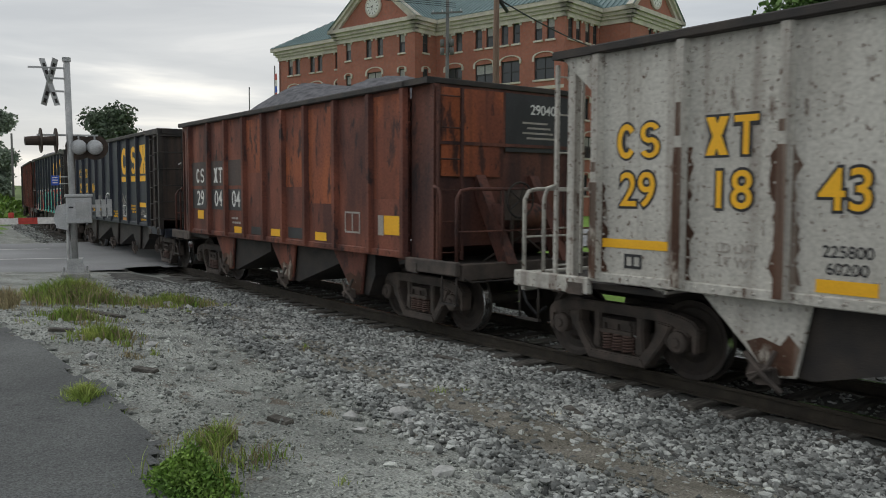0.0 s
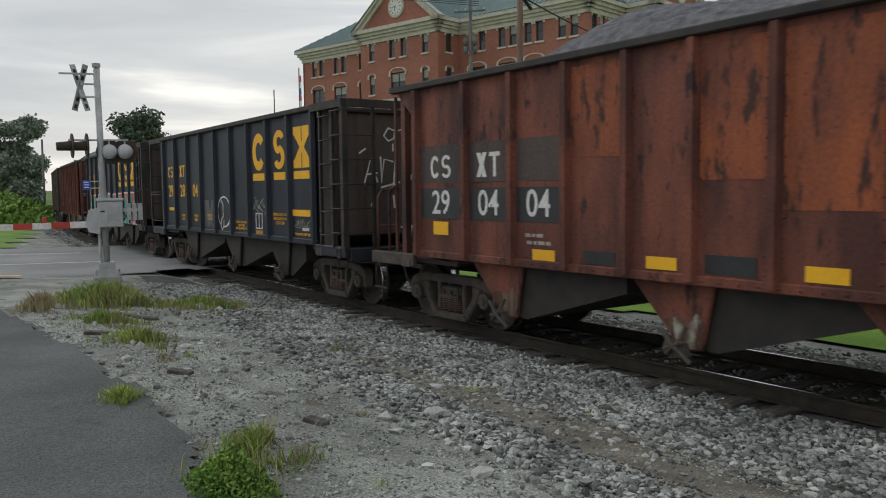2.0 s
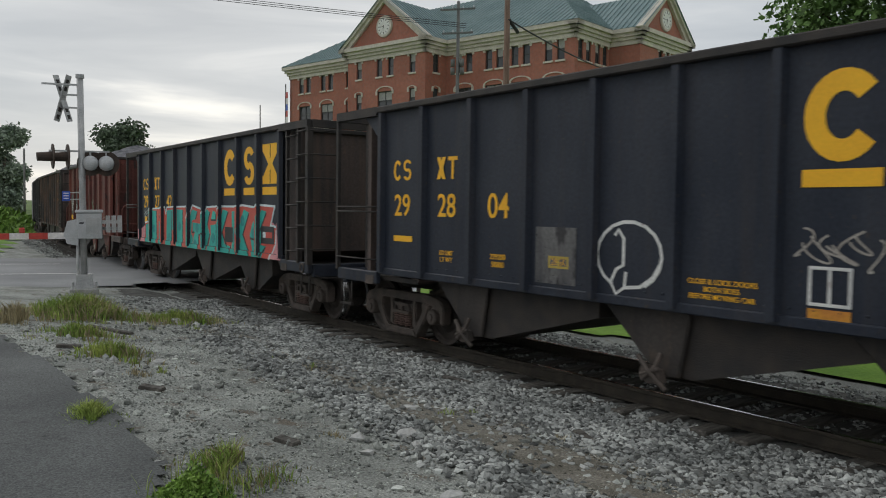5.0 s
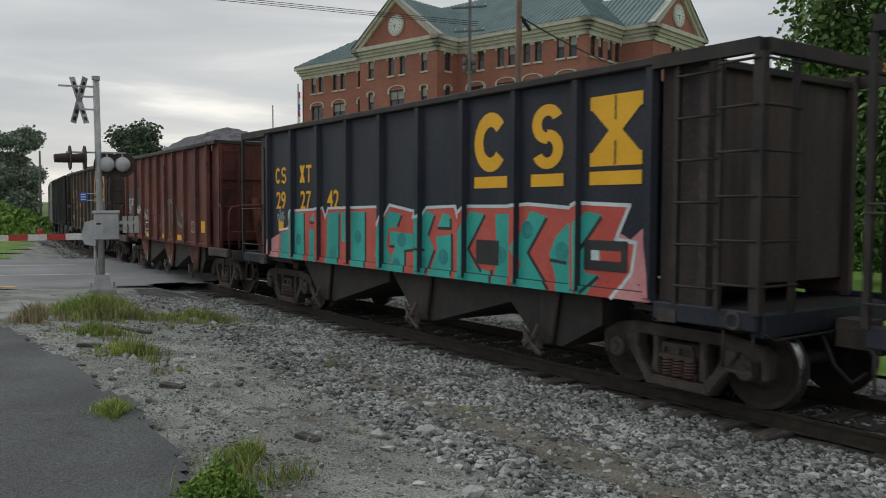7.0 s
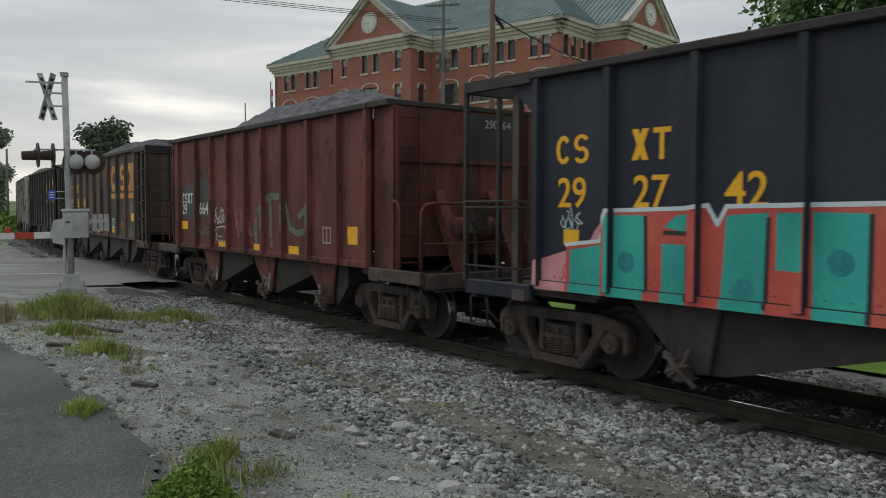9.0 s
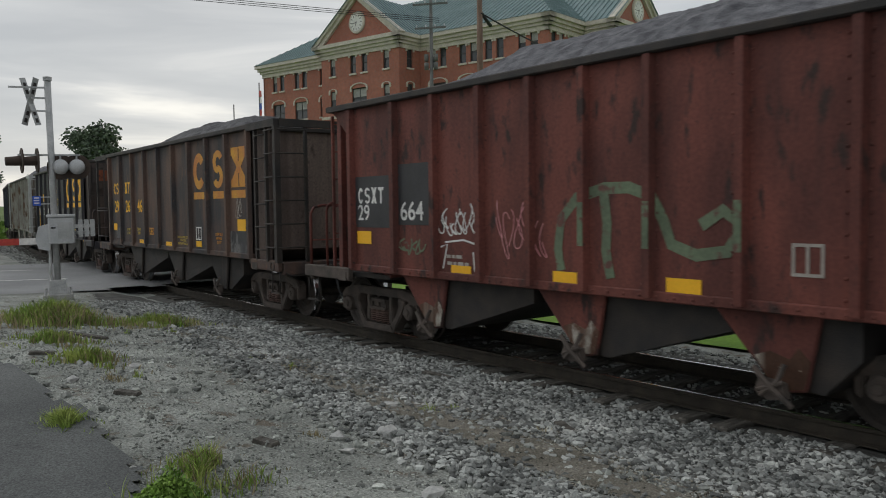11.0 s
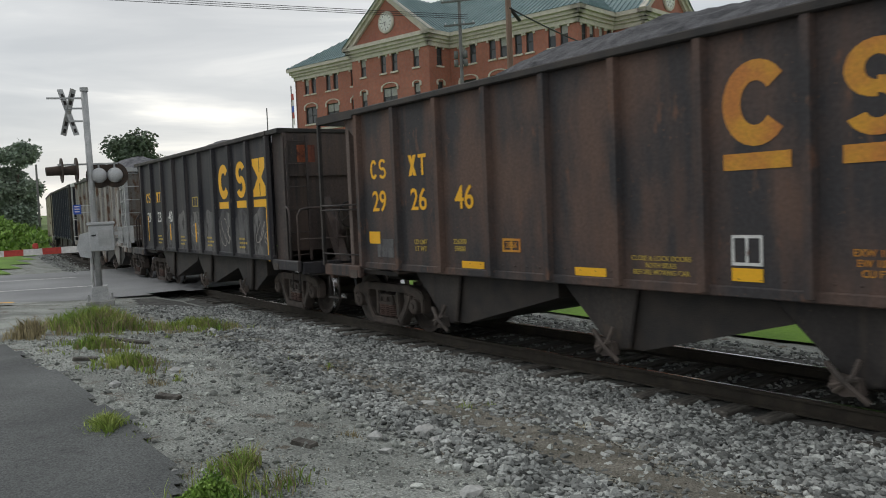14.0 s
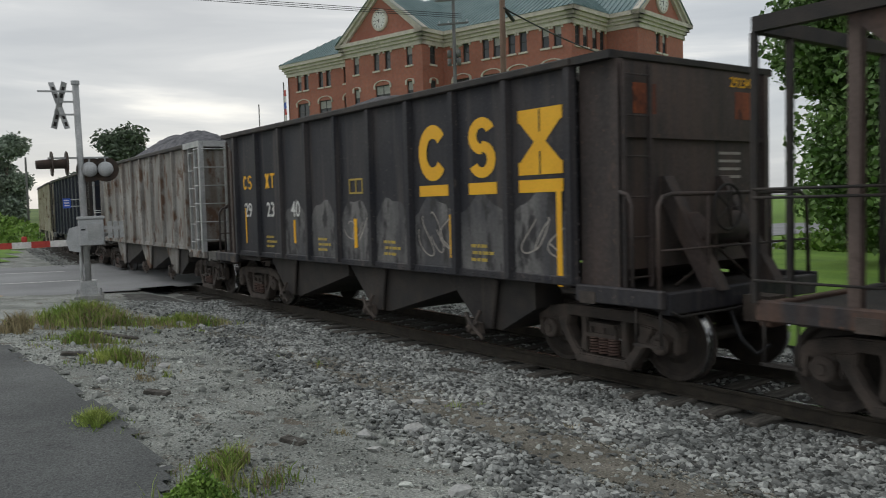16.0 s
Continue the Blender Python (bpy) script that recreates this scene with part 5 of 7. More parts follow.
def emblem(kind, car, x, z, w, h, mat, y=-1.5, t=None):
    bm = bmesh.new()
    for k, quad in enumerate(kind(w, h, t or 0.26 * w)):
        bm.faces.new([bm.verts.new((x + u, y - 0.002 - 0.00003 * k, z + v)) for u, v in quad])
    bmesh.ops.remove_doubles(bm, verts=bm.verts[:], dist=0.004)
    return part("painted_mark", bm, mat, car)


def rib_x(L, k):
    return SHORT_RIBS[k] * L if L < 9.8 else -L / 2 + 0.06 + (L - 0.12) * k / PANELS


def tx_of(L):
    return 4.45 if L < 9.8 else 5.2


def panel_mid(L, k):
    return (rib_x(L, k) + rib_x(L, k + 1)) / 2


def hopper_car(label, L, style, skin, load, rise, seed, end_skin=None, trim=None):
    car = thing("hopper_car", label, "hopper car", "coal train cars")
    end_skin = end_skin or skin
    e = L / 2
    DE = 6.05 if L < 9.8 else 6.5  # reach of the end platform
    for s in (-1, 1):
        y = s * 1.5
        bm = bmesh.new()
        # sheet with shallow dents
        nx, nz = 72, 12
        grid = [[bm.verts.new((-e + L * i / nx, y - s * 0.012 * max(0, noise.noise((i * 0.16 + seed * 5, k * 0.3, s))), SILL_Z + (TOP_Z - SILL_Z) * k / nz)) for k in range(nz + 1)] for i in range(nx + 1)]
        for i in range(nx):
            for k in range(nz):
                bm.faces.new((grid[i][k], grid[i + 1][k], grid[i + 1][k + 1], grid[i][k + 1]))
        part("side_sheet", bm, skin, car, "", True)
        boxed("inner_sheet", (-e, e, y - s * 0.05 - 0.004, y - s * 0.05 + 0.004, SILL_Z, TOP_Z), skin, car)
        boxed("top_chord", (-e - 0.02, e + 0.02, min(s * 1.43, s * 1.6), max(s * 1.43, s * 1.6), TOP_Z - 0.07, TOP_Z + 0.03), STEEL_DARK, car, bevel=0.015)
        boxed("side_sill", (-e - 0.02, e + 0.02, min(s * 1.45, s * 1.53), max(s * 1.45, s * 1.53), SILL_Z - 0.02, SILL_Z + 0.09), skin, car, bevel=0.012)
        for k in range(PANELS + 1):
            bm = bmesh.new()
            x = rib_x(L, k)
            w = 0.075
            prism(bm, [(x - w, s * 1.498), (x - w * 0.6, s * HALF_W), (x + w * 0.6, s * HALF_W), (x + w, s * 1.498)], "z", SILL_Z + 0.02, TOP_Z - 0.06)
            part("rib", bm, skin, car)
    # end walls stand half a metre out from the last rib, over an open platform
    xe = e + 0.55
    end_top = TOP_Z if style == "sloped" else TOP_Z - 0.08
    for s in (-1, 1):
        xe = e + 0.55 if s > 0 else e - 0.06

        def span(p, q):
            return min(s * p, s * q), max(s * p, s * q)
        boxed("end_sheet", (*span(xe - 0.03, xe), -1.43, 1.43, 1.3, end_top), end_skin, car)
        bm = bmesh.new()
        prism(bm, [(s * (xe - 0.9), 1.02), (s * xe, 1.3), (s * (xe - 0.04), 1.32), (s * (xe - 0.95), 1.06)], "y", -1.42, 1.42)
        part("slope_sheet", bm, end_skin, car)
        for y in (-1.42, 1.42):
            if s > 0:
                boxed("corner_sheet", (*span(e + 0.02, xe), y - 0.015, y + 0.015, SILL_Z, end_top), end_skin, car)
            cp = xe if s > 0 else e + 0.36
            boxed("corner_post", (*span(cp - 0.02, cp + 0.09), y - 0.05, y + 0.05, 1.07, TOP_Z - 0.06), end_skin, car)
        boxed("end_chord", (*span(xe - 0.06, xe + 0.07), -1.55, 1.55, end_top - 0.05, end_top + 0.035), STEEL_DARK, car, bevel=0.01)
        for y in (-1.5, 1.5):
            boxed("corner_chord", (*span(e, e + 0.62), y - 0.08, y + 0.08, TOP_Z - 0.06, TOP_Z + 0.03), STEEL_DARK, car)
            boxed("end_sill", (*span(e + 0.02, DE), y - 0.06, y + 0.03, 0.93, 1.13), TRUCK_IRON if L < 9.8 else skin, car, bevel=0.015)
            if s < 0:
                bm = bmesh.new()
                prism(bm, [(s * e, TOP_Z - 0.06), (s * (e + 0.5), TOP_Z - 0.06), (s * e, TOP_Z - 0.5)], "y", y - 0.02, y + 0.02)
                part("corner_gusset", bm, skin, car)
        boxed("end_chord", (*span(e + 0.5, e + 0.62), -1.42, 1.42, TOP_Z - 0.06, TOP_Z + 0.03), STEEL_DARK, car) if s < 0 and style == "sloped" else None
        if style == "sloped":
            boxed("end_band", (*span(xe, xe + 0.035), -1.35, 1.37, 2.87, end_top - 0.05), end_skin, car)
            boxed("end_stiffener", (*span(xe, xe + 0.06), -1.37, 1.37, 2.82, 2.87), end_skin, car)
        boxed("end_deck", (*span(xe - 0.9, DE), -1.42, 1.42, 0.99, 1.06), STEEL_DARK, car)
        boxed("end_beam", (*span(DE - 0.1, DE + 0.02), -1.45, 1.45, 0.86, 1.1), TRUCK_IRON if L < 9.8 else skin, car, bevel=0.015)
        bm = bmesh.new()
        box(bm, *span(DE, 6.6), -0.09, 0.09, 0.74, 0.92)
        box(bm, *span(6.55, 6.88), -0.18, 0.16, 0.68, 0.98)
        part("coupler", bm, TRUCK_IRON, car)
        tubed("air_hose", [(s * DE, -0.35, 0.8), (s * (DE + 0.15), -0.36, 0.5), (s * (DE + 0.3), -0.3, 0.34), (s * (DE + 0.42), -0.2, 0.45)], 0.025, CABLE, car)
        tubed("cut_lever", [(s * (DE + 0.03), -1.42, 0.9), (s * (DE + 0.05), -1.3, 0.84), (s * (DE + 0.05), -0.3, 0.84), (s * 6.55, -0.1, 0.86)], 0.014, STEEL_DARK, car, seg=6)
        boxed("step", (*span(DE - 0.42, DE - 0.04), -1.53, -1.47, 0.5, 0.53), STEEL_DARK, car)
        for dx in (DE - 0.4, DE - 0.06):
            tubed("step_hanger", [(s * dx, -1.5, 0.95), (s * dx, -1.5, 0.51)], 0.015, STEEL_DARK, car, seg=6)
        boxed("jacking_pad", (*span(e + 0.1, e + 0.34), -1.57, -1.5, 0.92, 1.06), TRUCK_IRON, car)
        for y in (-0.55, 0.55) if style == "sloped" else ():
            bm = bmesh.new()
            prism(bm, [(s * (xe + 0.0), 2.38), (s * (xe + 0.05), 2.38), (s * (xe + 0.82), 1.07), (s * (xe + 0.58), 1.07), (s * xe, 2.1)], "y", y - 0.09, y + 0.09)
            part("end_brace", bm, end_skin, car)
    boxed("centre_sill", (-DE, DE, -0.2, 0.2, 0.74, 1.0), STEEL_DARK, car)
    # discharge chutes: a painted triangular end plate, a latch at its foot, dark hoods behind
    f = L / 10.42
    for x in (-3.05 * f, 0.28 * f, 3.15 * f):
        reach = min(x + 2.4 * f, tx_of(L) - 0.95)
        low = 0.88 if reach > x + 1.8 else 0.72
        bm = bmesh.new()
        prism(bm, [(x - 0.8 * f, 1.1), (x + 0.42, 1.1), (x + 0.28, 0.37), (x + 0.06, 0.34), (x - 0.1, 0.44)], "y", -1.37, -1.31)
        bmesh.ops.recalc_face_normals(bm, faces=bm.faces[:])
        bmesh.ops.bevel(bm, geom=bm.edges[:], offset=0.02, segments=1, affect="EDGES")
        part("chute_plate", bm, skin if L < 9.8 or skin in (PAINT_WHITE, PAINT_GREY, PAINT_CREAM) else CHUTE_GRIME, car)
        bm = bmesh.new()
        prism(bm, [(x - 0.76 * f, 1.08), (reach, 1.08), (reach, low), (x + 0.41, 0.36), (x - 0.06, 0.42)], "y", -1.3, 1.3)
        part("chute", bm, STEEL_DARK, car)
        bm = bmesh.new()
        prism(bm, [(x - 0.18, 0.34), (x - 0.05, 0.27), (x + 0.14, 0.3), (x + 0.1, 0.44), (x - 0.14, 0.47)], "y", -1.47, -1.38)
        tube(bm, [(x - 0.2, -1.45, 0.56), (x - 0.02, -1.5, 0.42), (x + 0.05, -1.49, 0.36), (x + 0.2, -1.47, 0.24)], 0.03, 6)
        tube(bm, [(x + 0.1, -1.43, 0.62), (x + 0.06, -1.49, 0.46), (x - 0.12, -1.48, 0.31)], 0.026, 6)
        tube(bm, [(x - 0.14, -1.49, 0.36), (x + 0.12, -1.49, 0.46)], 0.022, 6)
        part("door_latch", bm, TRUCK_IRON, car)
        if L < 9.8 or skin == PAINT_WHITE:
            bm = bmesh.new()
            prism(bm, [(x - 0.09, 0.46), (x + 0.05, 0.36), (x + 0.26, 0.4), (x + 0.32, 0.66), (x + 0.2, 0.78), (x + 0.12, 0.66), (x - 0.08, 0.72), (x - 0.24, 0.66)], "y", -1.375, -1.37)
            part("rust_patch", bm, RUST_BROWN, car, "flaking brown rust")
    heap(car, L, load, seed, rise)
    tx = tx_of(L)
    for x in (-tx, tx):
        add_truck(car, x)
    trim = trim or (STEEL_DARK if style == "framed" else end_skin)
    for s in (-1, 1):
        xe = e + 0.55
        if style == "sloped":
            X = s * (xe + 0.13)
            ladder(car, X, -1.42, 1.1, TOP_Z - 0.1, "y", 0.44, trim, 6)
            tubed("hand_rail", [(s * (xe + 0.1), -1.47, 2.2), (s * (xe + 0.22), -1.48, 2.17), (s * (xe + 0.28), -1.48, 2.05), (s * (xe + 0.28), -1.48, 1.1)], 0.024, trim, car)
            tubed("hand_rail", [(s * (DE - 0.1), -1.47, 1.1), (s * (DE - 0.1), -1.47, 2.02), (s * (DE - 0.1), -1.4, 2.13), (s * (DE - 0.1), -1.25, 2.16), (s * (DE - 0.1), 1.25, 2.16), (s * (DE - 0.1), 1.42, 2.08), (s * (DE - 0.1), 1.47, 1.1)], 0.026, trim, car)
            for y in (-0.62, 0.62):
                tubed("rail_post", [(s * (DE - 0.1), y, 1.07), (s * (DE - 0.1), y, 2.16)], 0.022, trim, car, seg=6)
            tubed("cross_rail", [(s * (DE - 0.1), -1.47, 1.55), (s * (DE - 0.1), 1.47, 1.55)], 0.014, trim, car, seg=6)
        else:
            X = s * DE
            wide = 0.055 if s > 0 else 0.03
            for y in (-1.55, 1.55):
                boxed("top_frame", (min(s * e, X), max(s * e, X), y - 0.05, y + 0.05, TOP_Z - 0.11, TOP_Z + 0.03), trim, car)
                boxed("frame_post", (X - wide, X + wide, y - wide, y + wide, 1.1, TOP_Z - 0.11), trim, car)
            boxed("top_frame", (X - 0.05, X + 0.05, -1.5, 1.5, TOP_Z - 0.11, TOP_Z + 0.03), trim, car)
            for y in (-0.95, 0.95):
                boxed("frame_post", (X - 0.03, X + 0.03, y - 0.03, y + 0.03, 1.1, TOP_Z - 0.11), trim, car)
            if s > 0:
                boxed("frame_post", (s * (e + 0.84) - 0.03, s * (e + 0.84) + 0.03, -1.58, -1.52, 1.1, TOP_Z - 0.11), trim, car)
                boxed("frame_post", (s * (e + 0.3) - 0.03, s * (e + 0.3) + 0.03, -1.56, -1.5, 1.1, TOP_Z - 0.11), trim, car)
            if s < 0:
                for z in (1.32, 2.1, 2.18):
                    tubed("rung", [(s * e, -1.56, z), (X, -1.58, z)], 0.014, trim, car, seg=6)
                continue
            for k in range(6):
                z = 1.32 + 0.44 * k
                tubed("rung", [(s * (e + 0.3), -1.56, z), (s * (e + 0.84), -1.58, z)], 0.014, trim, car, seg=6)
                tubed("rung", [(s * (e + 0.84), -1.6, z + 0.06), (X, -1.61, z + 0.06), (X + s * 0.06, -1.55, z + 0.06), (X + s * 0.06, -0.95, z + 0.06)], 0.014, trim, car, seg=6)
            bm = bmesh.new()
            pts = [(s * (DE - 0.25) + 0.08 * math.cos(a), -1.565, 1.02 + 0.08 * math.sin(a)) for a in (2 * math.pi * k / 14 for k in range(15))]
            tube(bm, pts, 0.018, 6)
            part("tow_ring", bm, TRUCK_IRON, car)
    # brake gear on the leading platform
    if style == "framed":
        verts, faces = [], []
        for i in range(int(L / 0.24)):
            stud(verts, faces, -e + 0.12 + 0.24 * i, -1.5, SILL_Z + 0.16, 0.014)
        me = bpy.data.meshes.new("mesh")
        me.from_pydata(verts, [], faces)
        tagged(part("rivets", me, skin, car), kind="stuff")
        return car
    bm = bmesh.new()
    lathe(bm, [(-0.55, 0.02), (-0.55, 0.17), (-0.5, 0.2), (0.3, 0.2), (0.35, 0.17), (0.35, 0.02)], (xe + 0.36, 1.75), 18)
    part("air_tank", bm, end_skin, car, "", True)
    bm = bmesh.new()
    pts = [(DE - 0.02, -0.35 + 0.26 * math.cos(a), 2.0 + 0.26 * math.sin(a)) for a in (2 * math.pi * k / 20 for k in range(21))]
    tube(bm, pts, 0.016, 6)
    for k in range(5):
        tube(bm, [(DE - 0.02, -0.35, 2.0), pts[k * 4]], 0.01, 5)
    part("brake_wheel", bm, STEEL_DARK, car)
    bm = bmesh.new()
    box(bm, DE - 0.3, DE - 0.06, -0.5, -0.2, 1.7, 2.15)
    tube(bm, [(DE - 0.2, -0.35, 1.7), (DE - 0.2, -0.35, 1.05)], 0.03, 6)
    part("brake_housing", bm, TRUCK_IRON, car)
    for p0, p1 in (((xe + 0.4, 0.6, 1.07), (xe + 0.38, -0.2, 1.6)), ((xe + 0.1, -0.5, 1.07), (xe + 0.3, 0.4, 1.6))):
        tubed("brake_rod", [p0, p1], 0.02, TRUCK_IRON, car, seg=6)
    if style == "sloped":
        # rivet rows up the ribs and along the sill
        verts, faces = [], []
        for k in range(PANELS + 1):
            for dx in (-0.1, 0.1):
                for i in range(13):
                    stud(verts, faces, rib_x(L, k) + dx, -1.5, SILL_Z + 0.15 + i * 0.19)
        for i in range(int(L / 0.22)):
            stud(verts, faces, -e + 0.1 + 0.22 * i, -1.533, SILL_Z + 0.035)
        me = bpy.data.meshes.new("mesh")
        me.from_pydata(verts, [], faces)
        tagged(part("rivets", me, skin, car), kind="stuff")
    return car


def stud(verts, faces, x, y, z, r=0.016):
    k = len(verts)
    verts += [(x - r, y, z - r), (x + r, y, z - r), (x + r, y, z + r), (x - r, y, z + r), (x, y - r, z)]
    faces += [(k, k + 1, k + 4), (k + 1, k + 2, k + 4), (k + 2, k + 3, k + 4), (k + 3, k, k + 4)]


def ribbon(car, strokes, width, mat, at, name="spray_tag"):
    """Flat painted strokes; at(u, v, k) gives the place on the car."""
    for n, pts in enumerate(strokes):
        bm = bmesh.new()
        left, right = [], []
        for i, q in enumerate(pts):
            a, b = Vector(pts[max(i - 1, 0)]), Vector(pts[min(i + 1, len(pts) - 1)])
            d = (b - a).normalized() if (b - a).length > 0 else Vector((1, 0))
            o = Vector((-d.y, d.x)) * width / 2
            left.append(bm.verts.new(at(q[0] + o.x, q[1] + o.y, n + 0.4 * i)))
            right.append(bm.verts.new(at(q[0] - o.x, q[1] - o.y, n + 0.4 * i)))
        for i in range(len(pts) - 1):
            bm.faces.new((left[i], left[i + 1], right[i + 1], right[i]))
        part(name, bm, mat, car)


def scrawl(car, cx, cz, w, h, mat, seed, count=6, width=0.025, end=None):
    """Loose loops of spray paint that say nothing."""
    r = random.Random(seed)
    strokes = []
    for k in range(count):
        u0 = cx - w / 2 + w * (k + 0.5) / count
        v0 = cz + r.uniform(-0.2, 0.2) * h
        a, b, f, ph = r.uniform(0.5, 0.9) * w / count, r.uniform(0.25, 0.5) * h, r.choice((1, 1.5, 2)), r.uniform(0, 6)
        n = 18
        T = r.uniform(3.5, 6)
        strokes.append([(u0 + a * math.sin(f * t + ph) + 0.15 * a * t, v0 + b * math.cos(t + ph * 0.3)) for t in (T * i / n for i in range(n))])
    if end is None:
        return ribbon(car, strokes, width, mat, lambda u, v, k: (u, -1.503 - 0.0003 * k, v))
    return ribbon(car, strokes, width, mat, lambda u, v, k: (end + 0.004 + 0.0003 * k, u, v))


def owner_marks(car, L, z, h, mat, first=0, y=-1.503, pitch=None, extra=0.0):
    a, b = panel_mid(L, first), panel_mid(L, first + 1)
    w = h * 0.68
    d = (pitch or h) * 0.68 * 0.62
    emblem(shape_ring, car, a - d, z, w, h, mat, y, 0.17 * h + extra)
    emblem(shape_bend, car, a + d, z, w, h, mat, y, 0.17 * h + extra)
    emblem(shape_cross, car, b - d, z, w, h, mat, y, 0.22 * h + extra)
    emblem(shape_tee, car, b + d, z, w, h, mat, y, 0.17 * h + extra)


def big_marks(car, L, mat, z=3.02):
    for k, kind in ((6, shape_ring), (7, shape_bend), (8, shape_glass)):
        x = panel_mid(L, k) + 0.03
        emblem(kind, car, x, z, (0.72, 0.58, 0.8)[k - 6], 0.82, mat, -1.503, (0.2, 0.18, 0.2)[k - 6])
        half = (0.36, 0.3, 0.4)[k - 6]
        plate("painted_bar", car, x - half, x + half, z - 0.63, z - 0.47, mat, -1.503)
        if k == 8:
            for d in (-1, 1):
                at_plate("dark_line", car, x, z + d * 0.26, 0.018, 0.28, BLACK_PAINT, -1.5065)


def numbers(car, L, groups, z, h, mat):
    for k, s in enumerate(groups):
        lettering(s, h, panel_mid(L, k), -1.504, z, mat, car, "car_number", squeeze=0.95)


def small_lines(car, L, k, z, mat, rows=2, w=0.5):
    """Lines of stencilling too small to read."""
    for i in range(rows):
        x = panel_mid(L, k) - w / 2 + 0.03 * (i % 2)
        for j, word in enumerate((0.2, 0.12, 0.24, 0.16, 0.1)[: 3 + i % 2]):
            plate("stencil_line", car, x, x + word * w, z - 0.095 * i - 0.045, z - 0.095 * i, mat, -1.502)
            x += (word + 0.06) * w


def at_plate(name, c, x, z, w, h, mat, y=-1.503):
    return plate(name, c, x - w / 2, x + w / 2, z - h / 2, z + h / 2, mat, y)


def stencil_box(c, x, z, w, h, mat):
    for a, b, d, e in ((-w / 2, w / 2, h / 2 - 0.03, h / 2), (-w / 2, w / 2, -h / 2, -h / 2 + 0.03), (-w / 2, -w / 2 + 0.03, -h / 2 + 0.03, h / 2 - 0.03), (w / 2 - 0.03, w / 2, -h / 2 + 0.03, h / 2 - 0.03), (-0.015, 0.015, -h / 2 + 0.03, h / 2 - 0.03)):
        plate("stencil_box", c, x + a, x + b, z + d, z + e, mat, -1.503)


def white_car():
    L = 10.42
    c = hopper_car("white hopper car with rust stains and yellow numbers", L, "sloped", PAINT_WHITE, LOAD, 0.3, 11)
    owner_marks(c, L, 2.68, 0.43, BLACK_PAINT, 0, -1.501, 0.38, 0.06)
    owner_marks(c, L, 2.68, 0.38, YELLOW, 0, -1.504)
    for k, s in enumerate(("29", "18", "43")):
        lettering(s, 0.38, panel_mid(L, k), -1.5015, 2.13, BLACK_PAINT, c, "number_outline", squeeze=0.95, bold=0.085)
        lettering(s, 0.38, panel_mid(L, k), -1.506, 2.13, YELLOW, c, "car_number", squeeze=0.95)
    r = random.Random(4)
    for k in range(PANELS + 1):
        x, h = rib_x(L, k), r.uniform(1.0, 1.5)
        boxed("rust_patch", (x - 0.05, x + 0.05, -HALF_W - 0.003, -HALF_W, SILL_Z + 0.02, SILL_Z + h), RUST_BROWN, c, "flaking brown rust")
        boxed("rust_patch", (x - 0.035, x + 0.03, -HALF_W - 0.003, -HALF_W, SILL_Z + h + 0.12, SILL_Z + h + r.uniform(0.2, 0.5)), RUST_BROWN, c, "flaking brown rust")
        bm = bmesh.new()
        n = 14
        left = [(x - 0.075 - r.uniform(0.0, 0.09), SILL_Z + 0.1 + (h - 0.1) * i / n) for i in range(n + 1)]
        right = [(x + 0.075 + r.uniform(0.0, 0.1), SILL_Z + 0.1 + (h - 0.1) * i / n) for i in range(n + 1)]
        prism(bm, left + right[::-1], "y", -1.5035, -1.5)
        part("rust_patch", bm, RUST_BROWN, c, "flaking brown rust")
    at_plate("painted_band", c, -4.61, 1.55, 0.9, 0.1, YELLOW, -1.502)
    stencil_box(c, -4.62, 1.36, 0.24, 0.16, BLACK_PAINT)
    lettering("LD LMT\nLT WT", 0.1, -3.35, -1.503, 1.5, GREY_TEXT, c, "stencil")
    lettering("225800\n60200", 0.11, -2.26, -1.503, 1.52, BLACK_PAINT, c, "stencil")
    at_plate("reflector", c, -2.26, 1.29, 0.55, 0.12, YELLOW)
    return c


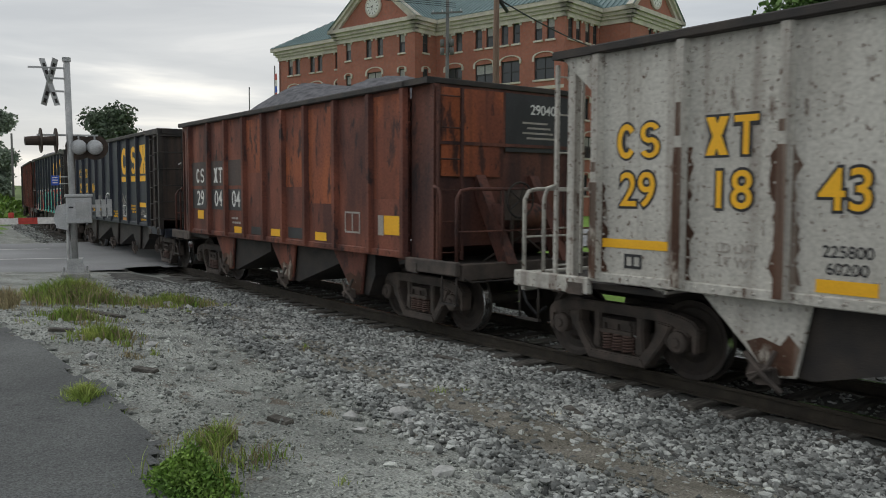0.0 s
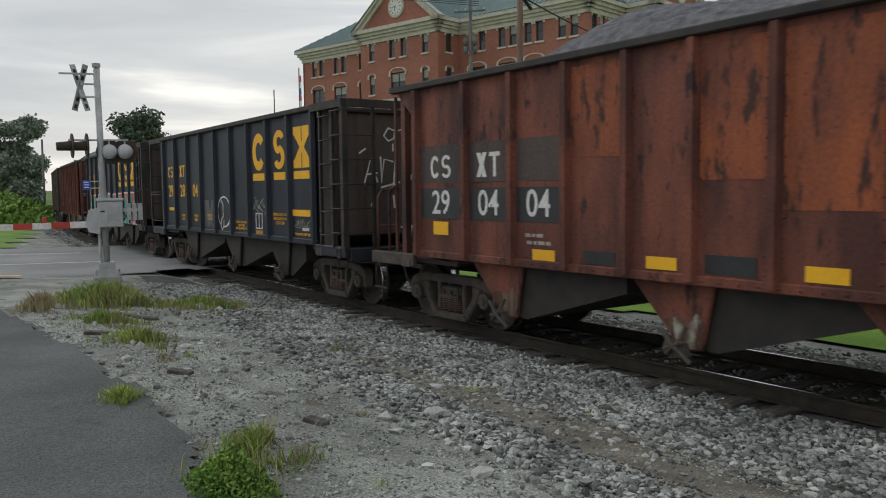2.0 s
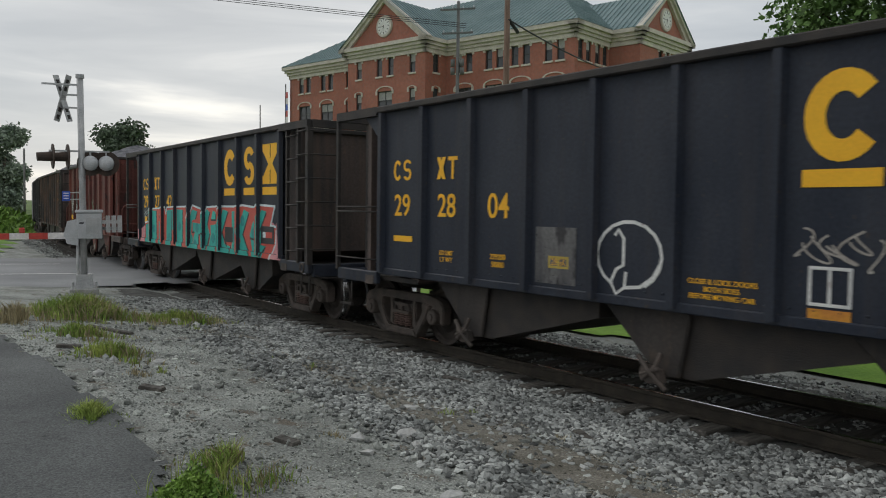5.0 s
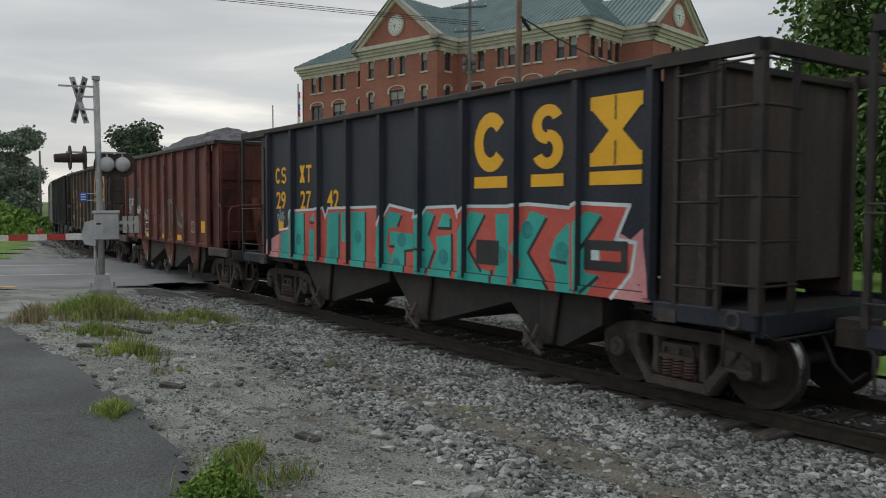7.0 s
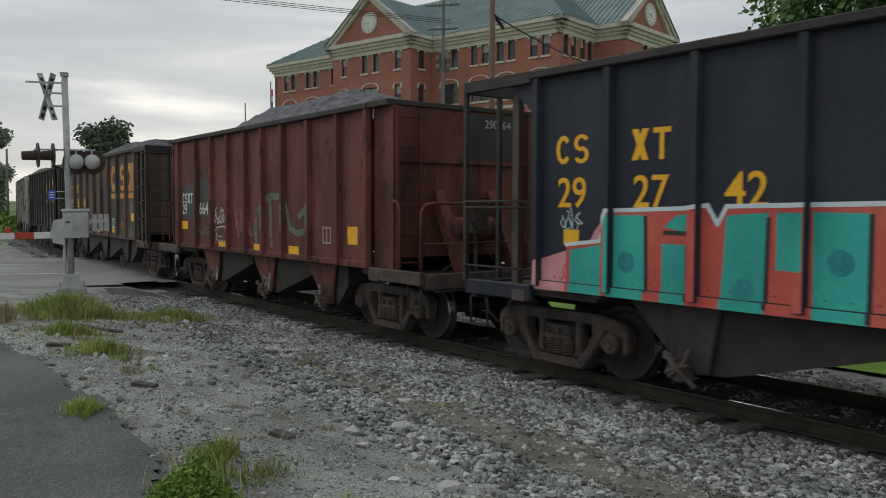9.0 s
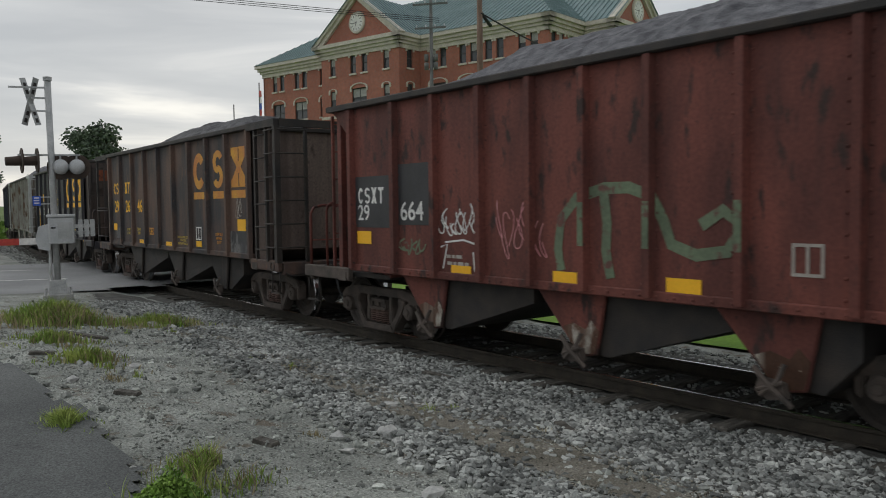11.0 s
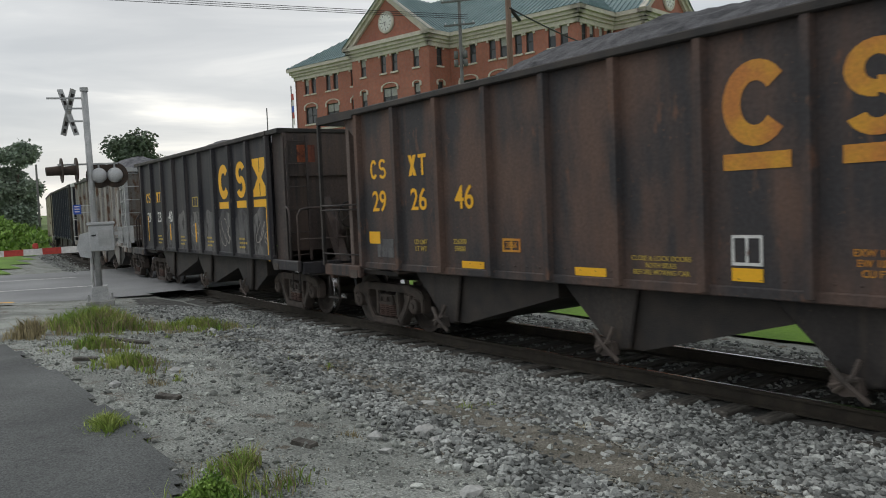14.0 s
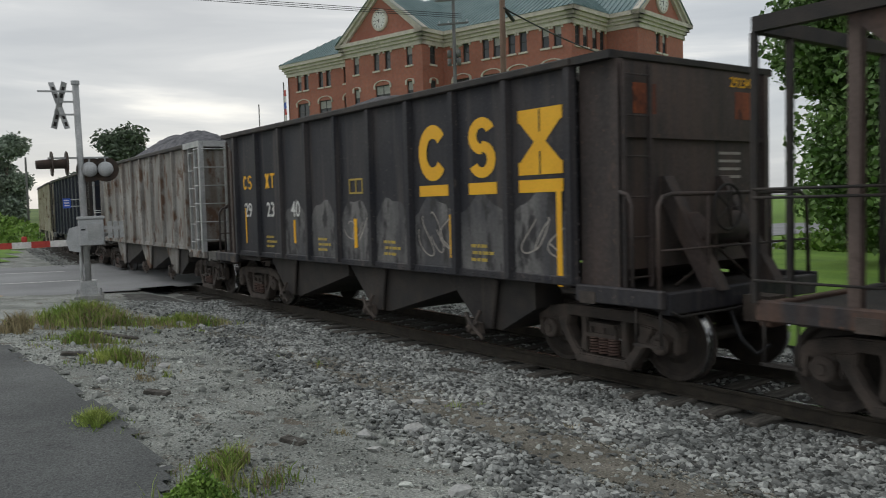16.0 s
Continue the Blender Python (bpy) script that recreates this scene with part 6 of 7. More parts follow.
def red_car():
    L = 9.5
    c = hopper_car("rusty oxide red hopper car with white numbers", L, "sloped", PAINT_RED, LOAD, 0.72, 12, PAINT_RED_END)
    xe = L / 2 + 0.55
    for k in (0, 1, 2):
        plate("dark_patch", c, rib_x(L, k) + 0.09, rib_x(L, k + 1) - 0.09, 1.7, 2.16, BLACK_PAINT, -1.5005)
        plate("grey_patch", c, rib_x(L, k) + 0.09, rib_x(L, k + 1) - 0.09, 2.24, 2.8, PAINT_SOOT, -1.5005)
    owner_marks(c, L, 2.48, 0.34, WHITE_PAINT)
    numbers(c, L, ["29", "04", "04"], 1.93, 0.36, WHITE_PAINT)
    for x, z, w, h in ((-4.08, 1.56, 0.38, 0.2), (-1.81, 1.28, 0.42, 0.14), (0.08, 1.3, 0.42, 0.14), (1.97, 1.31, 0.42, 0.15), (4.35, 1.59, 0.5, 0.3)):
        at_plate("reflector", c, x, z, w, h, YELLOW)
    for k, z0, z1 in ((5, 2.2, 3.6), (6, 1.9, 3.6), (8, 2.0, 3.62), (3, 2.5, 3.6)):
        plate("orange_panel", c, rib_x(L, k) + 0.09, rib_x(L, k + 1) - 0.09, z0, z1, PAINT_ORANGE, -1.5)
    at_plate("black_patch", c, -0.85, 1.3, 0.5, 0.16, BLACK_PAINT)
    at_plate("black_patch", c, 0.95, 1.33, 0.6, 0.2, BLACK_PAINT)
    at_plate("grey_patch", c, 4.0, 1.58, 0.16, 0.32, GREY_TEXT)
    stencil_box(c, 3.1, 1.6, 0.5, 0.36, GREY_TEXT)
    small_lines(c, L, 2, 1.55, GREY_TEXT)
    boxed("orange_panel", (xe + 0.036, xe + 0.041, -1.3, -0.1, 2.35, 3.66), PAINT_ORANGE, c, "weathered orange panel")
    boxed("black_panel", (xe + 0.036, xe + 0.041, -0.05, 1.36, 2.75, 3.66), BLACK_PAINT, c, "black painted panel")
    lettering("290404", 0.16, xe + 0.045, 0.8, 3.42, WHITE_PAINT, c, "car_number", turn=90)
    for k in range(4):
        boxed("stencil_line", (xe + 0.042, xe + 0.044, 0.3 + 0.1 * (k % 2), 0.85 + 0.06 * k, 3.2 - 0.08 * k, 3.23 - 0.08 * k), GREY_TEXT, c)
    return c


def navy_car():
    L = 10.42
    c = hopper_car("dark navy hopper car with large yellow shapes and white scrawl", L, "framed", PAINT_NAVY, COAL, 0.1, 13, PAINT_SOOT)
    xe = L / 2 + 0.55
    owner_marks(c, L, 2.75, 0.32, YELLOW)
    numbers(c, L, ["29", "28", "04"], 2.19, 0.34, YELLOW)
    big_marks(c, L, YELLOW)
    at_plate("reflector", c, -4.55, 1.69, 0.5, 0.09, YELLOW)
    at_plate("painted_band", c, 4.58, 1.71, 0.95, 0.13, YELLOW)
    at_plate("grey_patch", c, -1.2, 1.6, 0.7, 0.7, SCUFF, -1.501)
    loop = [(-0.05 + 0.46 * math.cos(t), 1.66 + 0.38 * math.sin(t)) for t in (radians(-60 + 20 * k) for k in range(16))]
    stem = [(-0.25, 1.88), (-0.2, 1.95), (-0.12, 1.85), (-0.12, 1.55), (-0.22, 1.5), (-0.3, 1.35), (-0.22, 1.22), (-0.1, 1.3), (-0.08, 1.48)]
    ribbon(c, [loop, stem, [(-0.1, 1.3), (0.12, 1.32), (0.3, 1.44), (0.4, 1.6)]], 0.04, WHITE_PAINT, lambda u, v, k: (u, -1.504 - 0.0003 * k, v))
    scrawl(c, 2.3, 1.85, 0.8, 0.35, GREY_TEXT, 6, 6, 0.02)
    scrawl(c, 4.6, 1.5, 0.8, 0.2, GREY_TEXT, 8, 7, 0.015)
    stencil_box(c, 2.25, 1.5, 0.4, 0.36, WHITE_PAINT)
    at_plate("yellow_smear", c, 2.25, 1.25, 0.4, 0.09, FADED_YELLOW)
    for k, body, z, h in ((1, "LD LMT\nLT WT", 1.47, 0.07), (2, "229200\n58800", 1.47, 0.075), (3, "286K", 1.52, 0.085), (5, "CLOSE & LOCK DOORS\nBOTH SIDES\nBEFORE MOVING CAR", 1.37, 0.055), (7, "EXW 10-3 H 11-11\nEW 10-6 H 11-10\nCU FT 2197", 1.57, 0.065)):
        lettering(body, h, panel_mid(L, k), -1.503, z, YELLOW, c, "stencil")
    stencil_box(c, panel_mid(L, 3), 1.52, 0.34, 0.15, OLD_YELLOW)
    at_plate("data_plate", c, 4.72, 1.39, 0.3, 0.06, WHITE_PAINT, -1.506)
    lettering("2 INCH HF COMP SHOES", 0.055, 4.6, -1.503, 1.28, YELLOW, c, "stencil")
    def end_tag(*strokes):
        ribbon(c, strokes, 0.035, WHITE_PAINT, lambda u, v, k: (xe + 0.004 + 0.0003 * k, u, v))
    end_tag([(-0.75, 2.25), (-0.6, 2.75), (-0.45, 2.3)], [(-0.7, 2.45), (-0.45, 2.48)], [(-0.38, 2.8), (-0.36, 2.3), (-0.3, 2.75), (-0.1, 2.7)], [(-0.38, 2.2), (0.05, 2.3)], [(-0.1, 2.2), (-0.05, 2.8), (0.0, 2.25)])
    end_tag([(0.15, 2.75), (0.17, 2.4), (0.3, 2.35), (0.4, 2.75), (0.42, 2.2)], [(0.5, 2.35), (0.75, 2.3)], [(0.62, 2.45), (0.6, 2.15)], [(0.55, 2.85), (0.7, 2.95)], [(0.62, 2.75), (0.8, 2.8)], [(-0.85, 2.85), (-0.7, 2.95)])
    end_tag([(-0.2, 3.35), (-0.3, 3.2), (-0.2, 3.1), (-0.08, 3.15), (-0.05, 3.3), (-0.2, 3.35)], [(0.0, 3.3), (0.15, 3.35), (0.12, 3.15)], [(-0.1, 2.05), (-0.08, 1.8)], [(-0.5, 2.05), (-0.6, 1.85)], [(0.4, 2.05), (0.5, 1.85)], [(-0.1, 3.05), (-0.1, 2.9)])
    end_tag([(0.1, 1.6), (0.2, 1.72), (0.3, 1.6), (0.2, 1.5), (0.1, 1.6)], [(0.4, 1.75), (0.42, 1.5), (0.6, 1.65)], [(0.05, 1.42), (0.65, 1.45)], [(0.3, 1.42), (0.28, 1.15)], [(0.35, 1.4), (0.55, 1.2)])
    for k in range(4):
        boxed("stencil_line", (xe + 0.002, xe + 0.005, 0.75 + 0.06 * (k % 2), 1.25, 3.45 - 0.09 * k, 3.485 - 0.09 * k), FADED_YELLOW, c)
    lettering("292804", 0.1, 6.554, 0.85, TOP_Z - 0.04, YELLOW, c, "car_number", turn=90)
    return c


def sprayed_car():
    L = 10.42
    c = hopper_car("black hopper car with a teal and red spray-painted band", L, "framed", PAINT_NAVY, COAL, 0.1, 14, PAINT_SOOT)
    owner_marks(c, L, 2.79, 0.34, YELLOW)
    numbers(c, L, ["29", "27", "42"], 2.26, 0.36, YELLOW)
    big_marks(c, L, YELLOW, 3.04)

    lo = SILL_Z - 0.02

    def clip(poly, bound, sign, axis=0):
        out = []
        for p, q in zip(poly, poly[1:] + poly[:1]):
            dp, dq = sign * (p[axis] - bound), sign * (q[axis] - bound)
            if dp >= 0:
                out.append(p)
            if dp * dq < 0:
                f = dp / (dp - dq)
                out.append((p[0] + f * (q[0] - p[0]), p[1] + f * (q[1] - p[1])))
        return out

    def coat(poly, y, mat, layer, name):
        if len(poly) > 2:
            bm = bmesh.new()
            prism(bm, poly, "y", y - 0.0045 - 0.0012 * layer, y)
            part(name, bm, mat, c)

    def spray(poly, mat, layer, name):
        """A painted shape on the sheet that also runs over the sill and the faces of the ribs."""
        coat(clip(poly, SILL_Z + 0.095, 1, 1), -1.5, mat, layer, name)
        coat(clip(poly, SILL_Z + 0.085, -1, 1), -1.53, mat, layer, name)
        for k in range(PANELS + 1):
            piece = clip(clip(clip(poly, rib_x(L, k) - 0.047, 1), rib_x(L, k) + 0.047, -1), SILL_Z + 0.03, 1, 1)
            coat(piece, -HALF_W, mat, layer, name)

    def bar(x0, x1, z0, z1):
        return [(x0, z0), (x1, z0), (x1, z1), (x0, z1)]

    def line(pts, width, mat, layer, name):
        for (x0, z0), (x1, z1) in zip(pts, pts[1:]):
            d = Vector((x1 - x0, z1 - z0)).normalized()
            o, e = Vector((-d.y, d.x)) * width / 2, d * width * 0.35
            spray([(x0 - o.x - e.x, z0 - o.y - e.y), (x1 - o.x + e.x, z1 - o.y + e.y), (x1 + o.x + e.x, z1 + o.y + e.y), (x0 + o.x - e.x, z0 + o.y - e.y)], mat, layer, name)

    spray([(-5.18, lo), (-4.2, lo), (-4.05, 2.0), (-4.2, 1.85), (-4.3, 1.7), (-4.62, 1.6), (-5.15, 1.45)], PINK_SPRAY, 0, "pink_spray")
    spray([(4.5, lo), (5.18, lo), (5.16, 1.4), (5.08, 1.95), (4.86, 1.78), (4.6, 1.9), (4.5, 1.8)], PINK_SPRAY, 0, "pink_spray")
    rim = [(-4.66, 1.66), (-4.14, 1.72), (-4.0, 2.07), (-2.95, 2.1), (-2.72, 2.13), (-2.6, 1.94), (-2.5, 2.12), (-0.72, 2.15), (-0.64, 1.8), (-0.52, 1.98), (-0.32, 2.18), (0.42, 2.08), (0.38, 1.98), (0.6, 2.0), (0.76, 2.14),
           (1.5, 2.16), (1.56, 2.0), (1.8, 2.16), (2.7, 2.16), (3.1, 2.19), (3.9, 2.14), (4.05, 2.2), (4.84, 2.17), (4.64, 1.78), (4.94, 1.75), (4.88, 1.4), (4.6, lo)]
    spray([(-4.66, lo)] + rim, RED_SPRAY, 1, "red_spray")
    teal = [[(-4.6, lo), (-4.1, lo), (-4.1, 1.68), (-4.6, 1.6)], bar(-4.02, -3.5, lo, 2.02), bar(-3.27, -2.96, lo, 1.72), [(-3.24, 1.9), (-2.96, 1.84), (-2.96, 2.04), (-3.1, 2.02)], [(-2.56, lo), (-2.07, lo), (-2.05, 2.06), (-2.5, 2.03)],
            bar(-1.97, -1.68, 1.52, 2.06), [(-1.6, lo), (-1.1, lo), (-1.12, 2.06), (-1.62, 2.07)],
            [(-0.66, lo), (-0.78, 1.35), (-0.6, 1.8), (-0.34, 2.08), (0.06, 2.03), (-0.05, 1.83), (-0.34, 1.8), (-0.42, 1.5), (-0.3, 1.36), (-0.25, lo)], [(-0.3, 1.75), (0.41, 1.72), (0.41, 1.48), (0.15, 1.44), (0.15, lo), (-0.25, lo), (-0.25, 1.36), (-0.12, 1.5), (-0.3, 1.53)],
            [(0.44, lo), (0.45, 1.55), (0.52, 2.0), (0.8, 2.09), (0.98, 2.02), (0.82, 1.72), (0.97, 1.5), (0.76, lo)], [(0.82, lo), (1.43, lo), (1.42, 1.74), (1.02, 1.7), (1.06, 1.5)], [(1.06, 1.84), (1.2, 2.06), (1.38, 2.02), (1.4, 1.85)],
            [(1.54, lo), (1.62, 1.7), (1.86, 2.09), (2.2, 2.05), (1.82, 1.55), (2.0, 1.3), (2.34, 1.25), (2.34, lo)], [(2.38, lo), (2.72, lo), (2.72, 2.06), (2.44, 2.05), (2.48, 1.4)],
            [(2.84, lo), (2.98, 1.4), (2.84, 1.6), (3.0, 1.86), (3.16, 2.1), (3.48, 2.03), (3.12, 1.55), (3.5, lo)], [(3.68, lo), (3.62, 1.32), (3.52, 1.55), (3.64, 1.78), (3.94, 2.02), (3.98, lo)], [(4.02, lo), (4.0, 1.95), (4.15, 2.1), (4.42, 2.06), (4.14, 1.68), (4.14, 1.36), (4.4, 1.34), (4.2, lo)]]
    for shape in teal:
        spray(shape, TEAL_SPRAY, 2, "teal_shape")
    line(rim, 0.045, PALE_SPRAY, 3, "pale_outline")
    for pts in ([(-3.49, 2.0), (-3.47, 1.2)], [(-3.24, 1.84), (-2.98, 1.84)], [(-2.95, 1.7), (-2.95, 1.15)], [(-2.05, 2.0), (-2.07, 1.15)], [(-1.1, 2.04), (-1.1, 1.12)], [(0.05, 2.0), (-0.06, 1.84)], [(0.42, 1.72), (0.42, 1.47), (0.16, 1.44), (0.16, 1.12)],
                [(-0.3, 1.5), (-0.18, 1.5)], [(0.5, 1.5), (0.7, 1.48)], [(0.98, 2.0), (0.82, 1.72)], [(0.98, 1.48), (0.77, 1.14)], [(1.43, 1.74), (1.44, 1.15)], [(1.08, 1.83), (1.4, 1.83), (1.4, 1.96)], [(2.2, 2.02), (1.83, 1.55), (2.12, 1.25)], [(2.36, 1.26), (2.36, 1.12)],
                [(3.46, 2.0), (3.12, 1.55), (3.52, 1.12)], [(3.55, 1.48), (3.82, 1.46)], [(4.4, 2.02), (4.08, 1.66)], [(4.36, 1.32), (4.1, 1.12)]):
        line(pts, 0.045, BLACK_PAINT, 4, "black_edge")
    at_plate("black_block", c, 2.27, 1.52, 0.5, 0.34, BLACK_PAINT, -1.508)
    at_plate("black_block", c, 4.48, 1.58, 0.68, 0.36, BLACK_PAINT, -1.508)
    at_plate("red_block", c, 4.56, 1.58, 0.34, 0.12, RED_SPRAY, -1.5135)
    at_plate("pale_block", c, 4.34, 1.58, 0.16, 0.12, PALE_SPRAY, -1.5135)
    for x, z in ((-3.75, 1.5), (-2.3, 1.3), (-1.36, 1.62), (0.05, 1.62), (-0.1, 1.2), (1.22, 1.4), (2.56, 1.5), (3.1, 1.85), (3.75, 1.6), (0.62, 1.3)):
        bm = bmesh.new()
        lathe(bm, [(-1.5105, 0.01), (-1.5105, 0.12), (-1.508, 0.12)], (x, z), 14)
        part("teal_dot", bm, grainy_dot, c)
    scrawl(c, -4.6, 1.95, 0.3, 0.25, PALE_SPRAY, 41, 5, 0.012)
    at_plate("reflector", c, -4.58, 1.75, 0.24, 0.18, YELLOW)
    scrawl(c, -4.72, 1.35, 0.3, 0.4, RED_SPRAY, 42, 4, 0.02)
    lettering("292742", 0.1, 6.554, 0.85, TOP_Z - 0.04, YELLOW, c, "car_number", turn=90)
    return c


grainy_dot = grainy("deep_teal_spray_dot", (0.012, 0.22, 0.22), (0.018, 0.29, 0.28), 4, 0.6, 0, 0.05, 20)
MOSS_SPRAY = grainy("faded_green_spray", (0.1, 0.13, 0.08), (0.15, 0.2, 0.12), 2, 0.7, 0, 0.05, 20, third=((0.12, 0.05, 0.04), 0.55))


def maroon_car():
    L = 9.1
    c = hopper_car("dull maroon hopper car with white stencilled marks and tags", L, "sloped", PAINT_MAROON, LOAD, 0.85, 15)
    xe = L / 2 + 0.55
    plate("dark_patch", c, rib_x(L, 0) + 0.09, rib_x(L, 1) - 0.09, 1.8, 2.6, BLACK_PAINT, -1.5005)
    plate("dark_patch", c, rib_x(L, 1) + 0.09, rib_x(L, 2) - 0.09, 1.85, 2.75, BLACK_PAINT, -1.5005)
    w, h, z = 0.15, 0.25, 2.3
    for k, kind in enumerate((shape_ring, shape_bend, shape_cross, shape_tee)):
        emblem(kind, c, -4.25 + 0.19 * k, z, w, h, WHITE_PAINT, -1.503, 0.045)
    lettering("29", 0.25, -4.17, -1.504, 2.02, WHITE_PAINT, c, "car_number")
    lettering("664", 0.28, -2.88, -1.504, 2.04, WHITE_PAINT, c, "car_number")
    for x, z, w, h in ((-4.17, 1.64, 0.4, 0.2), (-1.76, 1.24, 0.42, 0.14), (0.18, 1.26, 0.42, 0.15), (1.8, 1.28, 0.42, 0.15), (4.0, 1.62, 0.32, 0.3)):
        at_plate("reflector", c, x, z, w, h, YELLOW)
    scrawl(c, -1.83, 1.9, 0.85, 0.4, WHITE_PAINT, 51, 9, 0.02)
    ribbon(c, [[(-2.2, 1.55), (-2.05, 1.6), (-2.15, 1.25)], [(-1.5, 1.5), (-1.47, 1.25), (-1.42, 1.4), (-1.37, 1.25), (-1.33, 1.5)], [(-2.1, 1.62), (-1.7, 1.66), (-1.4, 1.6)]], 0.025, WHITE_PAINT, lambda u, v, k: (u, -1.505 - 0.0003 * k, v))
    scrawl(c, -0.6, 1.85, 0.9, 0.6, PINK_SPRAY, 52, 8, 0.012)
    scrawl(c, -2.9, 1.55, 0.6, 0.25, MOSS_SPRAY, 53, 6, 0.03)
    swirl = [(0.1, 1.35), (0.05, 1.6), (0.1, 1.95), (0.35, 2.2), (0.75, 2.3), (1.1, 2.3), (1.4, 2.2), (1.55, 1.95), (1.65, 1.7), (1.95, 1.6), (2.3, 1.65), (2.45, 1.9), (2.25, 2.05), (2.0, 1.9)]
    tail = [(0.75, 2.25), (0.8, 1.9), (0.78, 1.6), (0.85, 1.3)]
    ribbon(c, [swirl, tail], 0.13, MOSS_SPRAY, lambda u, v, k: (u, -1.504 - 0.0003 * k, v))
    for k in range(2, 8):
        if 0.0 < rib_x(L, k) < 2.5:
            at_plate("green_smear", c, rib_x(L, k), 1.9, 0.08, 0.5, MOSS_SPRAY, -HALF_W - 0.001)
    stencil_box(c, 3.1, 1.6, 0.3, 0.3, GREY_TEXT)
    small_lines(c, L, 2, 1.45, GREY_TEXT)
    boxed("black_panel", (xe + 0.036, xe + 0.041, 0.0, 1.3, 2.9, 3.66), BLACK_PAINT, c, "black painted panel")
    lettering("290664", 0.14, xe + 0.045, 0.7, 3.5, GREY_TEXT, c, "car_number", turn=90)
    return c


def brown_car():
    L = 10.42
    c = hopper_car("grimy dark brown hopper car with faded ochre shapes", L, "framed", PAINT_BROWN, COAL, 0.67, 16, PAINT_LIT_END)
    owner_marks(c, L, 2.74, 0.32, YELLOW)
    numbers(c, L, ["29", "26", "46"], 2.2, 0.34, YELLOW)
    big_marks(c, L, FADED_YELLOW, 2.97)
    for x, z, w, h in ((-4.77, 1.62, 0.34, 0.2), (-2.14, 1.26, 0.5, 0.1), (0.11, 1.26, 0.5, 0.1), (2.2, 1.32, 0.34, 0.13), (4.69, 1.78, 0.42, 0.24)):
        at_plate("reflector", c, x, z, w, h, YELLOW)
    at_plate("black_patch", c, 4.69, 1.54, 0.4, 0.24, BLACK_PAINT)
    at_plate("grey_patch", c, 4.5, 1.4, 0.9, 0.5, SCUFF, -1.501)
    at_plate("grey_patch", c, -4.45, 1.45, 0.5, 0.3, SCUFF, -1.501)
    stencil_box(c, 2.2, 1.56, 0.34, 0.3, WHITE_PAINT)
    lettering("LD LMT\nLT WT", 0.075, -3.42, -1.503, 1.51, OLD_YELLOW, c, "stencil")
    lettering("226200\n59800", 0.075, -2.43, -1.503, 1.53, OLD_YELLOW, c, "stencil")
    lettering("286K", 0.08, -1.3, -1.503, 1.55, FADED_YELLOW, c, "stencil")
    stencil_box(c, -1.3, 1.55, 0.36, 0.18, FADED_YELLOW)
    lettering("CLOSE & LOCK DOORS\nBOTH SIDES\nBEFORE MOVING CAR", 0.055, panel_mid(L, 5), -1.503, 1.37, OLD_YELLOW, c, "stencil")
    lettering("EXW 10-3\nEW 10-8\nCU FT", 0.065, panel_mid(L, 7), -1.503, 1.47, FADED_YELLOW, c, "stencil")
    scrawl(c, 4.55, 2.15, 0.3, 0.5, GREY_TEXT, 61, 4, 0.018)
    for k in range(3):
        boxed("stencil_line", (L / 2 + 0.552, L / 2 + 0.555, 0.75, 1.2, 3.45 - 0.09 * k, 3.485 - 0.09 * k), FADED_YELLOW, c)
    lettering("292646", 0.1, 6.554, 0.85, TOP_Z - 0.04, YELLOW, c, "car_number", turn=90)
    return c


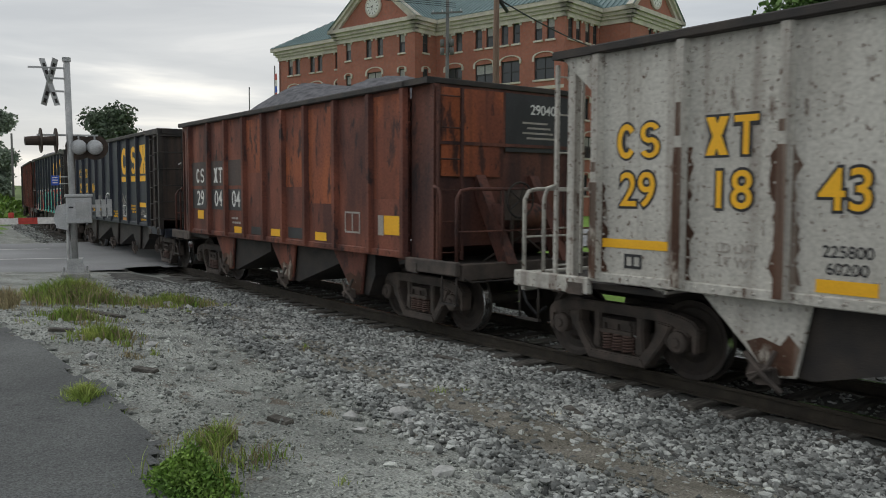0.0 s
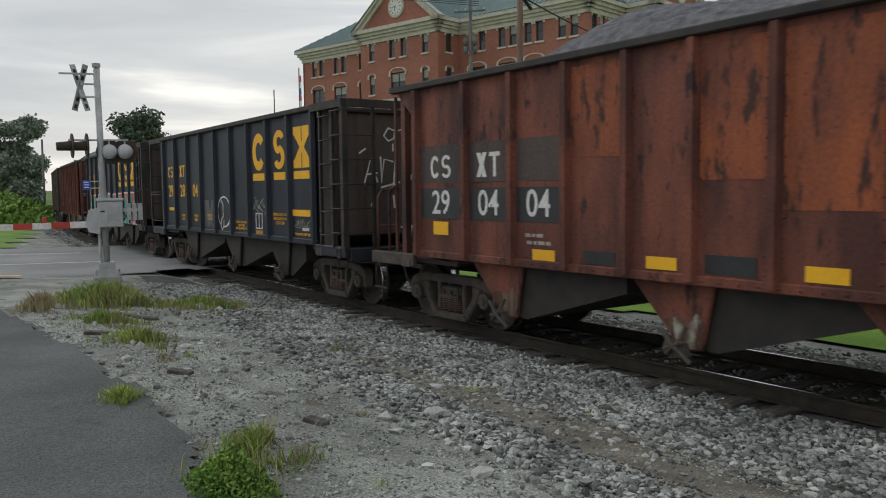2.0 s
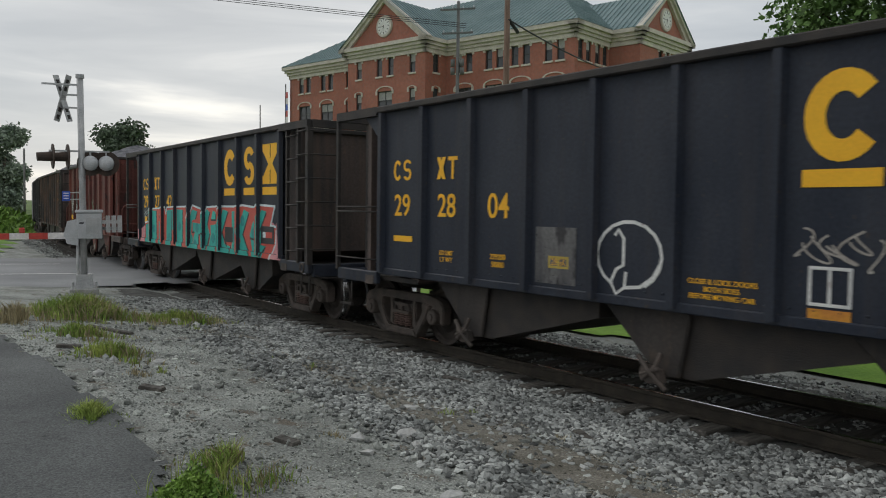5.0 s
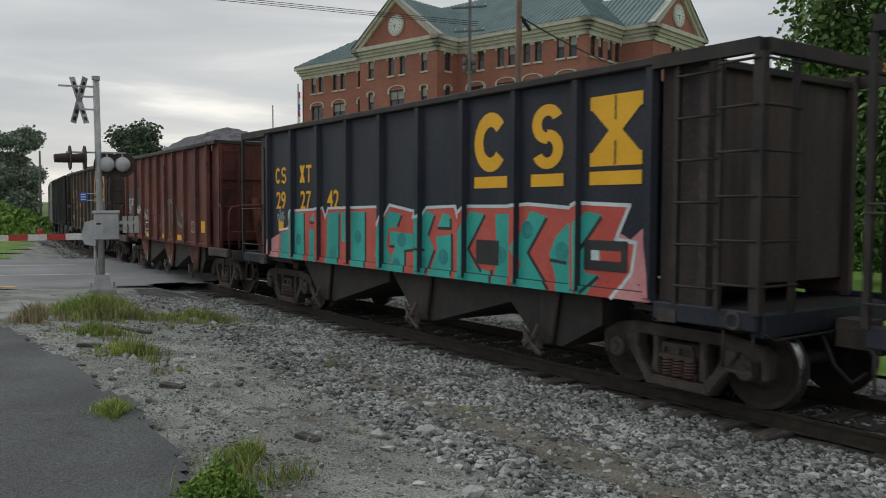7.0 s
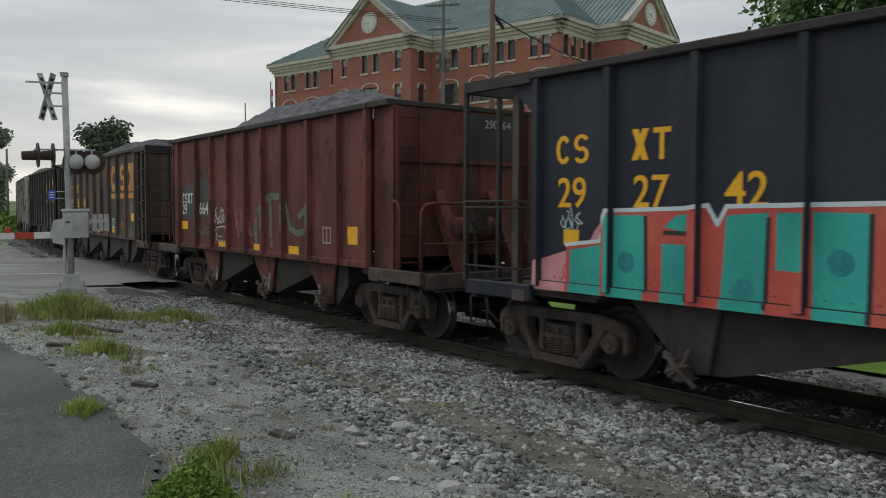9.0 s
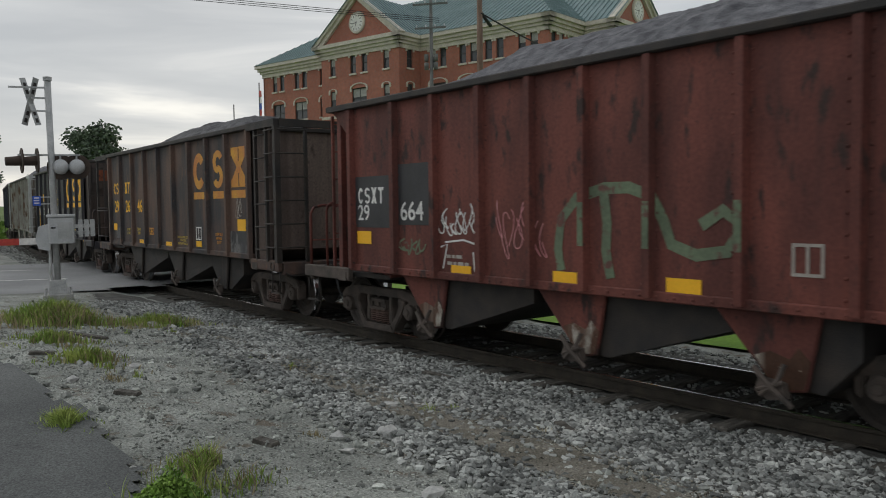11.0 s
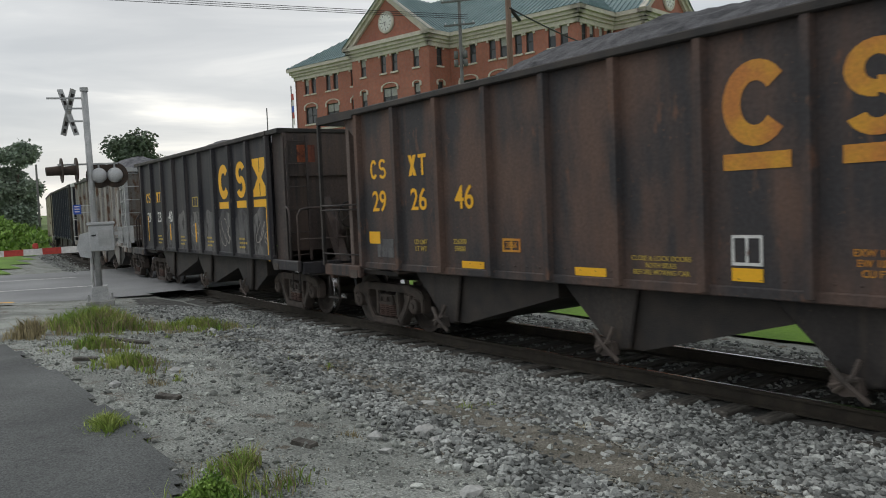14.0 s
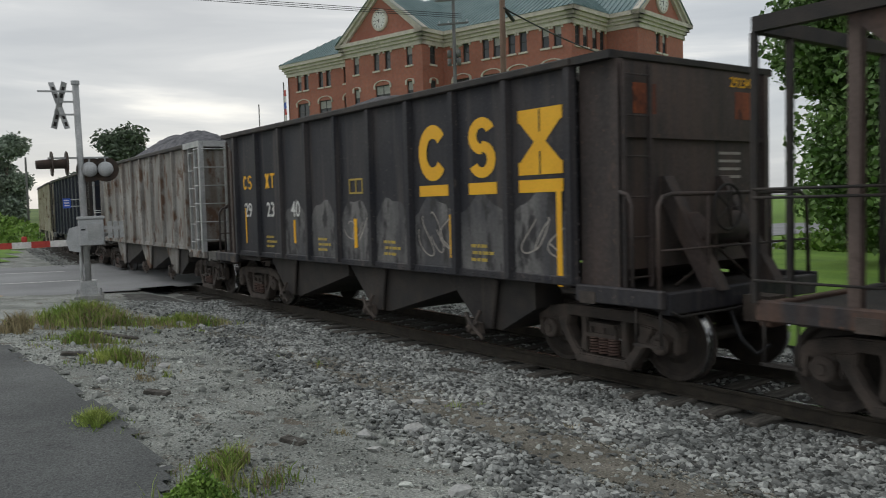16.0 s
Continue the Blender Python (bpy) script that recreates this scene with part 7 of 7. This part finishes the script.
def black_car():
    L = 10.42
    c = hopper_car("faded black hopper car with large yellow shapes and scuffed panels", L, "sloped", PAINT_BLACK, COAL, 0.4, 17, PAINT_SOOT)
    xe = L / 2 + 0.55
    owner_marks(c, L, 2.67, 0.3, YELLOW)
    numbers(c, L, ["29", "23", "40"], 2.07, 0.3, WHITE_PAINT)
    big_marks(c, L, YELLOW, 2.86)
    for k in range(2, 9):
        bm = bmesh.new()
        x0, x1 = rib_x(L, k) + 0.1, rib_x(L, k + 1) - 0.1
        n = 9
        top = [(x0 + (x1 - x0) * i / n, 1.95 + 0.28 * math.sin(math.pi * i / n) + 0.05 * math.sin(5.0 * i + k)) for i in range(n + 1)]
        prism(bm, top + [(x1, 1.2), (x0, 1.2)], "y", -1.5025, -1.5)
        part("scuffed_patch", bm, SCUFF, c, "pale scuffed overspray patch")
    for x, z, w, h in ((-4.72, 1.75, 0.05, 0.75), (-2.35, 1.65, 0.08, 0.45), (0.0, 1.65, 0.1, 0.5), (2.75, 1.65, 0.12, 0.62), (4.93, 1.7, 0.09, 1.25)):
        at_plate("reflector", c, x, z, w, h, YELLOW, -1.505)
    stencil_box(c, 0.05, 2.45, 0.45, 0.26, OLD_YELLOW)
    for k in (1, 3, 5, 7):
        small_lines(c, L, k, 1.55, OLD_YELLOW, 3, 0.5)
    for k, seed in ((4, 71), (6, 72), (8, 73)):
        scrawl(c, panel_mid(L, k), 1.75, 0.7, 0.6, GREY_TEXT, seed, 3, 0.02)
    for y in (-0.95, 1.0):
        boxed("orange_patch", (xe + 0.036, xe + 0.041, y - 0.2, y + 0.2, 3.1, 3.45), PAINT_ORANGE, c, "orange primer patch")
    lettering("292340", 0.13, xe + 0.045, 0.95, 3.56, YELLOW, c, "car_number", turn=90)
    for k in range(4):
        boxed("stencil_line", (xe + 0.003, xe + 0.006, 0.5, 0.95, 2.65 - 0.1 * k, 2.685 - 0.1 * k), GREY_TEXT, c)
    return c


def plain_car(label, skin, seed, style="sloped", rise=0.4, load=LOAD, trim=None):
    return hopper_car(label, 10.42, style, skin, load, rise, seed, None, trim)


TRAIN = [(white_car(), -1.17), (red_car(), -14.88), (navy_car(), -28.29), (sprayed_car(), -42.34), (maroon_car(), -55.9), (brown_car(), -69.4), (black_car(), -83.48),
         (plain_car("streaked grey hopper car with rust runs and a pale ladder", PAINT_GREY, 18, "framed", 0.85, LOAD, GALV), -97.2),
         (plain_car("dark navy hopper car coupled behind a grey one", PAINT_NAVY, 19, "framed", 0.1, COAL), -110.9),
         (plain_car("dirty cream hopper car at the bend of the track", PAINT_CREAM, 20), -124.6)]


# ---- the train rolls at an even pace along the bend ----
SPEED = 4.465
_s, _x = [0.0], [40.0]
while _x[-1] > -230:
    x = _x[-1]
    slope = BEND * (BEND_X - x) if x < BEND_X else 0.0
    _x.append(x - 0.25 / math.sqrt(1 + slope * slope))
    _s.append(_s[-1] + 0.25)
ARC, ARC_X = np.array([40.0 - s for s in _s][::-1]), np.array(_x[::-1])


def on_track(s):
    x = float(np.interp(s, ARC, ARC_X)) if s < 40 else s
    return Vector((x, track_y(x), 0.0))


def car_pose(s):
    a, b = on_track(s - 5.2), on_track(s + 5.2)
    m = (a + b) / 2
    return pose(m.x, m.y, 0, 0, 0, math.degrees(math.atan2(b.y - a.y, b.x - a.x)))


def motions():
    times = [0.0, 0.1] + [0.5 * k for k in range(1, 32)] + [15.9, 16.0]
    for car, s0 in TRAIN:
        walk(car, [(t, car_pose(s0 + SPEED * t)) for t in times])
    spins = [0.15 * k for k in range(107)]
    turn = math.degrees(SPEED / WHEEL_R)
    for w, dx in WHEELS:
        walk(w, [(t, pose(dx, 0, WHEEL_R, 0, turn * t, 0)) for t in spins])


motions()
